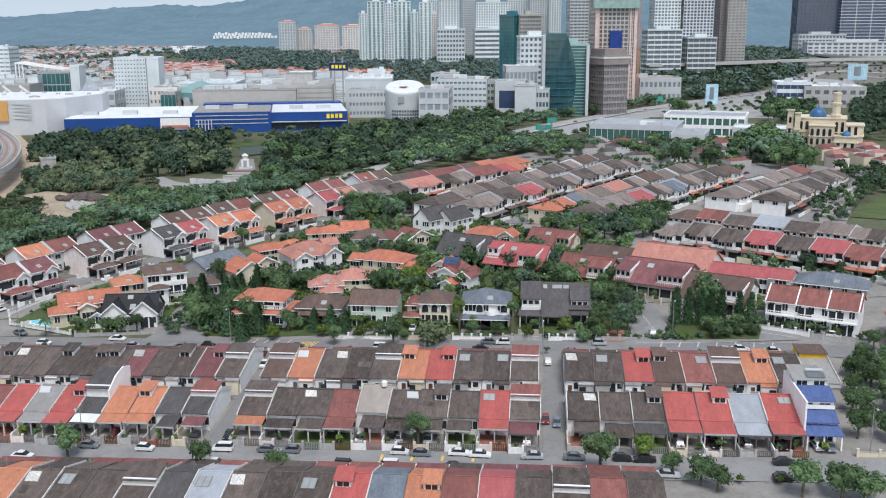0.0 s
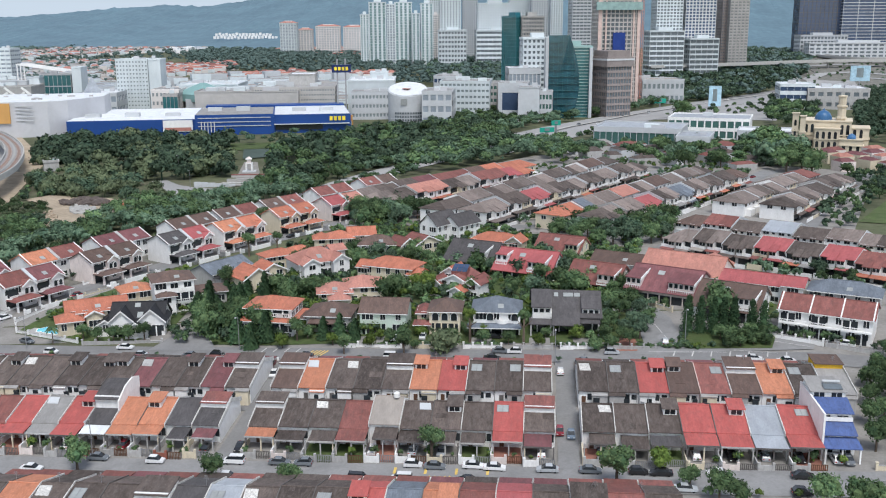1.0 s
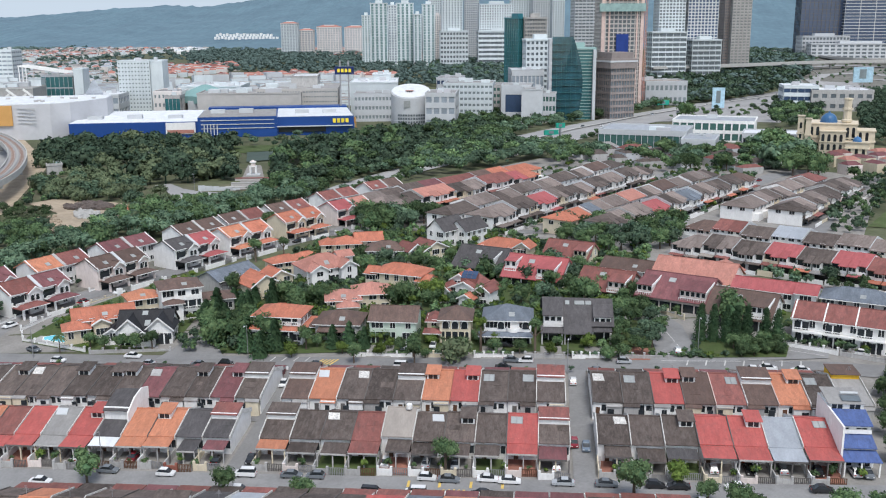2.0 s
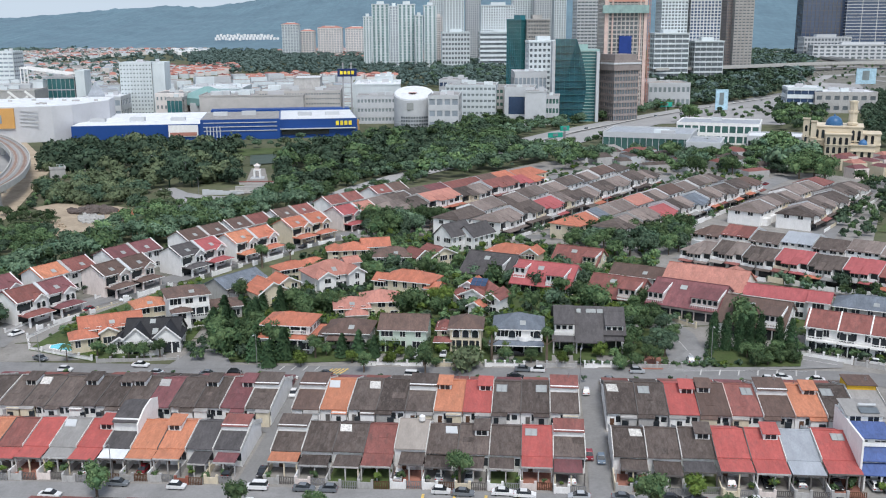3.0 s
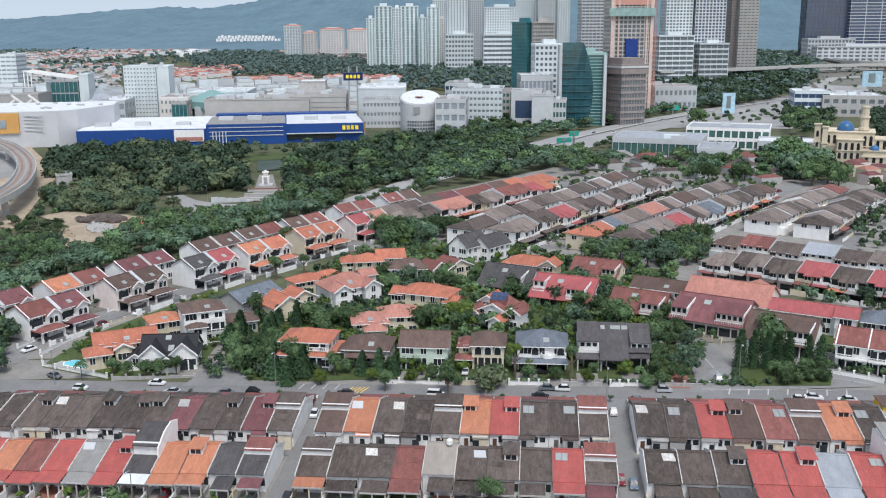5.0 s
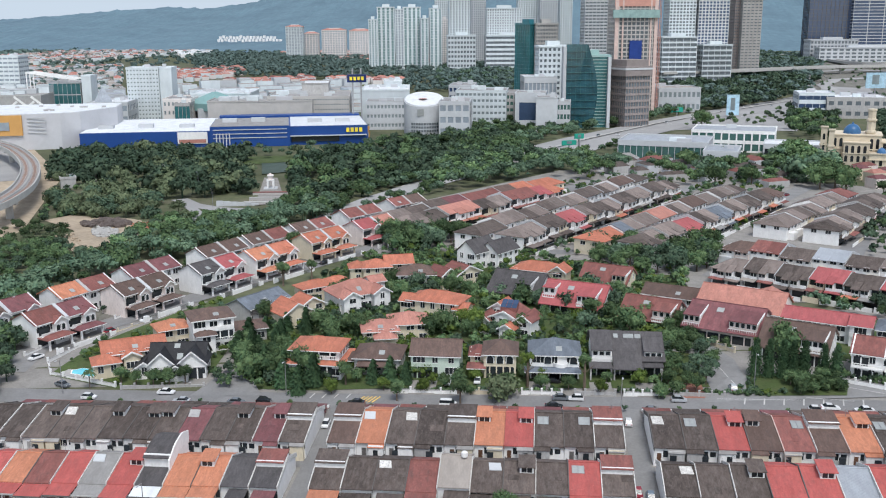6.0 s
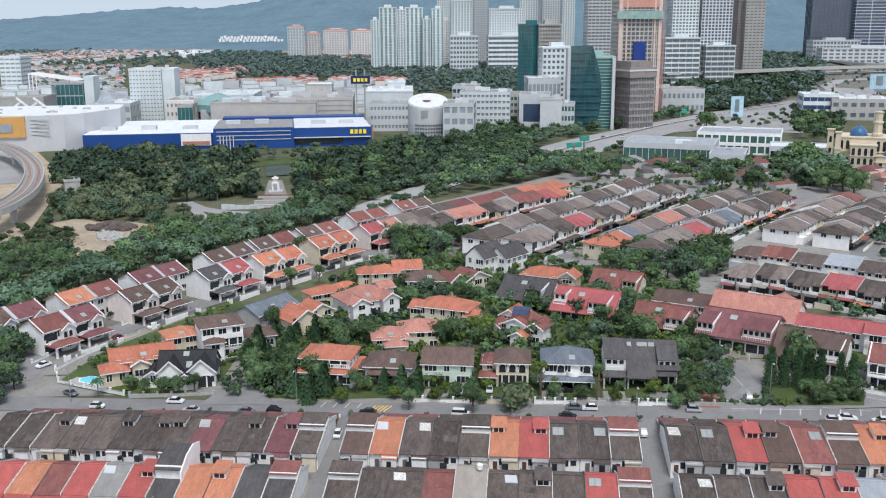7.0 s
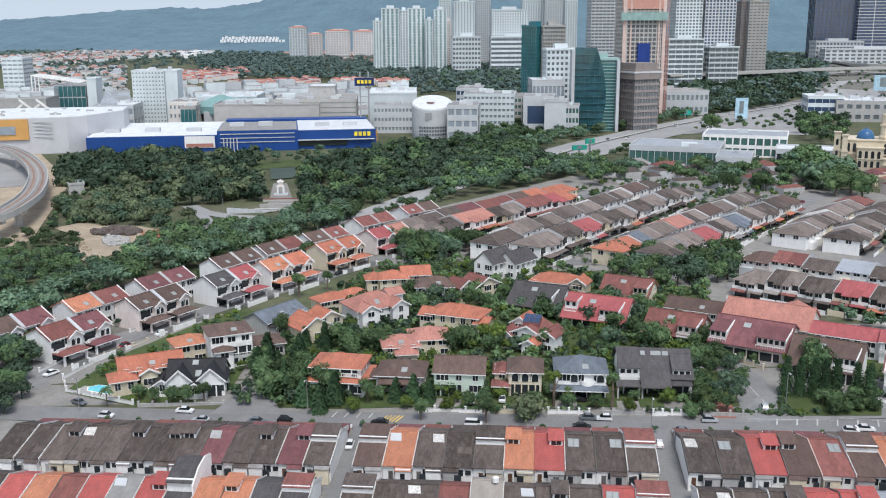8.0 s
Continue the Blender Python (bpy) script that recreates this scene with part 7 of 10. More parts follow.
tower(316.0, 35.8, 57.5, 1205, 28, "dusk", "towerwhite", 8, 5, 3, name="podium_block", label="white car park podium with open decks", frac=0.35, pier=False)
tower(371.4, 12.4, 112.8, 1310, 26, "dusk", "browntower", 26, 4, 2, label="tan and grey apartment tower", frac=0.6)
tower(385.0, 25.3, 112.5, 1300, 26, "dusk", "concrete", 26, 5, 2, label="tan and grey apartment tower", frac=0.7)
tower(643.9, 69.7, 178.0, 1700, 40, "blue", "darkwall", 26, 10, -5, label="dark violet glass office tower", frac=0.1, pier_w=0.9)
tower(726.2, 100.5, 176.6, 1680, 40, "blue", "palegrey", 30, 4, -5, label="blue glass tower with pale storey bands", frac=0.2, pier=False)
tower(630.7, 75.7, 55.7, 1640, 40, "dusk", "palegrey", 5, 14, -5, name="podium_block", label="pale podium with upright fins")
tower(673.0, 157.9, 43.9, 1600, 30, "dusk", "palegrey", 4, 16, -5, name="podium_block", label="low white podium with upright fins")


def low_block(xc, w, ztop, y, depth, wall, roof, rz=0.0, bays=0, floors=1, label="low pale commercial block", name="commercial_block", glass="grey", clutter=3, base=None, win=(0.36, 0.5)):
    """A low wide building: walls with window bands cut by piers, flat roof with parapet and plant."""
    b = terrain(xc, y) if base is None else base
    # Walls past 700 m take duller paints that carry the distance haze.
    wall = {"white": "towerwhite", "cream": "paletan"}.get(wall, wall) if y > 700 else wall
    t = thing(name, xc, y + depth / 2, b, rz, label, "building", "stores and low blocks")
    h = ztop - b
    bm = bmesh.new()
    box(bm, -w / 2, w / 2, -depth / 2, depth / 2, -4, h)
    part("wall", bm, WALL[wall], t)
    bm = bmesh.new()
    slab(bm, [(-w / 2 + 0.4, -depth / 2 + 0.4, h + 0.12), (w / 2 - 0.4, -depth / 2 + 0.4, h + 0.12), (w / 2 - 0.4, depth / 2 - 0.4, h + 0.12), (-w / 2 + 0.4, depth / 2 - 0.4, h + 0.12)], 0.2)
    part("roof", bm, ROOF[roof], t)
    bm = bmesh.new()
    loops = [[bm.verts.new((sx * (w / 2 + o), sy * (depth / 2 + o), z_)) for sx, sy in ((-1, -1), (1, -1), (1, 1), (-1, 1))] for o, z_ in ((0.3, h - 0.3), (0.3, h + 0.9), (-0.3, h + 0.9), (-0.3, h))]
    for la, lb in zip(loops, loops[1:] + loops[:1]):
        for i in range(4):
            j = (i + 1) % 4
            bm.faces.new((la[i], la[j], lb[j], lb[i]))
    part("parapet", bm, WALL[wall], t)
    if bays:
        mats = [WALL[wall], GLASS[glass]]
        facade("front", w, h, bays, floors, 1 - 2 * win[0], 1 - win[1], mats, t, 0, -depth / 2 - 0.4, 0, 0, 0.34)
        sd = -1 if xc > 0 else 1
        facade("side", depth, h, max(2, int(bays * depth / w)), floors, 1 - 2 * win[0], 1 - win[1], mats, t, sd * (w / 2 + 0.4), 0, 0, 90 * sd, 0.34)
    rng = random.Random(int(xc * 3 + y))
    for _ in range(clutter):
        bm = bmesh.new()
        a, c = rng.uniform(-w * 0.4, w * 0.4), rng.uniform(-depth * 0.35, depth * 0.35)
        s = rng.uniform(0.03, 0.08) * w + 1
        box(bm, a - s, a + s, c - s * 0.5, c + s * 0.5, h, h + rng.uniform(1.5, 3.5))
        part("roof_plant", bm, WALL[rng.choice(("palegrey", "greyclad", "towerwhite"))], t)
    return t


low_block(-280.0, 27.6, 46.7, 880, 26, "white", "white", 6, 10, 13, "white hotel slab with small square windows", "hotel_tower", "shade", 4, win=(0.24, 0.36))
low_block(-262.1, 12.4, 46.5, 884, 30, "white", "white", 6, 0, 1, "plain white hotel tower end", "hotel_tower", "dark", 1)
low_block(-454.0, 20.4, 53.8, 1010, 30, "white", "white", 5, 4, 12, "white office tower with window bands", "office_tower", "grey", 2, win=(0.42, 0.4))
low_block(-359.2, 27.5, 32.9, 905, 34, "palegrey", "grey", 6, 7, 3, "teal glazed mall hall", "shopping_centre", "teal", 1, win=(0.46, 0.9))
low_block(-337.1, 8.1, 39.1, 900, 24, "white", "white", 6, 0, 1, "blank white stair tower of the mall", "shopping_centre", "grey", 0)
low_block(-372.8, 11.0, 30.9, 890, 20, "white", "white", 6, 0, 1, "white portal wall of the mall", "shopping_centre", "grey", 0)
SR = thing("slanted_roof", -364.8, 900.0, 34.2, 6, "white slanting lattice roof over the glazed mall hall", "roof", "stores and low blocks")
for k in range(5):
    bm = bmesh.new()
    slab(bm, [(-20, -14 + k * 7, 9.5), (22, -14 + k * 7, 3.0), (22, -13 + k * 7, 3.0), (-20, -13 + k * 7, 9.5)], 1.0)
    part("rafter", bm, WALL["white"], SR)
for k in range(6):
    bm = bmesh.new()
    zz = 9.5 - 6.5 * k / 5
    box(bm, -20 + k * 8, -19.2 + k * 8, -14, 15, zz - 0.9, zz - 0.2)
    part("purlin", bm, WALL["white"], SR)
for k in range(3):
    bm = bmesh.new()
    box(bm, -19.6 + k * 3, -18.8 + k * 3, -14, -13.2, -22, 8.4 - k * 0.45)
    part("strut", bm, WALL["white"], SR)
low_block(-402.7, 52.5, 28.7, 880, 40, "palegrey", "grey", 6, 0, 1, "blank grey mall wall behind the ramps", "shopping_centre", "grey", 5)
low_block(-392.9, 64.2, 25.0, 850, 40, "greywall", "grey", 6, 0, 1, "grey shopping block with white roof ramps", "shopping_centre", "grey", 4)
RW = thing("ramp_wall", -375.6, 845.0, 18.7, 6, "white zigzag lattice on a grey mall wall", "facade lattice", "stores and low blocks")
for k in range(4):
    bm = bmesh.new()
    box(bm, -11 + k * 7, 1 + k * 7, -0.5, 0.4, -0.9, 0.9)
    bmesh.ops.rotate(bm, verts=bm.verts, cent=(-5 + k * 7, 0, 0), matrix=Matrix.Rotation(radians(40 if k % 2 else -38), 3, "Y"))
    bmesh.ops.translate(bm, verts=bm.verts, vec=(0, 0, 2.5 if k % 2 else -1.5))
    part("lattice_bar", bm, WALL["white"], RW)
low_block(-299.9, 33.2, 19.7, 840, 50, "palegrey", "white", 5, 6, 2)
low_block(-237.3, 23.4, 23.1, 830, 40, "cream", "grey", 3, 7, 3, "cream corner shopping block", "shopping_centre", "shade", 3, win=(0.22, 0.4))
low_block(-230.6, 12.5, 20.0, 822, 20, "greywall", "grey", 3, 4, 1, "teal glazed corner of the shopping block", "shopping_centre", "teal", 1, win=(0.46, 0.8))
low_block(-208.0, 50.9, 25.4, 860, 60, "white", "white", 3, 0, 1, "white shopping block with a teal roof light", "shopping_centre", "grey", 9)
low_block(-163.4, 83.4, 23.3, 800, 50, "taupewall", "grey", 4, 0, 1, "long pale blank shopping centre wall", "shopping_centre", "grey", 12)
low_block(-127.0, 66.5, 25.6, 815, 70, "taupewall", "grey", 4, 30, 6, "pale shopping centre with small dark openings", "shopping_centre", "shade", 14, win=(0.3, 0.25))
low_block(-124.6, 22.4, 34.3, 850, 40, "greywall", "white", 4, 0, 1, "grey plant hall with a white arched roof", "shopping_centre", "shade", 0)
low_block(-63.4, 39.7, 29.8, 830, 70, "white", "white", 2, 0, 1, "white stepped shopping block", "shopping_centre", "grey", 5)
low_block(-59.2, 15.8, 34.2, 880, 30, "white", "white", 2, 0, 1)
low_block(-59.3, 33.4, 23.2, 790, 30, "palegrey", "grey", 2, 12, 3, "pale grey shopping block with small windows", "shopping_centre", "shade", 4, win=(0.3, 0.35))
low_block(-4.9, 22.7, 27.0, 735, 40, "palegrey", "grey", -4, 4, 3, "grey shopping block beside the round hall", "shopping_centre", "grey", 3)
low_block(18.0, 40.5, 30.6, 800, 40, "white", "grey", -6, 12, 6, "white office block with window rows", "office_block", "shade", 5, win=(0.33, 0.4))
low_block(2.9, 20.8, 32.6, 840, 40, "palegrey", "grey", -6, 6, 5, "pale office block with blue windows", "office_block", "blue", 2)
low_block(40.5, 16.1, 27.7, 815, 40, "greywall", "grey", -6, 5, 5, "grey office block with green windows", "office_block", "green", 2)
low_block(56.6, 24.0, 29.4, 790, 30, "palegrey", "grey", -8, 1, 1, "office block with a dark blue glass front", "office_block", "blue", 2)
low_block(66.6, 16.4, 27.7, 765, 24, "palegrey", "grey", -8, 0, 1, "plain grey office wing", "office_block", "grey", 1)
low_block(80.5, 10.5, 23.5, 775, 20, "palegrey", "grey", -8, 4, 3, "green banded office wing", "office_block", "green", 1)
low_block(69.6, 28.0, 38.2, 860, 40, "palegrey", "white", 0, 8, 2, "low pale round-fronted block", "office_block", "grey", 2)
low_block(206.7, 39.3, 23.9, 930, 40, "palegrey", "taupe", 0, 9, 2, "low pale concrete building among trees", "office_block", "shade", 3, win=(0.3, 0.4))
low_block(316.6, 29.5, 22.5, 872, 34, "white", "white", -12, 5, 3, "white office building with blue window bands", "office_block", "blue", 2, win=(0.48, 0.5))
low_block(350.4, 51.6, 19.2, 862, 44, "greywall", "white", -12, 7, 2, "long grey office building with dark windows", "office_block", "dusk", 5, win=(0.3, 0.4))
low_block(122.0, 52.3, 13.8, 590, 38, "palegrey", "steel", -20, 14, 1, "low glass-fronted car showroom with a pale steel roof", "showroom", "green", 2, win=(0.46, 0.62))
low_block(178.4, 52.0, 14.6, 640, 36, "white", "steel", -20, 11, 2, "white two-storey showroom with window bays", "showroom", "green", 1, win=(0.40, 0.66))
low_block(146.9, 19.0, 11.7, 560, 30, "palegrey", "steel", -20, 6, 1, "low workshop with a pale steel roof", "workshop", "dark", 1)
low_block(201.4, 33.9, 10.2, 600, 26, "palegrey", "white", -20, 6, 1, "low shed with a white roof", "workshop", "dark", 1)

# furniture store: blue box with a white roof
STORE = thing("furniture_store", -165.1, 698.7, 4, 9, "large blue box store with a white roof", "building")
for (x0, x1, y0, d, hh, wm, rm) in ((-98, -12, -16, 95, 8.5, "blueclad", "white"), (-12, 42, -20, 60, 11.5, "blueclad", "grey"), (42, 96, -16, 85, 10.5, "blueclad", "white")):
    bm = bmesh.new()
    box(bm, x0, x1, y0, y0 + d, -4, hh)
    wl_ = part("wall", bm, WALL[wm], STORE)
    bm = bmesh.new()
    slab(bm, [(x0 + 0.5, y0 + 0.5, hh + 0.3), (x1 - 0.5, y0 + 0.5, hh + 0.3), (x1 - 0.5, y0 + d - 0.5, hh + 0.3), (x0 + 0.5, y0 + d - 0.5, hh + 0.3)], 0.25)
    part("roof", bm, ROOF[rm], STORE)

wood("undergrowth", [(-128.5, 432.0), (-95.8, 433.8), (-77.1, 441.0), (-67.4, 456.7), (-80.7, 431.0), (-100.2, 406.0), (-114.1, 391.6)], 3.4, (2, 4.5), ("shrub", "shrubdark", "garden"), 25, "low green undergrowth beside the wood road", 260, (0.5, 0.75))
wood("undergrowth", [(-167.8, 357.6), (-211.6, 498.8), (-206.3, 515.5), (-174.9, 428.0), (-184.8, 422.3), (-160.1, 375.1), (-135.2, 384.1), (-128.1, 357.0), (-143.7, 341.2)], 4.0, (1.5, 3.5), ("shrub", "shrubdark"), 26, "low green undergrowth round the bare plot", 260, (0.6, 0.9), clear=([(-186.0, 422.3), (-179.1, 433.0), (-149.7, 425.1), (-134.4, 413.3), (-132.8, 399.2), (-137.3, 384.1), (-145.7, 370.3), (-151.0, 361.6), (-160.1, 375.1), (-164.7, 399.8)],))
wood("undergrowth", [(-61.2, 492.1), (-25.4, 552.3), (-15.9, 564.4), (-19.2, 528.9), (-46.4, 476.3), (-61.8, 438.1), (-67.0, 440.8)], 5.0, (4, 8), ("forest", "garden"), 27, "dense growth beside the pale road", 160, (0.5, 0.7), clear=(HIGHWAY_GAP,))

bm = bmesh.new()
box(bm, -10, 95.5, 55, 69, -4, 12.0)
part("rear_wall", bm, WALL["blueclad"], STORE)
for zz in (3.5, 6.3, 9.1):
    bm = bmesh.new()
    box(bm, -10, 40, -20.5, -20.05, zz, zz + 0.5)
    part("trim_band", bm, WALL["palegrey"], STORE, "pale cladding band")
for xx, hh in ((-85, 2.2), (-30, 2.0), (-58, 2.6), (0, 2.4), (20, 2.8), (60, 2.2), (80, 2.0)):
    bm = bmesh.new()
    top_z = 8.8 if xx < -12 else 11.7 if xx < 42 else 10.8
    box(bm, xx - 5, xx + 5, 8, 16, top_z, top_z + hh)
    part("roof_plant", bm, WALL["palegrey"], STORE)
bm = bmesh.new()
box(bm, -34, -14, -16.6, -16.05, 0, 8)
part("poster", bm, WALL["white"], STORE, "white wall poster with a red strip")
bm = bmesh.new()
box(bm, -33, -15, -16.9, -16.65, 0.6, 3)
part("poster_strip", bm, ROOF["salmon"], STORE)
for k in range(4):
    bm = bmesh.new()
    box(bm, 81 + k * 3.0, 83.1 + k * 3.0, -16.9, -16.1, 6.0, 8.9)
    part("sign_shape", bm, SIGNYELLOW, STORE, "plain yellow sign shape")
# Dark box set on the wall marks the entrance.
bm = bmesh.new()
box(bm, 43, 76, -16.8, -16.1, 0.0, 3.6)
part("entrance_recess", bm, GLASS["dark"], STORE)
bm = bmesh.new()
box(bm, 41, 95, -18.5, -16, 3.7, 4.2)
part("canopy", bm, WALL["palegrey"], STORE)
for k in range(5):
    bm = bmesh.new()
    box(bm, -8 + k * 2.2, -7.4 + k * 2.2, -21.6, -21.0, -4, 7)
    part("column", bm, WALL["palegrey"], STORE)
low_block(-72.1, 9.9, 11.7, 700, 8, "orangeclad", "orange", 4, 4, 1, "small orange kiosk beside the blue store", "kiosk", "clear", 0)

# sign mast of the store
SM = thing("sign_mast", -80.9, 770.0, 1.5, 5, "tall twin-legged sign mast with a dark blue board", "sign")
for s in (-3.2, 3.2):
    bm = bmesh.new()
    box(bm, s - 0.6, s + 0.6, -0.6, 0.6, -2, 49)
    part("leg", bm, METAL, SM)
for k in range(7):
    bm = bmesh.new()
    box(bm, -3.2, 3.2, -0.3, 0.3, 3 + k * 4.5, 3.5 + k * 4.5)
    part("brace", bm, METAL, SM)
bm = bmesh.new()
box(bm, -7.4, 7.4, -1.4, 1.4, 38.5, 44.5)
board = part("board", bm, SIGNBLUE, SM)
for k in range(4):
    bm = bmesh.new()
    box(bm, -5.4 + k * 2.9, -3.4 + k * 2.9, -1.8, -1.42, 40.2, 42.8)
    part("sign_shape", bm, SIGNYELLOW, board)

# grey shed with white roof and ochre front
SH = thing("warehouse_store", -288.1, 683.9, 10, 12, "large grey store with a white roof and ochre front", "building")
bm = bmesh.new()
outline = [(-70, -14), (-8, -14), (12, -12), (24, -5), (44, 34), (44, 70), (-70, 70)]
slab(bm, [(a, b, 15.5) for a, b in outline], 27.0)
part("wall", bm, WALL["greyclad"], SH)
bm = bmesh.new()
slab(bm, [(a * 0.985, b * 0.985 + 0.4, 15.9) for a, b in outline], 0.35)
part("roof", bm, ROOF["white"], SH)
bm = bmesh.new()
box(bm, -69, -12, -15.5, -14.05, 1.5, 15)
oc = part("ochre_front", bm, WALL["orangeclad"], SH, "ochre cladding panel")
bm = bmesh.new()
box(bm, -64, -20, -16, -15.6, 5, 10.5)
part("sign_panel", bm, GLASS["grey"], oc)
for k in range(5):
    bm = bmesh.new()
    box(bm, -9, 3, -14.5, -14.05, 3 + k * 2.4, 3.5 + k * 2.4)
    part("louvre", bm, WALL["palegrey"], SH)
rng = random.Random(3)
for k in range(14):
    bm = bmesh.new()
    a, b = rng.uniform(-60, 36), rng.uniform(2, 60)
    box(bm, a - 1.3, a + 1.3, b - 1.0, b + 1.0, 15.9, 17.0)
    part("roof_vent", bm, WALL["greywall"], SH)

# round hall with white disc roof
RH = thing("round_hall", -29.1, 764.5, 1.5, 0, "round grey hall with a white disc roof", "building")
bm = bmesh.new()
lathe(bm, [(15.5, -3), (15.5, 24)], 40)
for v in bm.verts:
    if v.co.z > 0:
        v.co.z += 1.5 + v.co.y * 0.3
part("drum", bm, WALL["palegrey"], RH)
bm = bmesh.new()
lathe(bm, [(14.6, 26.2), (14.6, 26.7), (0.3, 27.0)], 40)
for v in bm.verts:
    v.co.z += v.co.y * 0.3 - 0.5
part("disc_roof", bm, ROOF["white"], RH)
bm = bmesh.new()
lathe(bm, [(0.3, 0), (3.2, 0.1), (3.2, 0.25), (0.3, 0.3)], 20, -1, -2)
bmesh.ops.translate(bm, verts=bm.verts, vec=(0, 0, 26.2))
part("roof_emblem", bm, ROOF["salmon"], RH)
for k in range(3):
    bm = bmesh.new()
    lathe(bm, [(15.75, 2 + k * 1.6), (15.75, 2.7 + k * 1.6)], 40)
    part("louvre_ring", bm, WALL["palegrey"], RH)
bm = bmesh.new()
box(bm, 12, 30, -9, 14, -3, 22)
part("side_wing", bm, WALL["palegrey"], RH)
bm = bmesh.new()
box(bm, 17, 27, -9.6, -9.02, 10, 18)
part("window", bm, GLASS["grey"], RH)
bm = bmesh.new()
box(bm, -0.7, 0.7, -0.25, 0.3, 0, 1.5)
vent = mesh_of("vent", bm, GLASS["dusk"])
for k in range(3):
    for q in range(11):
        aa = radians(-125 + q * 7.5)
        piece("vent", vent, RH, 15.6 * math.cos(aa), 15.6 * math.sin(aa), 2.4 + k * 2.6, math.degrees(aa) + 90)
bm = bmesh.new()
box(bm, -5, 0, -15.9, -15.2, 14.5, 19.5)
part("banner", bm, GLASS["clear"], RH)

# tents and roof lights of the shopping streets
for (xx, yy, zz, rr, hh, mm) in ((-208.7, 850.0, 20.9, 24, 9, "teal"), (-304.4, 850.0, 23.7, 7, 11, "steel")):
    t = thing("roof_pyramid", xx, yy, zz - hh * 0.2, 10, "pointed pale roof light over the shopping street", "roof light", "stores and low blocks")
    bm = bmesh.new()
    lathe(bm, [(rr, -6), (rr, 0), (rr * 0.1, hh)], 4)
    part("pyramid", bm, ROOF[mm], t)
    bm = bmesh.new()
    box(bm, -rr * 0.6, rr * 0.6, -rr * 0.6, rr * 0.6, -zz - 3, -4)
    part("support", bm, WALL["palegrey"], t)

# construction nets, crane
bm = bmesh.new()
cx, cw, cz = 157.0, 39.8, 95.1
CN = thing("safety_net", cx, 898, 0, 3, "pale green net round an unfinished tower top", "net")
box(bm, -cw / 2 - 1, cw / 2 + 1, -1.5, 0.5, cz - 7, cz)
part("net", bm, GREENNET, CN)
bx, bw, bz = 157.4, 11.0, 68.3
BN = thing("blue_net", bx, 898.6, 0, 3, "dark blue net on an unfinished tower face", "net")
bm = bmesh.new()
box(bm, -bw / 2, bw / 2, -0.6, 0.7, -3, bz - 17.2)
part("hoist", bm, METAL, BN)
bm = bmesh.new()
box(bm, -bw / 2, bw / 2, -1.5, 0.5, bz - 17, bz)
part("net", bm, BLUENET, BN)
for (xx, yy, zz) in ((179.4, 905.0, 105.7),):
    t = thing("tower_crane", xx, yy, 1.5, 20, "tall red lattice tower crane by the unfinished tower", "crane")
    for sx, sy in ((-1, -1), (1, -1), (1, 1), (-1, 1)):
        bm = bmesh.new()
        box(bm, sx - 0.17, sx + 0.17, sy - 0.17, sy + 0.17, -2, zz + 15)
        part("mast_leg", bm, ORANGESTEEL, t)
    bm = bmesh.new()
    box(bm, -1.2, 1.2, -0.15, 0.15, 0, 0.35)
    me = mesh_of("brace", bm, ORANGESTEEL)
    for k in range(30):
        piece("brace", me, t, 0, -1, 2 + k * zz / 30)
    bm = bmesh.new()
    box(bm, -12, 40, -0.8, 0.8, zz + 13, zz + 14.5)
    part("jib", bm, ORANGESTEEL, t)

# mosque
MQ = thing("mosque", 223.9, 578.4, 1.5, -22, "sandstone mosque with blue domes and a minaret", "mosque")
for (x0, x1, y0, y1, z1) in ((-13, 15, 4, 26, 17.0), (-5, 9, -1, 4.1, 13.0), (-18, -14.5, 0, 4, 21.5), (-13.5, -10.5, -1, 3, 20.0), (15, 25, 6, 24, 13), (9, 22, -2, 6.1, 7.0)):
    bm = bmesh.new()
    box(bm, x0, x1, y0, y1, -3, z1)
    part("wall", bm, WALL["sand"], MQ)
    for zc in (z1, z1 * 0.52):
        bm = bmesh.new()
        box(bm, x0 - 0.5, x1 + 0.5, y0 - 0.5, y1 + 0.5, zc, zc + 0.6)
        part("cornice", bm, WALL["sand"], MQ)


def arch_mesh(w, h):
    bm = bmesh.new()
    rim = [(-w / 2, 0), (w / 2, 0)] + [(w / 2 * math.cos(a * 0.3927), h - w / 2 + w / 2 * math.sin(a * 0.3927)) for a in range(9)]
    fr, bk = [bm.verts.new((a, -0.15, b)) for a, b in rim], [bm.verts.new((a, 0.2, b)) for a, b in rim]
    bm.faces.new(fr), bm.faces.new(bk[::-1])
    for k in range(len(rim)):
        m = (k + 1) % len(rim)
        bm.faces.new((fr[k], bk[k], bk[m], fr[m]))
    return mesh_of("arched_window", bm, GLASS["dark"])


tall_arch, low_arch = arch_mesh(1.7, 5.0), arch_mesh(1.7, 3.6)
for k in range(8):
    piece("arched_window", low_arch, MQ, -10 + k * 3.3, 4 if k in (0, 1, 6, 7) else -1, 2.2 if k not in (6, 7) else 8.2)
    piece("arched_window", tall_arch, MQ, -10 + k * 3.3, 4 if k in (0, 1, 6, 7) else -1, 10.4 if k in (0, 1, 6, 7) else 6.6, 0, (1, 1, 1))
for k in range(6):
    piece("arched_window", tall_arch, MQ, -13, 6 + k * 3.4, 10.6, -90)
for k in range(2):
    piece("arched_window", tall_arch, MQ, 17 + k * 3.6, 6, 7.6)
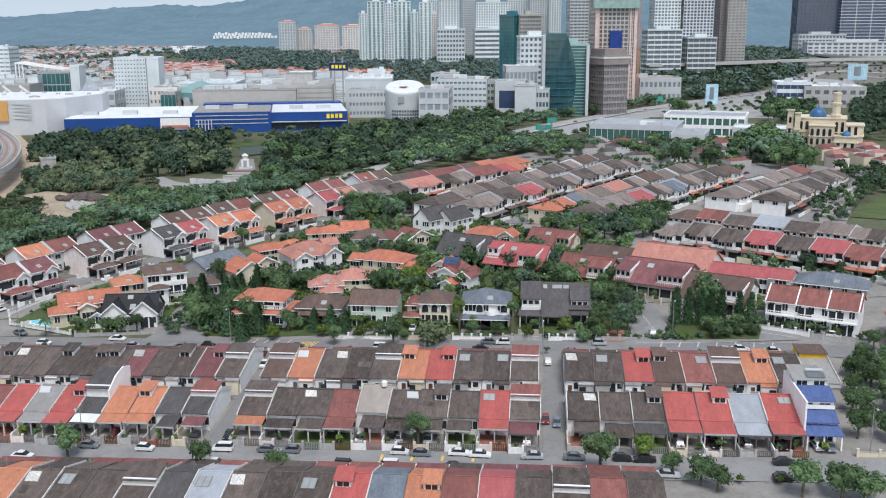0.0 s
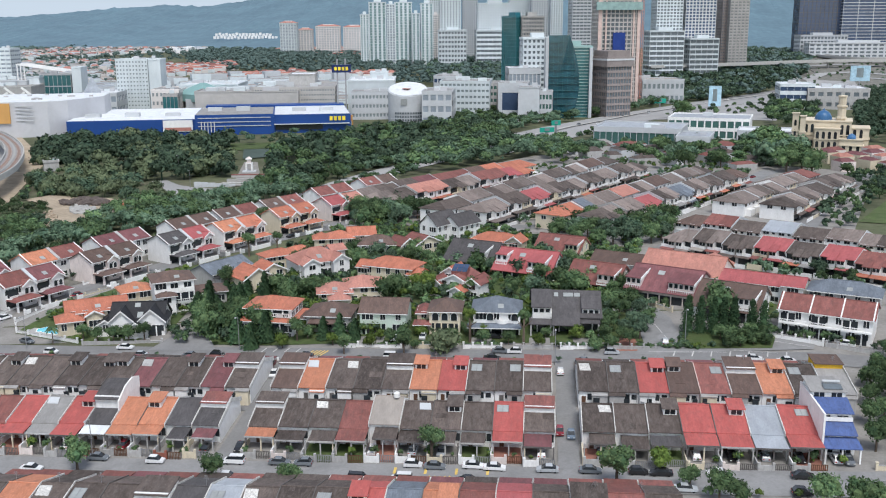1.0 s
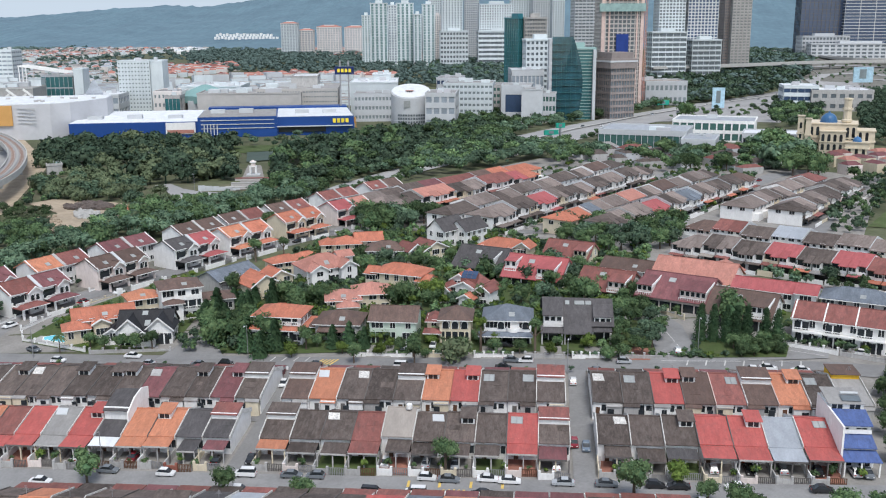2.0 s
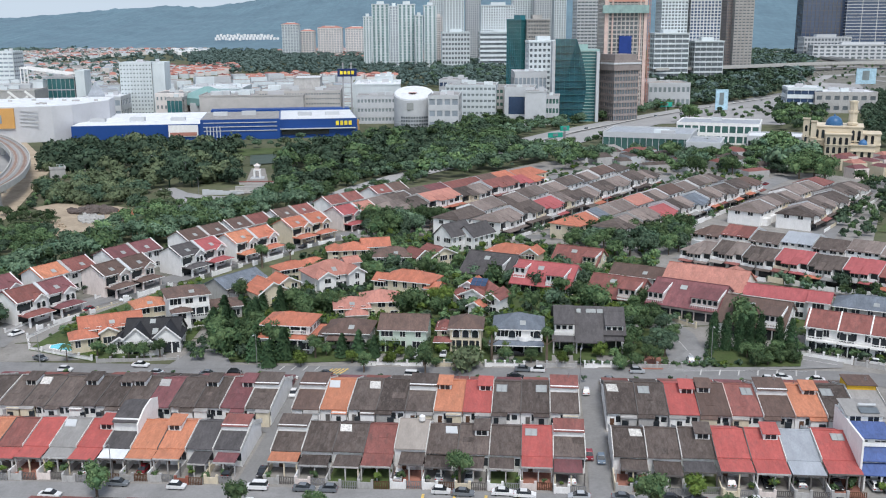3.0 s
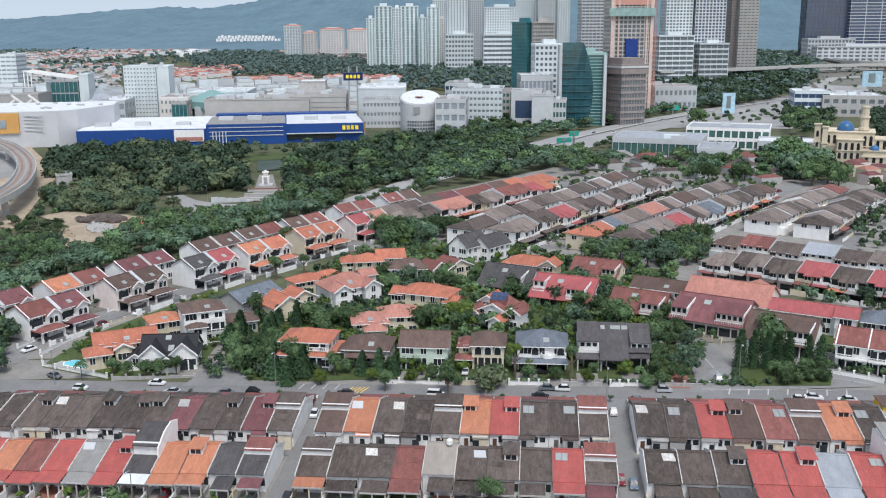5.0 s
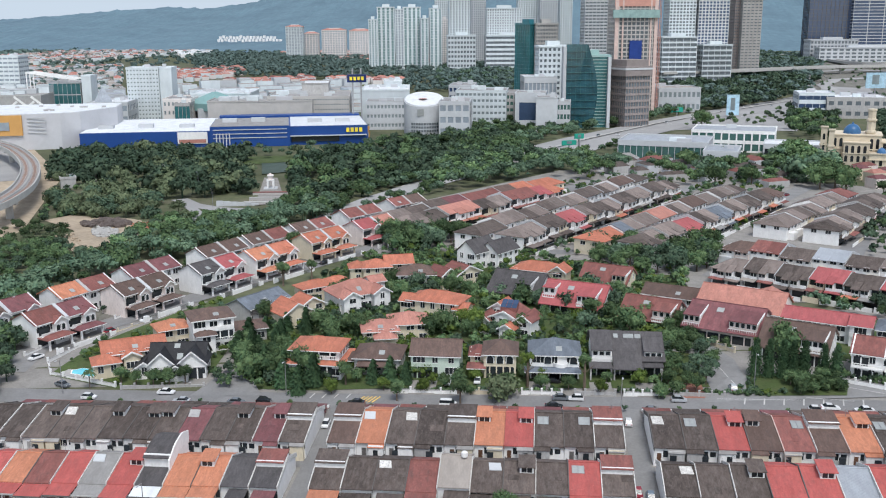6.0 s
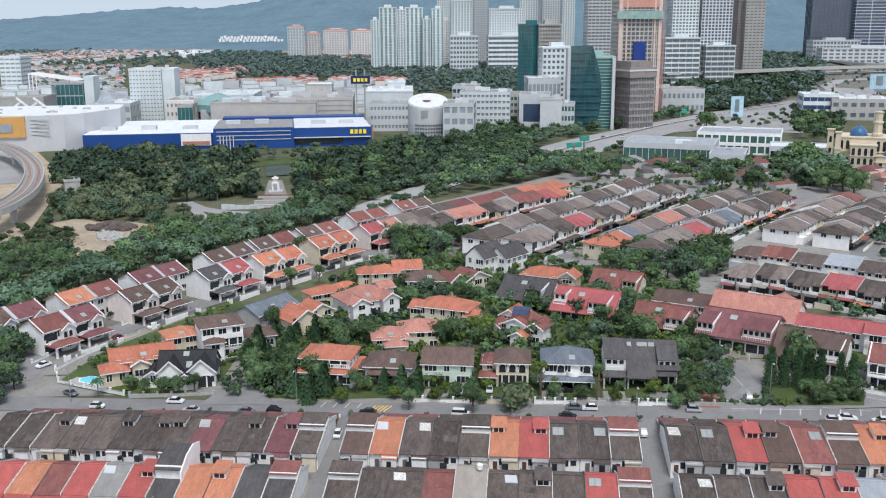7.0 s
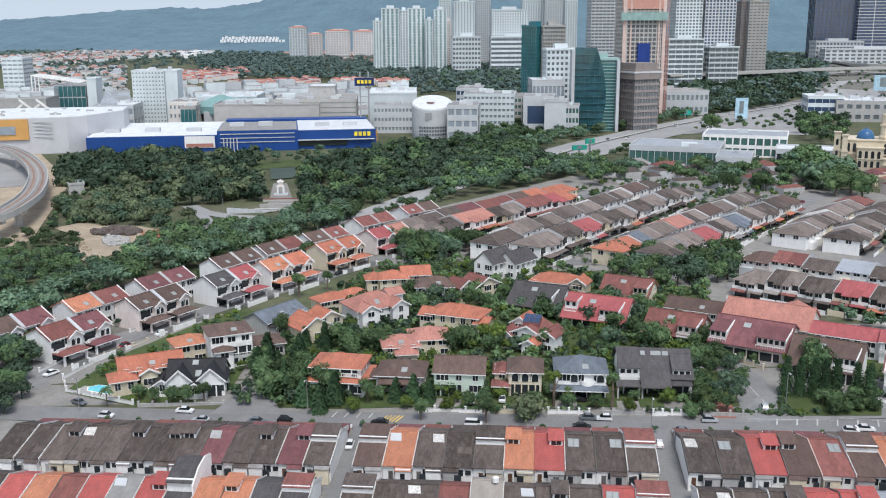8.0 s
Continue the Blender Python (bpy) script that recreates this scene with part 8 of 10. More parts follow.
for k in range(3):
    piece("arched_window", low_arch, MQ, 11.5 + k * 3.9, -2, 0.6)
for k in range(3):
    piece("arched_window", low_arch, MQ, -16.2, 0, 2.5 + k * 6, 0, (0.8, 1, 1))
for (dx, dy, dz, r) in ((-1, 12, 17.6, 4.8), (15.5, 1.6, 7.4, 2.5)):
    bm = bmesh.new()
    lathe(bm, [(r * 1.05, -0.8), (r * 1.05, 0)] + [(r * math.cos(a * 0.157), r * math.sin(a * 0.157) * 1.05) for a in range(0, 10)] + [(0.12, r * 1.3)], 24, dx, dy)
    bmesh.ops.translate(bm, verts=bm.verts, vec=(0, 0, dz + 0.5))
    part("dome", bm, GOLD, MQ, "blue glazed dome")
bm = bmesh.new()
lathe(bm, [(2.6, -3), (2.5, 18), (3.1, 18.5), (3.1, 19.5), (2.4, 19.8), (2.4, 25), (3.0, 25.4), (3.0, 26.4), (2.2, 26.6), (2.2, 31), (2.6, 31.3), (2.6, 32.2), (0.4, 32.5)], 8, 9, 10)
part("minaret", bm, WALL["sand"], MQ)

SIGNPALE = surf("pale_blue_printed_sheet", (0.42, 0.60, 0.70), 0.6, 0.2, 0.25, stain=(0.25, 0.42, 0.55), stain_amount=0.5)

# billboard, sign gantries, lamp posts
def billboard(x, y, rz, w, h, leg, mat, label):
    t = thing("billboard", x, y, terrain(x, y), rz, label, "sign")
    bm = bmesh.new()
    box(bm, -0.5, 0.5, -0.5, 0.5, -1, leg)
    part("leg", bm, METAL, t)
    bm = bmesh.new()
    box(bm, -w / 2, w / 2, -0.6, 0.6, leg, leg + h)
    b = part("board", bm, mat, t)
    bm = bmesh.new()
    box(bm, -w * 0.2, w * 0.15, -0.8, -0.62, leg + h * 0.25, leg + h * 0.85)
    part("printed_shape", bm, GLASS["shade"], b)
    return t


billboard(242.0, 879.4, 0, 11, 18, 2, SIGNPALE, "tall pale roadside billboard")
billboard(68.2, 607.5, 20, 6, 3, 13, SIGNGREEN, "green direction sign on a post")
billboard(65.5, 633.1, 20, 10, 3, 6, SIGNGREEN, "green direction sign over the highway")
billboard(195.6, 891.8, 20, 12, 4, 4, SIGNGREEN, "green direction sign over the highway")
billboard(464.5, 1100.6, 0, 22, 17, 7, SIGNPALE, "pale blue roadside billboard by the flyover")

# highway, flyovers, rail viaduct
strip("highway_near", [(-64.5, 416.5), (-48.4, 463.3), (-25.1, 512.9), (17.2, 580.9)], 17, HIGHWAY, 0.45, "pale road between the trees and the houses", "road")
strip("highway", [(10.1, 572.2), (41.0, 620.8), (89.2, 703.4), (160.3, 806.7), (249.0, 921.9), (330.3, 1005.0), (399.2, 1080.1), (468.1, 1172.3)], 46, HIGHWAY, 0.5, "broad pale multi-lane highway", "road")
strip("median", [(18.0, 592.2), (91.3, 716.8), (164.3, 824.3), (253.7, 937.9), (383.0, 1069.4)], 3.0, KERB, 1.2, "concrete median barrier of the highway", "barrier")
strip("wood_road", [(-141.3, 472.5), (-130.8, 456.7), (-118.3, 447.0), (-107.7, 444.2), (-91.3, 436.2)], 8, HIGHWAY, 0.4, "pale road through the wood", "road")
strip("wood_road_branch", [(-132.5, 455.3), (-121.9, 431.8), (-116.9, 398.9)], 5, HIGHWAY, 0.45, "pale branch road in the wood", "road")
patch("bare_plot", [(-186.0, 422.3), (-179.1, 433.0), (-149.7, 425.1), (-134.4, 413.3), (-132.8, 399.2), (-137.3, 384.1), (-145.7, 370.3), (-151.0, 361.6), (-160.1, 375.1), (-164.7, 399.8)], SAND, 0.3, "bare sandy plot with tipped earth", "bare ground")
patch("gravel_heap_ground", [(-167.5, 413.9), (-161.1, 423.0), (-149.5, 420.4), (-147.5, 410.2), (-156.7, 402.8)], YARD, 0.5, "dark gravel spread on the bare plot", "bare ground")
patch("viaduct_ground", [(-352.5, 745.9), (-309.7, 703.4), (-240.5, 574.6), (-222.0, 533.9), (-187.5, 405.5), (-185.6, 385.0), (-190.0, 380.3), (-214.2, 385.5), (-395.5, 747.4)], SAND, 0.25, "bare sandy strip under the viaduct", "bare ground")
patch("left_car_park", [(-364.9, 686.3), (-317.6, 684.8), (-262.9, 597.6), (-240.3, 534.4), (-280.2, 517.3)], HIGHWAY, 0.4, "grey paved yard inside the rail curve", "paved ground")
patch("plaza", [(-112.6, 538.8), (-105.3, 538.6), (-89.2, 462.7), (-102.0, 454.7)], CONCRETE, 0.4, "pale terraced plaza among the trees", "paved ground")
patch("pond", [(-124.0, 593.8), (-108.8, 598.1), (-103.9, 558.4), (-115.9, 550.6)], POND, 0.6, "dark green pond in the wood", "pond")
patch("pond_bank", [(-128.0, 613.1), (-103.5, 622.5), (-100.2, 602.6), (-124.4, 596.2)], GRASS, 0.5, "dry grassy bank above the pond", "bank")
patch("store_field", [(-146.1, 623.7), (-112.1, 633.1), (-88.3, 612.0), (-109.1, 588.8), (-136.8, 594.2)], GRASS, 0.3, "strip of open grass before the wood", "grass")
patch("sports_field", [(156.2, 364.8), (190.1, 414.7), (235.5, 436.0), (189.6, 347.9)], GRASS, 0.3, "open green playing field", "grass")
patch("island_lawn", [(55.6, 228.8), (61.5, 230.0), (77.0, 223.8), (73.9, 216.7), (54.7, 217.8), (53.2, 222.4)], GRASS, 0.3, "grass island by the bend", "grass")
patch("showroom_yard", [(71.1, 588.5), (113.3, 665.3), (156.0, 605.0), (216.2, 584.5), (189.3, 533.1), (138.1, 544.1), (73.3, 526.7)], HIGHWAY, 0.3, "paved yards round the showrooms", "paved ground")

# monument in the plaza
MN = thing("monument", -102.8, 502.9, 1.5, 5, "small white stone pavilion tower in a wooded plaza", "monument")
for (a, z0, z1, wm) in ((3.4, -1, 0.8, "palegrey"), (1.8, 4.6, 5.0, "white"), (1.1, 5.0, 6.8, "pink"), (1.6, 6.8, 7.2, "white")):
    bm = bmesh.new()
    box(bm, -a, a, -a, a, z0, z1)
    part("stage", bm, WALL[wm], MN)
for sx, sy in ((-1.4, -1.4), (1.4, -1.4), (1.4, 1.4), (-1.4, 1.4)):
    bm = bmesh.new()
    box(bm, sx - 0.4, sx + 0.4, sy - 0.4, sy + 0.4, 1.0, 4.6)
    part("pillar", bm, WALL["white"], MN)
bm = bmesh.new()
lathe(bm, [(1.7, 7.2), (0.1, 8.2)], 4)
part("cap", bm, WALL["pink"], MN)
for (xx, yy, ln) in ((-100.2, 486.7, 8.5), (-98.0, 471.5, 9.5), (-96.7, 460.1, 11)):
    t = thing("terrace_step", xx, yy, terrain(xx, yy), 3, "stone terrace step with a reddish coping in the plaza", "step", "plaza terraces")
    bm = bmesh.new()
    box(bm, -ln, ln, -1.6, 1.6, -0.5, 1.2)
    part("riser", bm, WALL["taupewall"], t)
    bm = bmesh.new()
    box(bm, -ln, ln, -1.7, 0.2, 1.2, 1.5)
    part("coping", bm, ROOF["redbrown"] if ln < 9 else KERB, t)
bx, by = -113.6, 454.9
BW = thing("pale_retaining_wall", bx, by, terrain(bx, by), 8, "stepped white wall beside the wood road", "wall")
for k in range(6):
    bm = bmesh.new()
    box(bm, -6 + k * 3.2, -2.9 + k * 3.2, 0, 0.8, -1, 2.6 - 0.3 * k)
    part("wall_bay", bm, WALL["palegrey"], BW)


def smooth(pts, n=5):
    """A rounded line through the given points."""
    out = []
    for i in range(len(pts) - 1):
        p0, p1, p2, p3 = (pts[min(max(j, 0), len(pts) - 1)] for j in (i - 1, i, i + 1, i + 2))
        for k in range(n):
            q = k / n
            out.append(tuple(0.5 * (2 * b + (c - a) * q + (2 * a - 5 * b + 4 * c - d) * q * q + (3 * b - a - 3 * c + d) * q ** 3) for a, b, c, d in zip(p0, p1, p2, p3)))
    return out + [tuple(pts[-1])]


def viaduct(name, pts, width, mat, label, legs, side=1.2, deck=1.6):
    stations, pts = pts, smooth(pts)
    strip(name, pts, width, mat, 0, label, "viaduct", thick=deck, kind="structure", absolute=True)
    for s in (-1, 1):
        off = []
        for i, p in enumerate(pts):
            q0, q1 = pts[max(0, i - 1)], pts[min(len(pts) - 1, i + 1)]
            dx, dy = q1[0] - q0[0], q1[1] - q0[1]
            ln = math.hypot(dx, dy)
            off.append((p[0] - dy / ln * s * width / 2, p[1] + dx / ln * s * width / 2, p[2] + side))
        strip("parapet", off, 0.5, KERB, 0, "concrete parapet of the viaduct", "parapet", thick=side + deck, absolute=True)
    for i in legs:
        p = stations[i]
        t = thing("viaduct_pier", p[0], p[1], terrain(p[0], p[1]), 0, "grey concrete viaduct pier", "pier", "viaduct piers")
        hh = p[2] - terrain(p[0], p[1]) - deck
        bm = bmesh.new()
        lathe(bm, [(1.7, -1), (1.5, hh * 0.7), (1.6, hh - 1.5)], 12)
        part("shaft", bm, WALL["concrete"], t)
        bm = bmesh.new()
        slab(bm, [(-width * 0.4, -1.3, hh), (width * 0.4, -1.3, hh), (width * 0.4, 1.3, hh), (-width * 0.4, 1.3, hh)], 1.6)
        part("cap", bm, WALL["concrete"], t)


RZ = 11.0
viaduct("rail_viaduct", [(-333.7, 648.2, RZ), (-305.9, 635.3, RZ), (-278.0, 603.5, RZ), (-248.0, 553.8, RZ), (-226.2, 507.9, RZ), (-209.3, 459.7, RZ), (-202.4, 426.5, RZ), (-200.7, 401.5, RZ), (-206.2, 380.4, RZ)], 9.0, HIGHWAY, "curved concrete rail viaduct with rusty tracks", (2, 4, 6, 7))
RAILS = [(-333.7, 648.2), (-305.9, 635.3), (-278.0, 603.5), (-248.0, 553.8), (-226.2, 507.9), (-209.3, 459.7), (-202.4, 426.5), (-200.7, 401.5), (-206.2, 380.4)]


def beside(pts, d, z):
    """The same line moved sideways by d, at height z."""
    out, pts = [], smooth(pts)
    for i, p in enumerate(pts):
        q0, q1 = pts[max(0, i - 1)], pts[min(len(pts) - 1, i + 1)]
        dx, dy = q1[0] - q0[0], q1[1] - q0[1]
        ln = math.hypot(dx, dy)
        out.append((p[0] - dy / ln * d, p[1] + dx / ln * d, z))
    return out


for d, wd, mt, zz, lb in ((-2.1, 2.0, RAILRED, 0.12, "rusty track bed on the viaduct"), (2.1, 2.0, RAILRED, 0.12, "rusty track bed on the viaduct"), (0, 0.9, KERB, 0.5, "pale concrete walkway between the tracks"),
                          (-2.8, 0.16, KERB, 0.3, "worn steel rail"), (-1.4, 0.16, KERB, 0.3, "worn steel rail"), (1.4, 0.16, KERB, 0.3, "worn steel rail"), (2.8, 0.16, KERB, 0.3, "worn steel rail")):
    strip("rail_track" if wd > 0.5 else "rail", beside(RAILS, d, RZ), wd, mt, zz, lb, "rail track", absolute=True)
FZ = 26.0
viaduct("flyover", [(247.8, 1199.8, FZ), (308.8, 1225.2, FZ), (375.2, 1260.5, FZ), (450.4, 1311.9, FZ), (526.5, 1353.6, FZ), (642.6, 1372.5, FZ)], 14, HIGHWAY, "long pale flyover before the towers", (1, 2, 3, 4), deck=2.2)
viaduct("flyover_ramp", [(476.0, 1610.1, FZ), (574.7, 1797.2, FZ), (659.5, 1862.4, FZ), (594.9, 1481.1, FZ), (667.6, 1424.0, FZ)], 14, HIGHWAY, "pale curving flyover ramp", (1, 2, 3), deck=2.2)
viaduct("flyover_loop", [(605.4, 1293.8, 10.0), (533.6, 1296.9, 10.0), (472.9, 1254.2, 9.5), (437.9, 1195.6, 8.0), (421.4, 1138.4, 6.5), (419.5, 1085.5, 4.5)], 14, HIGHWAY, "pale loop ramp beside the flyover", (1, 2), deck=2.0)
viaduct("flyover_slip", [(418.4, 1505.6, 20.0), (471.5, 1624.1, 21.0), (499.4, 1447.1, 19.0), (477.3, 1283.8, 13.0), (404.4, 1086.0, 5.0)], 10, HIGHWAY, "pale slip road under the flyover", (1, 2), deck=2.0)


# Hills and far town
def hills():
    prof = [(-3000, 125), (-1500,  103.0), (-1080,  135.6), (-900,  145.6), (-800,  137.8), (-640,  156.9), (-400, 205), (0, 260), (600, 300), (1200, 290), (3000, 240)]
    xs = [-3000 + 14 * k for k in range(430)]
    ys = [2250, 2350, 2450, 2550, 2650, 2750, 2850, 2950, 3050, 3150, 3220, 3270, 3300, 3320, 3600, 4000]
    verts = []
    for y in ys:
        for x in xs:
            h = float(np.interp(x, [p[0] for p in prof], [p[1] for p in prof]))
            s = min(1.0, max(0.0, (y - 2250) / 1050)) ** 1.25
            n = noise.fractal(Vector((x * 0.003, y * 0.0035, 0.3)), 1.0, 2.0, 3) * 26 * s * (1 - s * 0.9)
            n += abs(noise.fractal(Vector((x * 0.03, y * 0.03, 4.3)), 0.6, 2.0, 4)) * 7 * min(1.0, s * 3)
            verts.append((x, y, 14 + (h - 16) * s + n - (0 if y <= 3300 else (y - 3300) * 0.12)))
    n = len(xs)
    faces = [(j * n + i, j * n + i + 1, (j + 1) * n + i + 1, (j + 1) * n + i) for j in range(len(ys) - 1) for i in range(n - 1)]
    me = bpy.data.meshes.new("hills")
    me.from_pydata(verts, [], faces)
    # Bluish base and faint blue emission carry the haze over the hills.
    m = surf("hazy_far_hill_forest", (0.045, 0.075, 0.08), 0.95, 0.35, 0.012, fine=0.08, bump=0.0)
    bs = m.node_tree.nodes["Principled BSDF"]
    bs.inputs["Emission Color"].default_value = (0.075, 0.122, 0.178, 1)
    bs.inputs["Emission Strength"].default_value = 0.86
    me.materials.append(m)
    tagged(new("backdrop", me), "forested hills on the horizon, tinted blue-green with haze", "hills", kind="structure")
    bm = bmesh.new()
    vs = [bm.verts.new(p) for p in ((-5200, 4600, -50), (5200, 4600, -50), (5200, 4600, 420), (-5200, 4600, 420))]
    bm.faces.new(vs)
    m = surf("pale_horizon_sky", (0.0, 0.0, 0.0), 1.0, 0.0, 0.001, bump=0.0)
    bs = m.node_tree.nodes["Principled BSDF"]
    bs.inputs["Emission Color"].default_value = (0.40, 0.47, 0.55, 1)
    bs.inputs["Emission Strength"].default_value = 1.0
    tagged(new("backdrop_sky", mesh_of("backdrop_sky", bm, m)), "pale blue-white hazy sky above the hills", "sky", kind="structure")


hills()


def far_town(name, poly, gap, roofs, walls, seed, label, limit, size=(4.5, 7), tall=(4, 7), rz=20, pitch=0.4):
    """Far small houses that nobody would count, one object."""
    rng = random.Random(seed)
    bm = bmesh.new()
    for x, y in spots(poly, gap, seed, limit):
        z, w, d, h = terrain(x, y), rng.uniform(*size), rng.uniform(*size) * 0.8, rng.uniform(*tall)
        start = len(bm.verts)
        bm.verts.ensure_lookup_table()
        m0 = rng.randrange(len(walls))
        r0 = len(walls) + rng.randrange(len(roofs))
        a = radians(rz + rng.choice((0, 90)) + rng.uniform(-6, 6))
        c, s = math.cos(a), math.sin(a)
        P = lambda u, v, q: bm.verts.new((x + u * c - v * s, y + u * s + v * c, z + q))
        lo, hi = [P(u, v, -1) for u, v in ((-w, -d), (w, -d), (w, d), (-w, d))], [P(u, v, h) for u, v in ((-w, -d), (w, -d), (w, d), (-w, d))]
        rd = [P(-w * 0.6, 0, h + d * pitch), P(w * 0.6, 0, h + d * pitch)]
        for i in range(4):
            j = (i + 1) % 4
            bm.faces.new((lo[i], lo[j], hi[j], hi[i])).material_index = m0
        for f in ((hi[0], hi[1], rd[1], rd[0]), (hi[1], hi[2], rd[1]), (hi[2], hi[3], rd[0], rd[1]), (hi[3], hi[0], rd[0])):
            bm.faces.new(f).material_index = r0
    ob = new(name, mesh_of(name, bm, [WALL[k] for k in walls] + [ROOF[k] for k in roofs]))
    tagged(ob, label, "houses", kind="stuff")


far_town("far_houses", [(-829.1, 1735.2), (-923.7, 2036.5), (-921.1, 2397.2), (-899.9, 2910.7), (-711.9, 3184.2), (-550.6, 2441.6), (-636.5, 2002.4), (-644.8, 1741.4), (-730.6, 1523.9)], 15, ("salmon", "steel", "redbrown", "faded", "taupe", "taupe", "grey"), ("towerwhite", "paletan"), 31, "distant pale and red roofed houses on the plain", 1700, (4, 7), (4, 7))
far_town("far_sheds", [(-1386.1, 4203.6), (-1473.8, 5784.9), (-1334.4, 5254.0), (-1246.5, 3787.3)], 16, ("white",), ("white",), 44, "long white sheds at the foot of the hills", 40, (7, 12), (3, 5), pitch=0.1)
far_town("far_sheds", [(-603.4, 2221.5), (-577.1, 2349.1), (-507.5, 2055.9), (-537.1, 1990.6)], 20, ("white", "steel"), ("white",), 45, "white sheds among the far trees", 14, (10, 18), (6, 9), pitch=0.1)
far_town("far_sheds", [(-1470.4, 3513.4), (-1513.8, 3845.3), (-1299.8, 3294.8), (-1348.6, 3218.6)], 22, ("white",), ("white",), 46, "white blocks below the hills", 14, (9, 14), (8, 14), pitch=0.1)
far_town("far_houses", [(-408.0, 1415.8), (-315.4, 1473.9), (-287.8, 1373.8), (-346.5, 1268.6), (-368.3, 1269.5)], 10.5, ("salmon", "salmon", "redbrown"), ("towerwhite", "paletan"), 32, "distant rows of red tiled houses", 420, rz=10)
far_town("far_houses", [(-288.6, 1266.4), (-186.0, 1305.5), (-174.5, 1241.6), (-274.7, 1200.0)], 10.5, ("salmon", "salmon", "redbrown"), ("towerwhite", "paletan"), 33, "distant rows of red tiled houses", 420, rz=10)
far_town("far_houses", [(-162.1, 1289.8), (-67.1, 1286.0), (-65.4, 1237.4), (-156.8, 1240.9)], 10.5, ("salmon", "salmon", "redbrown"), ("towerwhite", "paletan"), 34, "distant rows of red tiled houses", 200, rz=10)
far_town("far_houses", [(-268.3, 1958.7), (-35.3, 1931.0), (-32.7, 1567.7), (-166.7, 1578.8)], 24, ("salmon", "taupe", "redbrown"), ("towerwhite",), 35, "distant houses among trees", 90)
far_town("far_houses", [(-647.0, 1469.3), (-510.9, 1538.1), (-395.5, 1173.6), (-491.2, 1147.2)], 15, ("salmon", "faded", "steel", "grey", "taupe"), ("towerwhite", "paletan"), 36, "distant houses and shops among trees", 330)
far_town("far_houses", [(-386.0, 2277.5), (-170.7, 2338.3), (-154.4, 2084.7), (-359.2, 2110.7)], 16, ("salmon", "taupe", "salmon"), ("towerwhite", "paletan"), 37, "distant houses below the apartment towers", 90)
far_town("shop_roofs", [(-361.2, 977.9), (-289.9, 1001.6), (-104.1, 1021.5), (-97.6, 941.3), (-270.9, 911.3), (-333.8, 913.8)], 20, ("steel", "grey", "taupe", "grey"), ("palegrey", "towerwhite"), 38, "low pale shop roofs and plant", 90, (8, 16), (5, 9), pitch=0.03)
far_town("shop_roofs", [(-330.4, 1129.8), (-116.9, 1181.7), (-104.1, 1021.5), (-285.6, 985.6)], 20, ("steel", "grey", "taupe", "grey"), ("palegrey", "towerwhite"), 39, "low pale shop roofs and plant", 150, (6, 13), (9, 18), pitch=0.03)
far_town("shop_roofs", [(-505.3, 1090.7), (-374.9, 1108.5), (-333.1, 976.8), (-445.3, 954.9)], 20, ("steel", "grey", "taupe", "grey"), ("palegrey", "towerwhite"), 40, "low pale shop roofs and plant", 80, (8, 16), (7, 14), pitch=0.03)
far_town("right_houses", [(212.6, 545.2), (259.6, 543.4), (234.5, 489.3), (193.4, 490.7)], 13, ("redbrown", "salmon", "maroon"), ("pink", "cream"), 41, "two-storey pink houses under red-brown roofs", 60, (4, 6), (5, 6.5))
far_town("right_houses", [(71.2, 549.8), (99.0, 611.6), (160.4, 586.0), (199.4, 558.7), (153.0, 498.6), (141.4, 525.0), (112.5, 516.7), (82.1, 541.6)], 14, ("dark", "redbrown", "dark", "grey"), ("greywall", "palegrey"), 42, "low houses and sheds beside the showrooms", 70, (4, 8), (3, 5))

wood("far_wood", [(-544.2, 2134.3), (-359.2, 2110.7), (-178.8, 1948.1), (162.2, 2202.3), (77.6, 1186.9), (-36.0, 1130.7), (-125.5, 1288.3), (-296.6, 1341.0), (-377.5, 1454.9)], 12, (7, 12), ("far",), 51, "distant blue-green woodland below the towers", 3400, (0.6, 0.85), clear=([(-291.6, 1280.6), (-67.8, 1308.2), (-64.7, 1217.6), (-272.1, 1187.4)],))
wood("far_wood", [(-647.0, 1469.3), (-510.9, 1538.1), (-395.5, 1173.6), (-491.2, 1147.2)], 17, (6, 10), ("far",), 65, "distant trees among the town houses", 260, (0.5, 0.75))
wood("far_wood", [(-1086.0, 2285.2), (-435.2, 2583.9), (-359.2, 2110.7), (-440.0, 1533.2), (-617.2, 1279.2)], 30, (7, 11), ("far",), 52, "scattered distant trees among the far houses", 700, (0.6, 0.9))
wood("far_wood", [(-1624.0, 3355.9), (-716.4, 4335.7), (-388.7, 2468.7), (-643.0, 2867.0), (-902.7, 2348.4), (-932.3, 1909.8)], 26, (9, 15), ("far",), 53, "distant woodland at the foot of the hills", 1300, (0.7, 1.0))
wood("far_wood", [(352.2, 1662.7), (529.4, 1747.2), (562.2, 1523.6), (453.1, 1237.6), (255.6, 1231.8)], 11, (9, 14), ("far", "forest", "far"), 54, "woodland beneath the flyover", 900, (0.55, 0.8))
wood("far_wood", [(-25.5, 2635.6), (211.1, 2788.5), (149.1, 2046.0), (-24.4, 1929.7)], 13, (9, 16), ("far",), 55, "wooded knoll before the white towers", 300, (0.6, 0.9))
wood("woodland", [(199.4, 614.2), (205.2, 579.1), (197.4, 533.8), (186.4, 507.4), (168.7, 512.3), (170.5, 564.5)], 7, (9, 15), ("forest", "garden"), 56, "large dark trees near the mosque", 60)
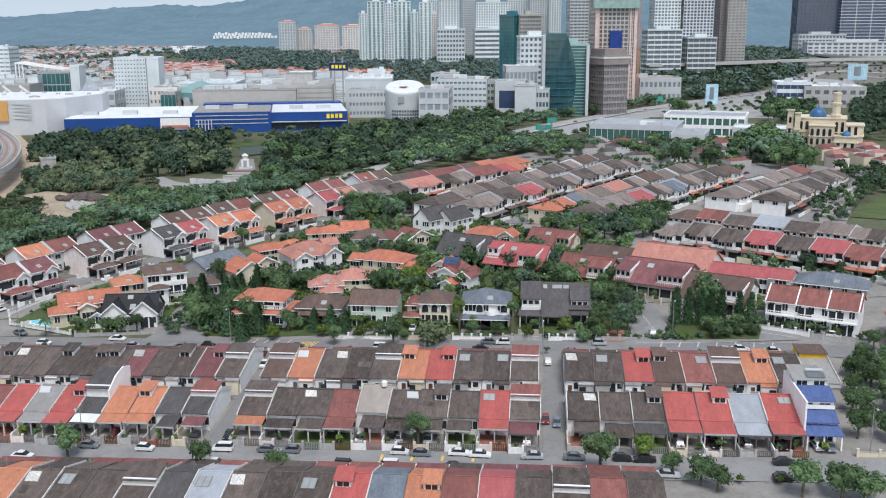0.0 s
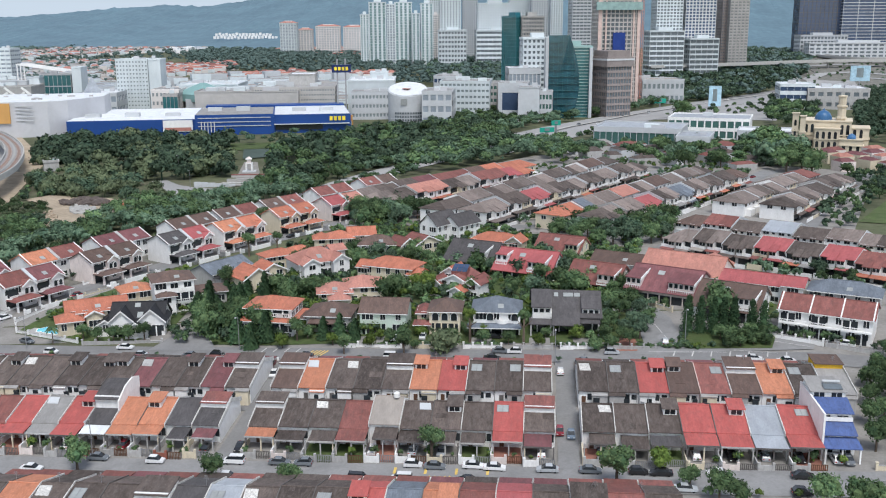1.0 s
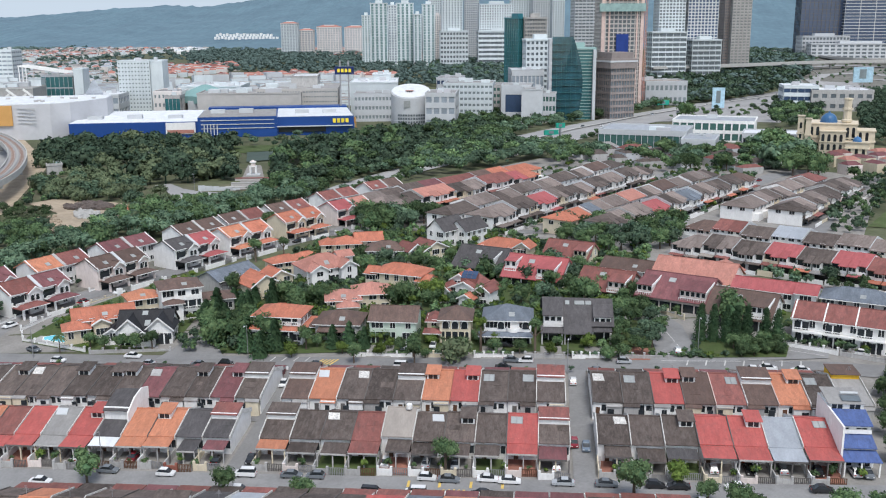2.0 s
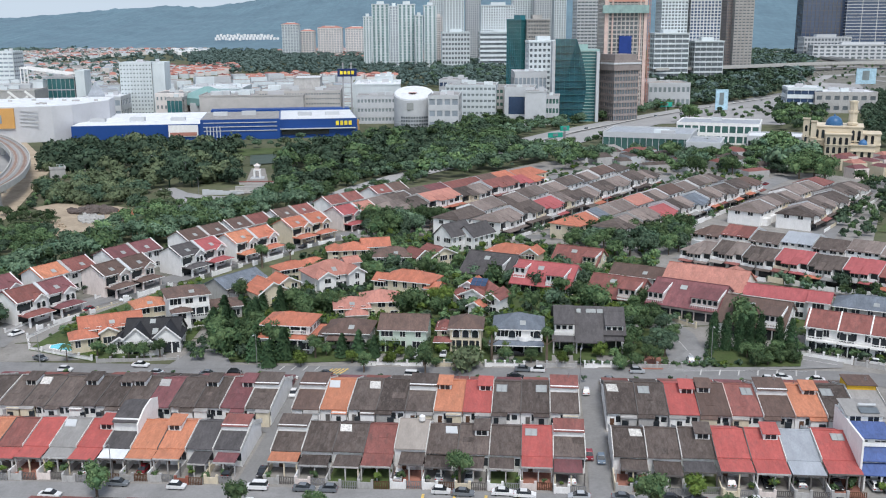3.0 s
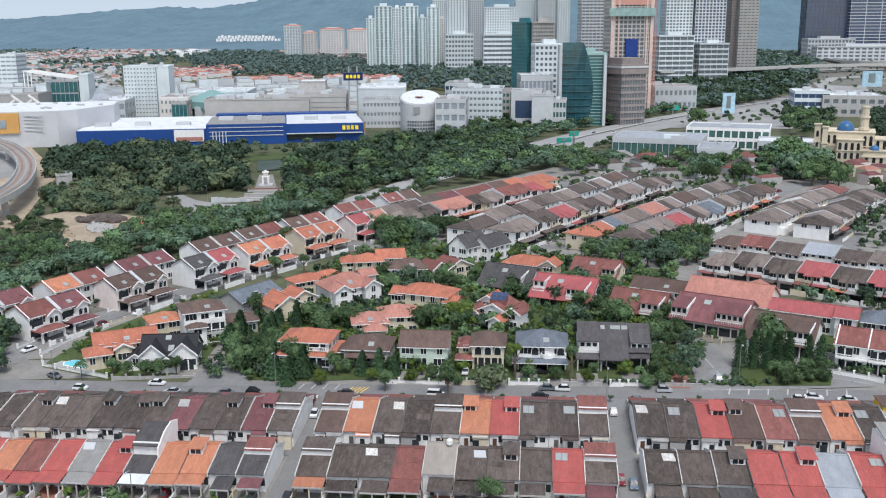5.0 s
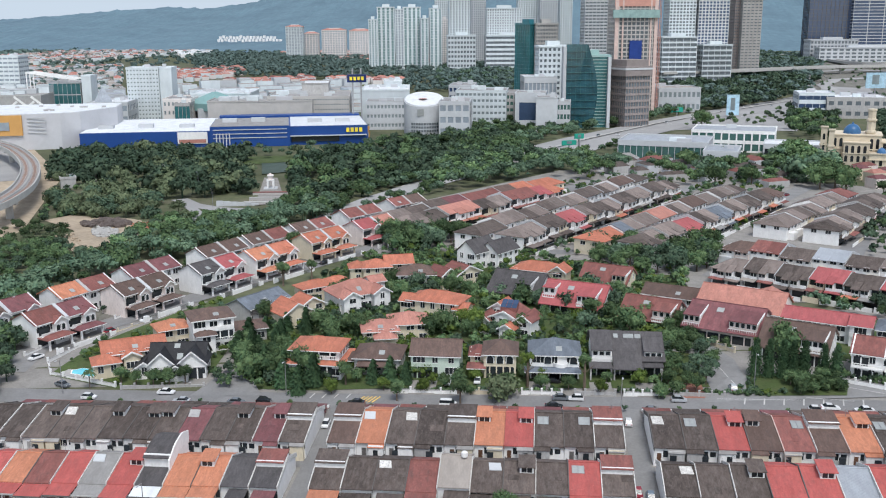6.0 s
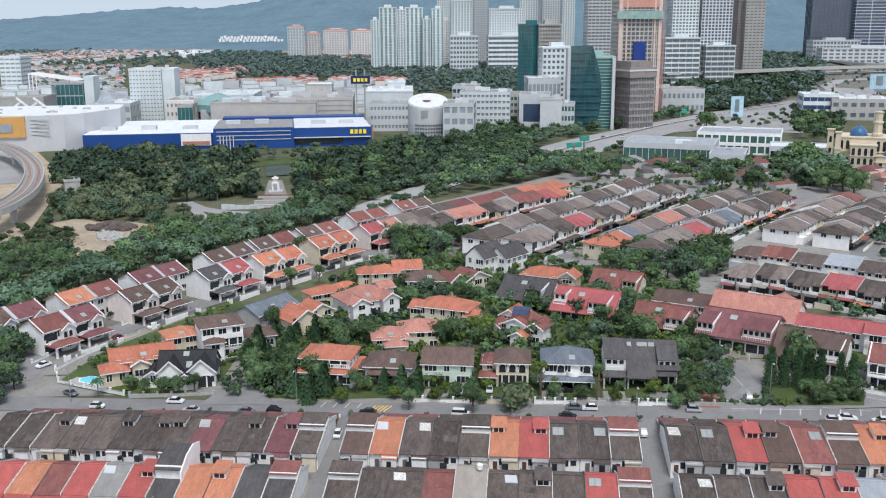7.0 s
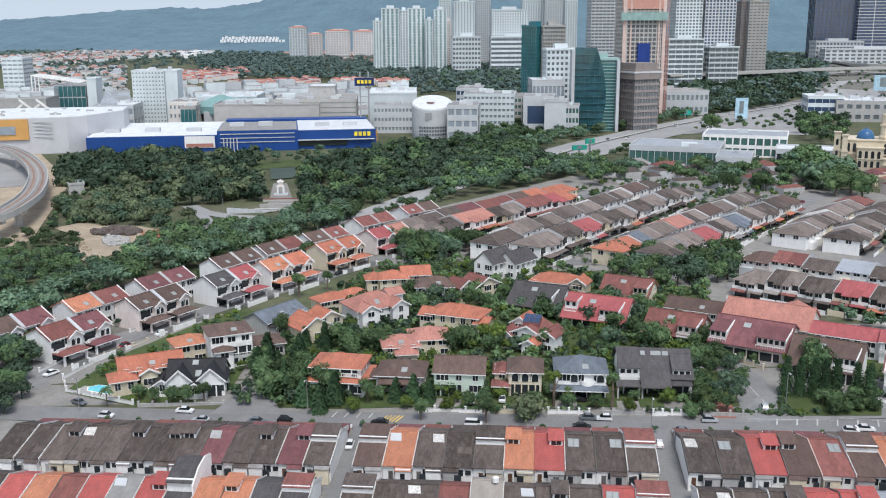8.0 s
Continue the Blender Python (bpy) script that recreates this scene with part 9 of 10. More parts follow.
wood("woodland", [(409.9, 990.3), (517.8, 1048.0), (290.7, 581.2), (269.2, 626.9)], 10, (10, 16), ("forest",), 57, "dark trees beside the mosque", 160)
wood("woodland", [(307.5, 924.9), (332.6, 870.5), (249.6, 676.0), (240.7, 725.6)], 11, (8, 13), ("forest", "garden"), 58, "trees beside the showrooms", 60)
wood("woodland", [(-145.0, 278.5), (-137.3, 261.2), (-125.0, 245.8), (-125.3, 257.1), (-135.5, 278.4)], 5, (5, 8), ("garden", "forest"), 59, "dense garden trees at the street corner", 40)
wood("woodland", [(-14.6, 693.9), (26.2, 715.5), (27.8, 589.7), (2.6, 547.6), (-15.9, 564.4)], 8, (8, 13), ("forest", "garden"), 60, "trees beside the highway", 80)

wood("woodland", [(-20.2, 964.8), (56.7, 935.1), (41.3, 750.6), (9.5, 706.0), (-20.5, 734.5)], 9, (6, 10), ("forest", "garden"), 61, "trees round the office blocks", 160)
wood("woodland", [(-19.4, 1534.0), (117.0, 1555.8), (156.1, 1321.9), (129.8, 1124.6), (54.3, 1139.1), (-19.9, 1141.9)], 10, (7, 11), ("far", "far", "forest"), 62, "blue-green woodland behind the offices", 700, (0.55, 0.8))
for (xx, yy, hh) in ((172.9, 493.2, 13), (182.4, 497.9, 14.5), (183.3, 486.5, 12), (123.6, 504.3, 11), (144.2, 510.6, 10), (187.8, 776.4, 16)):
    tree(xx, yy, "garden", hh, hh * 0.55, "large trees behind the far rows")
low_block(-209.8, 7.5, 6.6, 508, 10, "greywall", "teal", 25, 0, 1, "small shed with a faded green roof", "shed", "grey", 0)
low_block(-202.2, 7.1, 6.4, 520, 8, "darkwall", "steel", 15, 0, 1, "small open shed with a pale roof", "shed", "grey", 0)

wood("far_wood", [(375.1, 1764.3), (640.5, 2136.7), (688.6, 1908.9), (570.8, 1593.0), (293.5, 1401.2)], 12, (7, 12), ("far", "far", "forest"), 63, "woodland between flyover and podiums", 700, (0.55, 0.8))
patch("interchange_ground", [(829.8, 2287.6), (1240.6, 2430.1), (525.9, 1052.8), (403.9, 1046.2), (404.5, 1144.1), (522.9, 1498.4)], YARD, 0.25, "worn verges of the road interchange", "verge")
wood("verge_shrubs", [(587.6, 1638.1), (699.8, 1487.6), (501.4, 1076.3), (405.3, 1079.9), (439.3, 1238.1)], 13, (2.5, 5), ("shrub", "shrubdark"), 64, "shrubs on the interchange verges", 130, (0.5, 0.8))


def rubble(name, poly, n, size, mat, seed, label):
    """Tipped earth and rubble: many small broken lumps in one object."""
    rng = random.Random(seed)
    bm = bmesh.new()
    for x, y in spots(poly, 0.5, seed, n):
        r = rng.uniform(*size)
        res = bmesh.ops.create_icosphere(bm, subdivisions=1, radius=r)
        for v in res["verts"]:
            v.co = Vector((v.co.x * rng.uniform(0.7, 1.3), v.co.y * rng.uniform(0.7, 1.3), v.co.z * rng.uniform(0.4, 0.8))) + Vector((x, y, terrain(x, y) + 0.4 + r * 0.2))
    tagged(new(name, mesh_of(name, bm, mat)), label, "rubble", kind="stuff")


rubble("rubble", [(-158.2, 400.7), (-155.8, 407.1), (-147.3, 400.5), (-144.1, 388.2), (-151.5, 387.3)], 120, (0.4, 1.3), KERB, 1, "pale broken concrete tipped on the bare plot")
rubble("rubble", [(-146.2, 413.5), (-138.6, 415.6), (-133.1, 400.2), (-139.2, 396.2)], 50, (0.4, 1.0), ROOF["terracotta"], 2, "broken red tiles tipped on the bare plot")
rubble("earth_heap", [(-169.8, 414.0), (-161.1, 423.0), (-147.6, 418.1), (-146.5, 406.9), (-159.7, 405.0)], 60, (1.0, 2.6), ROOF["dark"], 3, "dark gravel heaps on the bare plot")
rubble("rubble", [(-170.2, 384.7), (-162.8, 394.6), (-152.6, 375.0), (-154.0, 364.2)], 60, (0.3, 1.0), SAND, 4, "earth clods on the bare plot")

# Far streets and gardens
patch("far_estate_ground", [(-65.3, 347.8), (-42.2, 444.1), (51.1, 562.6), (98.6, 576.4), (168.0, 524.3), (216.1, 489.0), (117.9, 287.3), (63.5, 290.1), (40.8, 346.1), (1.6, 346.7), (-38.1, 355.5)], CONCRETE, 0.12, "concrete yards of the far house rows", "paved ground")
strip("far_street", [(-17.5, 397.1), (65.3, 523.2)], 8, ASPHALT, 0.25, "asphalt street between far house rows", "road")
strip("far_street", [(25.3, 379.4), (122.2, 514.7)], 8, ASPHALT, 0.25, "asphalt street between far house rows", "road")
strip("far_street", [(74.2, 353.6), (98.1, 400.2), (167.0, 498.2)], 9, ASPHALT, 0.25, "asphalt street between far house rows", "road")
strip("far_street", [(115.6, 324.9), (146.5, 382.7), (211.9, 490.1)], 9, ASPHALT, 0.25, "asphalt street beside the playing field", "road")
strip("far_street", [(71.3, 326.3), (96.0, 311.1), (138.1, 268.0)], 7, ASPHALT, 0.25, "asphalt street below the far rows", "road")
strip("crescent_street", [(-26.4, 392.1), (-9.2, 377.1), (14.6, 358.8), (34.9, 358.5), (64.2, 330.6), (74.6, 353.6)], 7, ASPHALT, 0.25, "asphalt street winding among gardens", "road")
CLEAR = [[(15.5, 367.5), (28.0, 367.3), (129.6, 525.3), (121.3, 525.5)], [(-22.0, 390.0), (-13.2, 389.8), (70.3, 526.7), (62.0, 526.9)], [(68.1, 345.6), (76.9, 345.5), (103.3, 402.2), (171.2, 498.1), (164.0, 501.6), (93.6, 400.3)]]
wood("garden_shrubs", [(-39.3, 382.4), (-26.6, 402.5), (-10.3, 413.2), (45.4, 518.3), (92.3, 561.5), (164.7, 515.4), (113.9, 399.9), (90.0, 380.1), (75.4, 330.4), (40.8, 346.1), (11.8, 372.1), (-26.1, 363.8)], 4.0, (1.6, 4.2), ("shrub", "shrubdark", "shrub", "shrubbright"), 71, "garden shrubs and small trees of the far rows", 900, (0.45, 0.65), clear=CLEAR)
wood("garden_shrubs", [(72.7, 333.0), (99.3, 322.5), (143.5, 279.2), (128.3, 248.1), (100.1, 270.2), (89.2, 294.0)], 3.4, (1.8, 4.8), ("shrub", "shrubdark"), 72, "garden shrubs below the far rows", 420, (0.45, 0.65))
wood("garden_shrubs", [(161.1, 415.6), (211.9, 490.1), (207.2, 453.4), (152.9, 359.4), (136.3, 349.2)], 5.0, (2.5, 6), ("shrub", "shrubdark"), 73, "shrubs beside the playing field", 100, (0.45, 0.65))
LSTREET = [(-122.8, 228.0), (-126.4, 242.6), (-126.2, 261.0), (-117.2, 275.8), (-103.0, 298.3), (-78.8, 334.9), (-51.8, 376.0), (-22.0, 397.1), (-22.0, 382.1), (-48.3, 357.3), (-74.6, 320.7), (-98.2, 286.7), (-111.0, 266.7), (-117.9, 253.0), (-109.6, 227.3)]
wood("garden_shrubs", [(-71.5, 258.2), (-58.7, 295.5), (-52.0, 332.3), (-42.1, 355.6), (-26.1, 368.2), (-5.9, 355.0), (14.6, 358.8), (38.1, 331.0), (66.1, 330.5), (51.2, 269.0), (34.7, 224.2), (20.1, 231.1), (1.9, 232.3), (-32.3, 232.9), (-45.3, 230.7), (-60.9, 230.2), (-65.9, 239.5)], 2.3, (1.5, 4.2), ("shrub", "shrub", "shrubdark", "shrubbright"), 74, "dense garden shrubs between the villas", 1400, (0.5, 0.7), clear=[LSTREET])
wood("garden_shrubs", [(-112.7, 239.1), (-107.4, 260.3), (-93.7, 281.6), (-82.3, 296.4), (-70.1, 258.1), (-73.5, 239.9), (-81.2, 232.8), (-98.3, 232.4)], 2.6, (1.2, 3.4), ("shrub", "shrub", "shrubdark", "shrubbright"), 75, "garden shrubs round the corner houses", 200, (0.45, 0.62), clear=[LSTREET, [(-113, 247), (-103.0, 249), (-95, 240), (-95, 231), (-112, 236)]])
wood("garden_shrubs", [(-141.0, 269.5), (-133.6, 273.8), (-118.0, 282.8), (-100.4, 308.1), (-80.3, 332.8), (-52.3, 382.6), (-41.3, 425.4), (-51.4, 431.7), (-72.3, 403.4), (-98.7, 356.5), (-123.3, 308.7), (-147.0, 283.2)], 4.0, (1.5, 3.6), ("shrub", "shrubdark"), 76, "garden shrubs by the semi-detached houses", 300, (0.45, 0.62), clear=[LSTREET])
wood("garden_shrubs", [(76.4, 225.4), (97.6, 212.8), (98.4, 214.6), (77.4, 227.4)], 1.7, (1.6, 3.6), ("shrub", "shrubdark", "shrubbright"), 82, "shrubs and small trees before the long white terrace", 50, (0.5, 0.65))
wood("garden_shrubs", [(49.9, 264.1), (68.7, 258.1), (85.2, 240.1), (80.8, 230.2), (62.9, 241.6), (49.0, 250.5)], 3.0, (1.5, 4), ("shrub", "shrubdark", "shrubbright"), 77, "garden shrubs near the grass island", 150, (0.45, 0.62))
wood("yard_shrubs", [B(-120, -1.8), B(-4, -1.8), B(-4, -0.2), B(-120, -0.2)], 3.0, (1.0, 3.0), ("shrub", "shrub", "shrubbright"), 78, "potted and yard shrubs before the terraced houses", 90, (0.4, 0.55))
wood("yard_shrubs", [B(6, -1.8), B(54, -1.8), B(54, -0.2), B(6, -0.2)], 3.0, (1.0, 3.0), ("shrub", "shrub", "shrubbright"), 79, "potted and yard shrubs before the terraced houses", 45, (0.4, 0.55))
wood("verge_shrubs", [B(-120, -14.4), B(70, -14.4), B(70, -13.6), B(-120, -13.6)], 6, (1.2, 2.8), ("shrub", "shrubbright"), 80, "verge shrubs across the near street", 40, (0.4, 0.55))
wood("verge_shrubs", [B(-120, 44.4), B(58, 44.4), B(58, 45.4), B(-120, 45.4)], 7, (0.9, 2.0), ("shrub", "shrubdark"), 81, "low shrubs along the back street", 40, (0.4, 0.55))


for u0, u1, seed in ((-50, -37, 101), (-33, -23, 102), (-21, -13, 103), (1, 9.5, 104), (11, 16, 105), (20, 34, 106)):
    wood("hedge", [B(u0, 53.5), B(u1, 53.5), B(u1, 54.8), B(u0, 54.8)], 0.9, (1.0, 1.7), ("shrub", "shrubdark", "shrub"), seed, "clipped hedge along a villa garden wall", 60, (0.55, 0.75))
wood("hedge", [B(22, 55), B(40, 54), B(42, 57), B(22, 58)], 1.6, (0.8, 1.8), ("shrub", "shrubdark", "shrubbright"), 107, "low planted beds before the charcoal villa", 60, (0.5, 0.7))
wood("hedge", [(54.5, 218.2), (53.4, 222.4), (55.8, 228.6), (57.4, 228.4), (55.0, 222.4), (56.0, 218.8)], 1.2, (0.9, 1.5), ("shrub", "shrubdark"), 108, "low hedge round the grass island", 40, (0.5, 0.7))

patch("garden_ground", [(-70.7, 254.1), (-61.3, 290.2), (-51.7, 328.8), (-41.8, 351.4), (-26.1, 368.2), (-5.9, 355.0), (13.8, 350.5), (38.1, 331.0), (64.1, 323.1), (51.2, 269.0), (48.2, 242.5), (46.5, 223.4), (34.6, 223.6), (19.0, 224.6), (1.3, 225.7), (-32.1, 227.8), (-45.0, 227.7), (-59.5, 229.5), (-65.9, 239.5)], GRASS, 0.14, "grassy garden ground between the villas", "garden ground")
patch("garden_ground", [(-112.6, 240.6), (-108.1, 262.4), (-94.7, 285.6), (-82.3, 304.7), (-73.8, 296.1), (-71.5, 258.2), (-72.1, 239.9), (-81.0, 232.0), (-93.6, 232.1)], GRASS, 0.14, "grassy garden ground of the corner houses", "garden ground")
patch("garden_ground", [(50.4, 250.4), (67.1, 253.6), (89.9, 229.6), (107.2, 265.4), (79.7, 289.3), (60.2, 278.9)], GRASS, 0.14, "grassy garden ground by the bend", "garden ground")
for gx, gy, gw in ((-44, 55, 6), (-17, 55, 5), (-3, 55, 5), (8, 55, 6), (17.5, 55, 5)):
    strip("driveway", [B(gx, 52), B(gx, 60)], gw, TERRA_PAVE if gx == 17.5 else CONCRETE, 0.2, "paved villa driveway", "driveway")


patch("semi_yards", [(-137.3, 261.2), (-130.1, 265.2), (-117.7, 277.2), (-102.4, 296.1), (-77.3, 325.9), (-50.7, 362.5), (-30.8, 390.1), (-41.1, 419.5), (-69.1, 378.2), (-93.6, 333.0), (-118.7, 294.7), (-142.6, 273.0)], YARD, 0.13, "paved yards before the semi-detached houses", "paved ground")


# Garden walls
def garden_wall(x0, y0, x1, y1, h=1.5, wall="white", bays=4, rail=True):
    """A garden wall of panels between pillars, with a coping."""
    ln = math.dist((x0, y0), (x1, y1))
    rz = math.degrees(math.atan2(y1 - y0, x1 - x0))
    t = thing("garden_wall", x0, y0, min(terrain(x0, y0), terrain(x1, y1)), rz, "low %s garden wall with pillars" % {"white": "white", "cream": "cream", "greywall": "grey", "pink": "pink"}[wall], "wall", "garden walls")
    for i in range(bays):
        a, b = ln * i / bays, ln * (i + 1) / bays
        bm = bmesh.new()
        box(bm, a + 0.2, b - 0.2, -0.09, 0.09, -1, h * 0.62)
        part("panel", bm, WALL[wall], t)
        bm = bmesh.new()
        box(bm, a + 0.2, b - 0.2, -0.14, 0.14, h * 0.62, h * 0.70)
        part("coping", bm, WALL["greywall"], t)
    for i in range(bays + 1):
        a = ln * i / bays
        bm = bmesh.new()
        box(bm, a - 0.2, a + 0.2, -0.2, 0.2, -1, h)
        box(bm, a - 0.26, a + 0.26, -0.26, 0.26, h, h + 0.12)
        part("pillar", bm, WALL[wall], t)


for u0, u1, wm in ((-50, -36, "white"), (-33, -24, "cream"), (-21, -12, "white"), (-9, 0, "greywall"), (2, 10, "white"), (13, 24, "greywall")):
    garden_wall(*B(u0, 53.0), *B(u1, 53.0), 1.6, wm)
garden_wall(-115.9, 248.4, -112.3, 240.9, 1.5, "white", 2)
garden_wall(-112.3, 240.9, -93.7, 232.7, 1.5, "white", 5)
garden_wall(-115.9, 248.4, -110.8, 263.7, 1.5, "white", 4)
garden_wall(-92.0, 231.5, -72.4, 232.0, 1.5, "greywall", 6)
garden_wall(-110.8, 263.7, -95.2, 287.6, 1.3, "cream", 6)
garden_wall(-123.8, 253.2, -113.5, 278.8, 1.3, "white", 5)
garden_wall(-109.9, 282.4, -96.7, 303.5, 1.3, "white", 5)
garden_wall(-93.4, 307.9, -78.4, 332.7, 1.3, "white", 5)
garden_wall(-75.3, 336.4, -55.4, 368.7, 1.3, "cream", 5)
garden_wall(49.1, 255.8, 56.8, 243.7, 1.8, "cream", 5)
garden_wall(75.4, 224.2, 86.0, 217.6, 1.8, "white", 4)
garden_wall(86.6, 217.2, 97.0, 210.8, 1.6, "greywall", 5)
garden_wall(*B(56, -2.5), *B(75, -2.5), 1.5, "cream", 5)

# Pool
PX, PY = -103.6, 240.9
PL = thing("swimming_pool", PX, PY, terrain(PX, PY) + 0.15, -20, "blue six-sided garden pool with a pale paved deck", "pool")
bm = bmesh.new()
slab(bm, [(-6.0, -3.4, 0.12), (5.6, -3.4, 0.12), (5.6, 3.6, 0.12), (-6.0, 3.6, 0.12)], 0.6)
part("deck", bm, KERB, PL)
bm = bmesh.new()
slab(bm, [(-4.6, 0.2, 0.22), (-3.2, -1.8, 0.22), (3.4, -2.0, 0.22), (4.4, -0.2, 0.22), (2.6, 2.4, 0.22), (-3.0, 2.6, 0.22)], 0.1)
part("rim", bm, WALL["white"], PL)
bm = bmesh.new()
slab(bm, [(-4.2, 0.2, 0.27), (-3.0, -1.5, 0.27), (3.2, -1.7, 0.27), (4.0, -0.2, 0.27), (2.4, 2.1, 0.27), (-2.8, 2.3, 0.27)], 0.1)
part("water", bm, WATER, PL)

# Blue corner house at the row's end
bx, by = block(50.8, 8)
BH = thing("corner_house", bx, by, terrain(bx, by), -5.6, "three-tiered white house with blue painted roofs", "house", TERR_GROUP)
for (y0, y1, z1) in ((-4.5, 9, 3.4), (-1.5, 9, 6.6), (3, 9, 9.0)):
    bm = bmesh.new()
    box(bm, -3.0, 3.2, y0, y1, z1 - 4.5, z1)
    part("wall", bm, WALL["white"], BH)
for (ya, za, yb, zb, mm) in ((-8.4, 2.7, -4.4, 3.3, "blue"), (-5.2, 3.9, -1.4, 5.2, "blue"), (-2.2, 6.9, 2.6, 8.2, "blue"), (2.6, 9.2, 9.4, 9.9, "grey")):
    bm = bmesh.new()
    sheet(bm, -3.3, 3.4, [(ya, za), ((ya + yb) / 2, (za + zb) / 2 + 0.03), (yb, zb)], 0.16)
    part("roof_slope", bm, ROOF[mm], BH)
for zz, yy in ((0.6, -4.5), (5.3, -1.5), (8.0, 3.0)):
    for xx in (-1.6, 1.6):
        piece("window", WIN["m"], BH, xx, yy, zz - 0.4)
bm = bmesh.new()
box(bm, -3.2, 3.3, -2.0, -1.55, 5.25, 5.95)
part("balcony_parapet", bm, WALL["white"], BH)
for xx in (-2.9, 0, 3.1):
    bm = bmesh.new()
    box(bm, xx - 0.14, xx + 0.14, -8.2, -7.9, -1.5, 2.6)
    part("post", bm, WALL["white"], BH)
bm = bmesh.new()
box(bm, -3.4, -3.05, -7, 9.5, -1.5, 8.6)
part("party_wall", bm, WALL["white"], BH)

bm = bmesh.new()
slab(bm, [(-0.6, 3.4, 9.5), (2.8, 3.4, 9.5), (2.8, 5.2, 9.9), (-0.6, 5.2, 9.9)], 0.1)
part("solar_panel", bm, GLASS["dusk"], BH)
bm = bmesh.new()
lathe(bm, [(0.28, 0), (0.3, 0.1), (0.3, 3.1), (0.28, 3.2)], 10)
bmesh.ops.rotate(bm, verts=bm.verts, matrix=Matrix.Rotation(radians(90), 3, "Y"))
bmesh.ops.translate(bm, verts=bm.verts, vec=(-0.5, 5.6, 10.2))
part("water_heater_tank", bm, WALL["palegrey"], BH)

# Parked cars
CAR_PAINT = {
    "white": surf("white_car_paint", (0.72, 0.72, 0.72), 0.25, 0.03, spec=0.6, bump=0),
    "silver": surf("silver_car_paint", (0.42, 0.44, 0.46), 0.25, 0.03, spec=0.6, bump=0),
    "grey": surf("grey_car_paint", (0.15, 0.165, 0.18), 0.25, 0.03, spec=0.6, bump=0),
    "black": surf("black_car_paint", (0.02, 0.02, 0.022), 0.22, 0.03, spec=0.6, bump=0),
    "red": surf("dark_red_car_paint", (0.22, 0.02, 0.03), 0.25, 0.03, spec=0.6, bump=0),
    "blue": surf("blue_grey_car_paint", (0.16, 0.21, 0.27), 0.25, 0.03, spec=0.6, bump=0),
}
LAMPGLASS = surf("car_lamp_glass", (0.6, 0.6, 0.58), 0.15, 0.03, bump=0)
LAMPRED = surf("red_lamp_glass", (0.35, 0.02, 0.02), 0.2, 0.03, bump=0)


def loft(bm, prof, w0, w1, zmax, inset):
    """A closed body from a side outline, its sides leaning in towards the top."""
    cols = []
    for s in (-1, 1):
        cols.append([bm.verts.new((s * (w0 - inset * max(0, (z - 0.5)) / (zmax - 0.5)) / 2, y, z)) for y, z in prof])
    n = len(prof)
    for i in range(n):
        j = (i + 1) % n
        bm.faces.new((cols[0][i], cols[0][j], cols[1][j], cols[1][i]))
    bm.faces.new(cols[0]), bm.faces.new(cols[1][::-1])


CAR_SHAPE = {
    "hatch": ([(-1.9, 0.25), (-1.92, 0.62), (-1.1, 0.86), (1.75, 0.92), (1.88, 0.7), (1.88, 0.25)], [(-1.15, 0.84), (-0.45, 1.42), (1.2, 1.46), (1.72, 0.9)], [(-0.42, 1.40), (-0.3, 1.50), (1.1, 1.52), (1.22, 1.43)], 1.68),
    "sedan": ([(-2.2, 0.25), (-2.22, 0.6), (-1.2, 0.84), (1.4, 0.9), (2.2, 0.85), (2.25, 0.3)], [(-1.25, 0.82), (-0.5, 1.36), (0.95, 1.38), (1.65, 0.88)], [(-0.46, 1.34), (-0.35, 1.43), (0.8, 1.45), (0.98, 1.36)], 1.75),
    "van": ([(-2.1, 0.3), (-2.15, 0.85), (-1.6, 1.05), (2.1, 1.1), (2.15, 0.8), (2.15, 0.3)], [(-1.65, 1.03), (-1.05, 1.72), (1.9, 1.78), (2.1, 1.08)], [(-1.0, 1.70), (-0.9, 1.82), (1.8, 1.86), (1.92, 1.75)], 1.75),
}
bm = bmesh.new()
lathe(bm, [(0.18, -0.1), (0.31, -0.1), (0.31, 0.1), (0.18, 0.1)], 12)
bmesh.ops.rotate(bm, verts=bm.verts, matrix=Matrix.Rotation(radians(90), 3, "Y"))
WHEEL = mesh_of("wheel", bm, RUBBER)
CAR_PARTS = {}


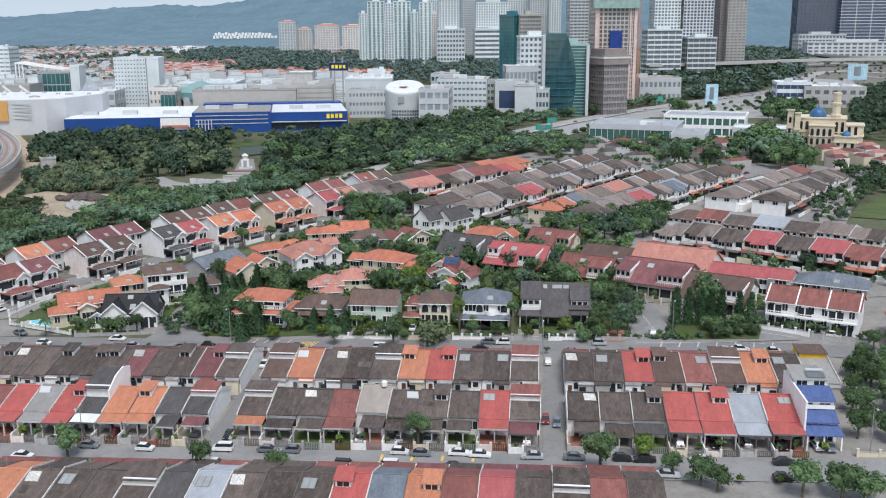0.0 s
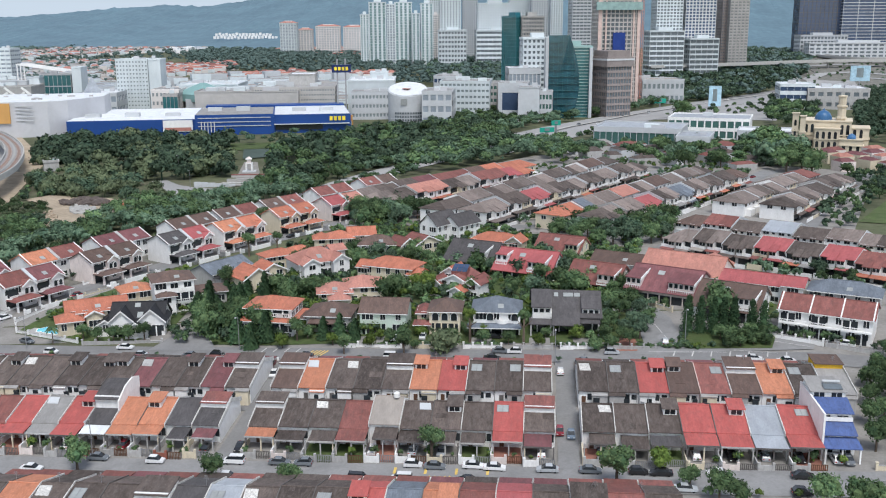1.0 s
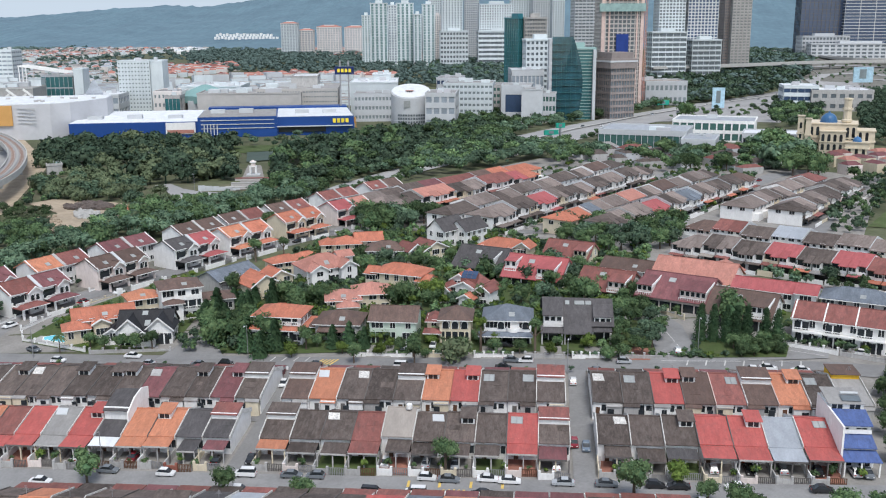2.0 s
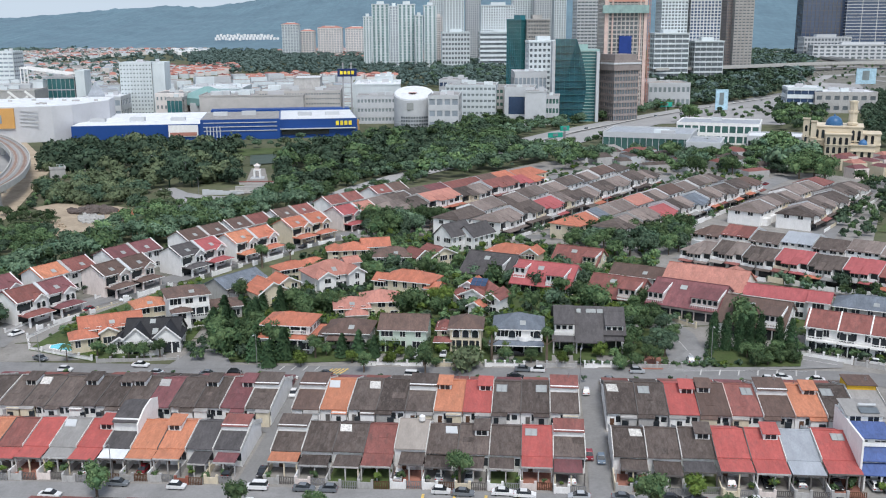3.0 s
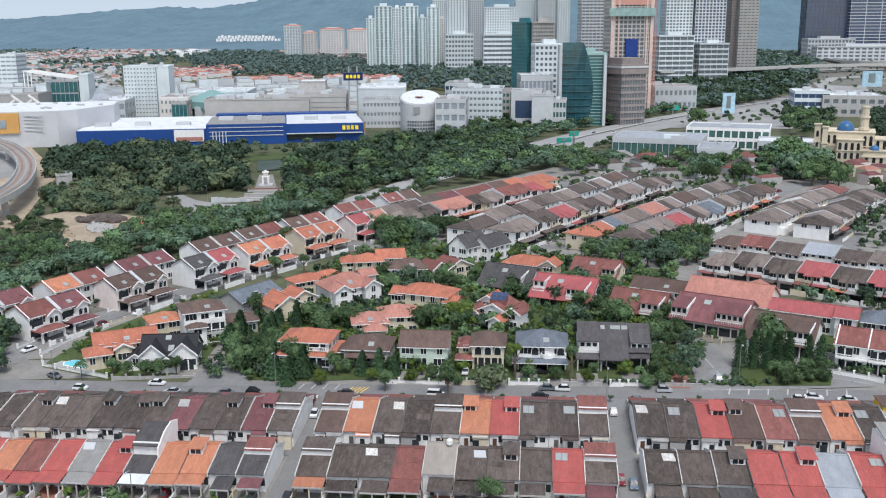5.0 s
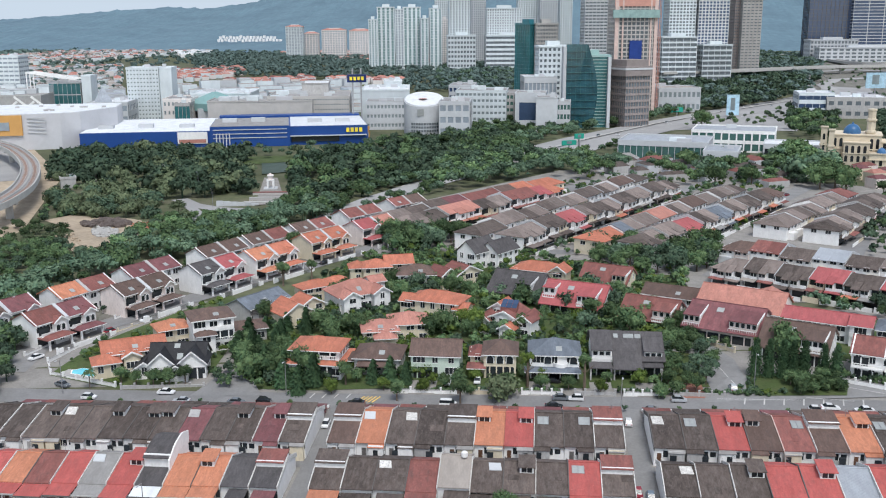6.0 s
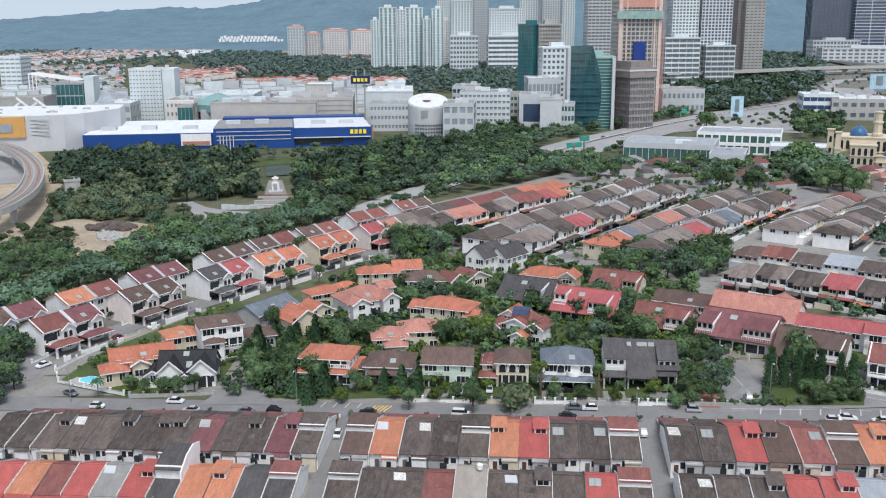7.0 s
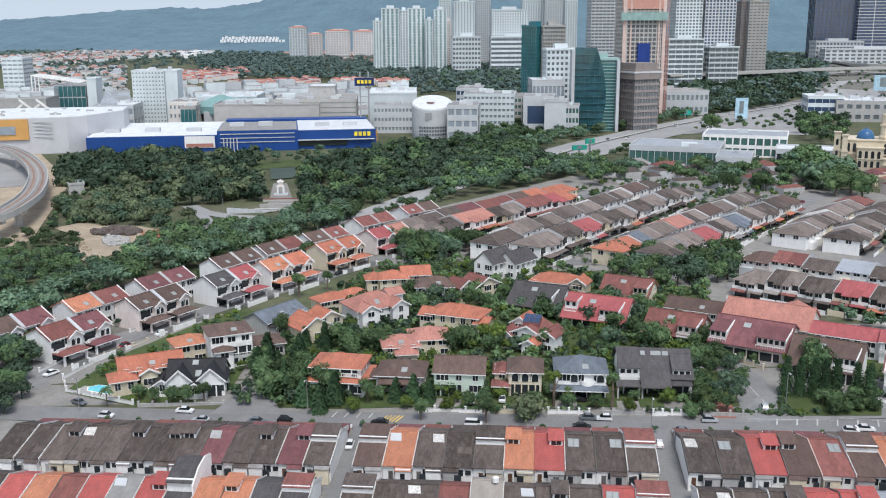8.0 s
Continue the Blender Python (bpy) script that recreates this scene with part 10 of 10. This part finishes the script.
def car(x, y, rz, shape, paint):
    """A parked car: body, glass band, roof, four wheels, lamps."""
    key = shape, paint
    if key not in CAR_PARTS:
        body, cab, roof, w = CAR_SHAPE[shape]
        ms = []
        for prof, wd, zm, ins, mat in ((body, w, 1.0, 0.12, CAR_PAINT[paint]), (cab, w - 0.12, 1.6, 0.34, GLASS["dark"]), (roof, w - 0.36, 1.6, 0.1, CAR_PAINT[paint])):
            bm = bmesh.new()
            loft(bm, prof, wd, wd, zm, ins)
            ms.append(mesh_of("car_part", bm, mat))
        bm = bmesh.new()
        box(bm, -0.19, 0.19, -0.04, 0.04, -0.07, 0.07)
        ms.append(mesh_of("headlight", bm, LAMPGLASS))
        bm = bmesh.new()
        box(bm, -0.17, 0.17, -0.04, 0.04, -0.1, 0.1)
        ms.append(mesh_of("tail_light", bm, LAMPRED))
        CAR_PARTS[key] = ms
    ms = CAR_PARTS[key]
    body, cab, roof, w = CAR_SHAPE[shape]
    words = {"hatch": "small %s hatchback parked by the kerb", "sedan": "%s saloon car parked by the kerb", "van": "%s people carrier parked by the kerb"}[shape] % {"blue": "blue-grey", "red": "dark red"}.get(paint, paint)
    t = thing("car", x, y, terrain(x, y) + 0.2, rz, words, "car", "parked cars")
    t.scale = (0.92, 0.9, 0.92)
    piece("body", ms[0], t)
    piece("glass_band", ms[1], t)
    piece("roof", ms[2], t)
    for sx in (-1, 1):
        for yy in (-0.62, 0.64):
            piece("wheel", WHEEL, t, sx * (w / 2 - 0.12), yy * body[-1][0], 0.31)
        if y > 320:
            continue
        piece("headlight", ms[3], t, sx * (w / 2 - 0.3), body[1][0] + 0.02, body[1][1] - 0.05)
        piece("tail_light", ms[4], t, sx * (w / 2 - 0.28), body[-2][0], body[-2][1] - 0.08)
    return t


for k, (pu, pv, shape, paint) in enumerate(((-34.2, 0.8, "hatch", "white"), (-26.6, 1.0, "sedan", "silver"), (-21.2, 0.6, "hatch", "silver"), (-2.6, 0.8, "hatch", "white"), (8.4, 1.2, "sedan", "grey"), (25.4, 1.0, "hatch", "white"), (31.8, 1.0, "sedan", "black"),
                                             (37.6, 1.2, "hatch", "silver"), (43.6, 0.8, "sedan", "black"), (50.0, 0.6, "hatch", "white"), (52.0, 0.4, "sedan", "grey"), (-66.4, 0.6, "sedan", "black"), (-83.0, 0.9, "hatch", "red"), (-94.0, 0.6, "sedan", "white"))):
    car(*B(pu, pv), -5.6 + 180 * (k % 2), shape, paint)
for vx, vy, vr, shape, paint in ((-14.6, 229.0, -5, "hatch", "white"), (-7.6, 229.5, -5, "hatch", "white"), (9.8, 228.3, 85, "sedan", "black"), (-41.5, 231.5, -6, "sedan", "black")):
    car(vx, vy, vr, shape, paint)
E1, E2 = 84.4, 264.4  # nose along the street, one way and the other
car(-79.0, 168.5, E1, "sedan", "white")
car(-67.8, 172.0, E1, "sedan", "grey")
car(-56.5, 170.2, E1, "hatch", "white")
car(-41.5, 169.1, E2, "van", "white")
car(-41.5, 163.2, E1, "hatch", "white")
car(-32.9, 168.2, E1, "sedan", "grey")
car(-28.5, 167.7, E2, "hatch", "grey")
car(-17.8, 160.7, E1, "van", "black")
car(-10.0, 160.2, E2, "van", "white")
car(-8.2, 165.9, E1, "hatch", "white")
car(-4.2, 165.0, E1, "sedan", "grey")
car(1.4, 159.1, E2, "sedan", "black")
car(2.8, 164.8, E1, "sedan", "white")
car(6.6, 163.8, E1, "sedan", "white")
car(16.0, 162.5, E2, "sedan", "silver")
car(23.5, 161.6, E1, "sedan", "grey")
car(31.8, 160.6, E1, "hatch", "black")
car(35.7, 159.9, E2, "sedan", "black")
car(34.5, 154.4, E1, "sedan", "white")
car(38.5, 153.7, E1, "sedan", "silver")
car(45.5, 159.0, E2, "sedan", "white")
car(59.7, 157.2, E1, "sedan", "black")
car(57.4, 151.3, E1, "hatch", "black")
car(21.9, 175.7, -5.6, "hatch", "blue")
car(19.9, 177.3, -5.6, "hatch", "red")
car(23.4, 205.9, 174, "hatch", "white")
car(-40.8, 209.1, -4, "hatch", "white")
car(-42.4, 214.5, -4, "sedan", "red")
car(-41.5, 174.6, -4, "sedan", "black")
car(-56.4, 221.8, E1, "hatch", "black")
car(-35.2, 219.4, E2, "sedan", "black")
car(-14.6, 217.1, E1, "van", "white")
car(8.7, 214.7, E1, "sedan", "black")
car(10.8, 218.9, E1, "sedan", "grey")
car(14.1, 218.4, E2, "hatch", "white")
car(36.5, 216.2, E1, "hatch", "silver")
car(29.5, 211.3, E1, "sedan", "grey")
car(50.0, 221.5, 175, "hatch", "silver")
car(64.3, 209.3, 80, "hatch", "white")
car(-97.9, 226.6, E1, "hatch", "white")
car(-106.8, 234.0, 60, "sedan", "grey")
car(-80.3, 228.1, E1, "sedan", "white")
car(-75.4, 223.0, E2, "sedan", "silver")
car(-62.6, 221.6, E1, "sedan", "grey")
car(-107.7, 270.4, -32, "hatch", "red")
car(-100.4, 280.1, -32, "hatch", "white")
car(-120.1, 251.3, -32, "sedan", "white")
car(-56.8, 342.2, -35, "sedan", "black")
car(91.4, 216.8, 65, "hatch", "white")
car(67.6, 210.2, E1, "sedan", "white")
car(74.2, 208.4, E2, "sedan", "white")
for k, (cx, cy) in enumerate(((48.8, 409.8), (60.0, 425.8), (77.2, 455.0), (95.7, 483.8), (99.3, 400.2), (111.3, 416.5), (136.0, 453.7), (150.1, 475.0))):
    car(cx, cy, -38 + 180 * (k % 2), ("hatch", "sedan", "van")[k % 3], ("white", "silver", "grey", "red")[k % 4])
HW = [(51.3, 650.0), (69.9, 678.7), (99.6, 730.4), (115.3, 737.0), (144.9, 798.7), (172.3, 828.6), (199.2, 851.1), (243.8, 922.1), (277.6, 963.8), (311.8, 984.1)]
for k, (cx, cy) in enumerate(HW):
    car(cx, cy, -38, ("hatch", "sedan", "van")[k % 3], ("white", "silver", "grey", "white")[k % 4]).location.z += 0.4


# Road markings
def mark(x, y, rz, ln, w, mat, lift=0.235):
    bm = bmesh.new()
    c, s = math.cos(radians(rz)), math.sin(radians(rz))
    pts = [(x + a * c - b * s, y + a * s + b * c) for a, b in ((-ln / 2, -w / 2), (ln / 2, -w / 2), (ln / 2, w / 2), (-ln / 2, w / 2))]
    bm.faces.new([bm.verts.new((p, q, terrain(p, q) + lift)) for p, q in pts])
    tagged(new("road_marking", mesh_of("road_marking", bm, mat)), "worn painted bar on the asphalt", "road marking", kind="structure")


for k in range(9):
    mark(*B(-29 + k * 5.6, -6.0 if k < 4 else -11.0), 84.4, 2.4, 0.5, YPAINT if k < 4 else PAINT)
for k in range(5):
    mark(*B(-23 + k * 0.9, -9.0), 55, 2.6, 0.35, YPAINT)
for k in range(7):
    mark(*B(28 + k * 4.2, 50.6), 70, 3.2, 0.3, PAINT)
for k in range(5):
    mark(*B(-57.5 + k * 0.9, 49.0), 60, 3.4, 0.35, YPAINT)
for k in range(4):
    mark(*B(-69 + k * 2.8, 50.5), 70, 2.6, 0.3, PAINT)
for (mx, my, ma, ml) in ((51.0, 227.6, 95, 14), (54.1, 216.0, 174, 18), (75.8, 221.0, 150, 16), (69.5, 215.0, 165, 10)):
    mark(mx, my, ma, ml, 0.16, PAINT)
for k in range(11):
    for o in (-12, 12):
        f = k / 10
        hx, hy = 33.5, 616.0
        gx, gy = 330.3, 1005.0
        mark(hx + (gx - hx) * f + o * 0.79, hy + (gy - hy) * f - o * 0.61, 52, 9, 0.45, PAINT, 0.75)


# Lamp posts
def lamp_post(x, y, rz, h=8.0):
    t = thing("street_lamp", x, y, terrain(x, y), rz, "slim grey street lamp with a curved arm", "street lamp", "street lamps")
    bm = bmesh.new()
    lathe(bm, [(0.12, -0.5), (0.1, 1), (0.07, h)], 8)
    part("pole", bm, METAL, t)
    bm = bmesh.new()
    slab(bm, [(-0.05, 0, h), (0.05, 0, h), (0.05, 1.6, h + 0.35), (-0.05, 1.6, h + 0.35)], 0.09)
    part("arm", bm, METAL, t)
    bm = bmesh.new()
    box(bm, -0.14, 0.14, 1.4, 2.1, h + 0.22, h + 0.36)
    part("lamp_head", bm, WALL["palegrey"], t)


for px in (22.8, 211.2), (-105.3, 230.0), (-51.8, 225.2), (-68.7, 171.6), (76.6, 161.6), (54.9, 221.9), (-164.7, 532.5), (-140.2, 505.4), (-120.8, 452.4), (-72.4, 521.1), (-135.5, 278.4), (11.1, 590.1):
    lamp_post(*px, 174, 8.5)


# Ramps at ground level, yards and greenery beyond the highway
strip("ramp_road", [(576.9, 1232.8), (528.9, 1283.9), (484.7, 1264.1), (445.0, 1198.4), (429.5, 1125.3), (429.4, 1079.0)], 16, HIGHWAY, 0.8, "pale loop road beside the flyover", "road")
strip("ramp_road", [(633.4, 1350.0), (565.4, 1407.1), (489.4, 1373.7), (432.4, 1238.4), (400.0, 1114.6)], 18, HIGHWAY, 0.9, "pale curving road beneath the flyover", "road")
strip("ramp_road", [(546.3, 1169.3), (517.3, 1208.6), (476.0, 1159.6), (455.9, 1083.7)], 12, HIGHWAY, 0.8, "pale loop road beside the flyover", "road")
patch("highway_verge", [(161.5, 773.4), (235.1, 874.5), (330.0, 972.5), (303.4, 871.7), (258.2, 762.0), (194.1, 780.2)], HIGHWAY, 0.3, "paved service road and parking beside the highway", "paved ground")
wood("verge_trees", [(19, 637), (67, 720), (138, 823), (227, 939), (308, 1022), (291, 1035), (210, 952), (121, 836), (50, 733), (2, 650)], 8, (6, 10), ("forest", "forest", "garden"), 97, "dark trees between highway and office towers", 200, (0.5, 0.7))
wood("verge_trees", [(161.2, 781.5), (210.9, 841.0), (326.1, 961.9), (309.1, 887.0), (271.7, 811.2), (194.2, 796.9)], 13, (4, 7), ("garden", "forest"), 91, "small trees and palms along the service road", 90, (0.4, 0.6))
wood("verge_trees", [(51.1, 589.0), (78.9, 638.1), (114.4, 689.7), (108.6, 651.0), (71.1, 588.5)], 9, (3, 7), ("garden", "forest"), 92, "trees beside the showroom yards", 50, (0.45, 0.65))
wood("verge_trees", [(150.5, 586.3), (190.0, 585.2), (203.2, 552.5), (178.2, 498.0), (158.6, 498.4), (141.6, 516.0)], 8, (5, 10), ("garden", "forest"), 93, "dark trees behind the far house rows", 60, (0.45, 0.65))
wood("verge_trees", [(193.1, 471.6), (234.6, 510.0), (245.8, 488.9), (212.9, 421.3), (185.3, 414.9)], 8, (5, 9), ("garden", "forest"), 94, "trees round the playing field", 60, (0.45, 0.65))

# Rows of solar panels on a villa roof
sx, sy = -0.2, 264.1
SP = thing("solar_array", sx, sy, terrain(sx, sy) + 7.4, -20, "dark blue solar panels on a villa roof", "solar panel")
for i in range(3):
    for j in range(2):
        bm = bmesh.new()
        slab(bm, [(i * 1.5, j * 1.5, j * 0.75), (i * 1.5 + 1.4, j * 1.5, j * 0.75), (i * 1.5 + 1.4, j * 1.5 + 1.4, j * 0.75 + 0.7), (i * 1.5, j * 1.5 + 1.4, j * 0.75 + 0.7)], 0.07)
        part("panel", bm, GLASS["blue"], SP)
bm = bmesh.new()
slab(bm, [(0, 0, -0.1), (4.4, 0, -0.1), (4.4, 2.9, 1.3), (0, 2.9, 1.3)], 1.6)
part("mount", bm, ROOF["redbrown"], SP)


# White houses on the hillside
def hillside_houses():
    rng = random.Random(8)
    bm = bmesh.new()
    for x0, y, zt, n in ((-577.2, 2540, 58.3, 17), (-572.9, 2500, 51.8, 19)):
        for k in range(n):
            x = x0 + k * 8.6
            z = zt + rng.uniform(-1.5, 1.5)
            box(bm, x - 2.9, x + 2.9, y - 4, y + 4, z - 7, z)
    tagged(new("hillside_houses", mesh_of("hillside_houses", bm, WALL["white"])), "rows of small white houses on the hillside", "houses", kind="stuff")


hillside_houses()
wood("woodland", [(-154.5, 278.6), (-139.8, 273.9), (-129.2, 261.1), (-121.0, 239.5), (-120.2, 228.0), (-127.9, 222.4)], 4.2, (4.5, 7), ("garden", "forest"), 95, "dense garden trees at the street corner", 40, (0.45, 0.6))
wood("verge_trees", [(-73.5, 239.9), (-65.9, 239.5), (-58.2, 229.4), (-61.7, 227.3), (-68.9, 230.7)], 3.0, (2, 4), ("shrub", "shrubdark"), 96, "hedge shrubs at the side street mouth", 30, (0.45, 0.6))
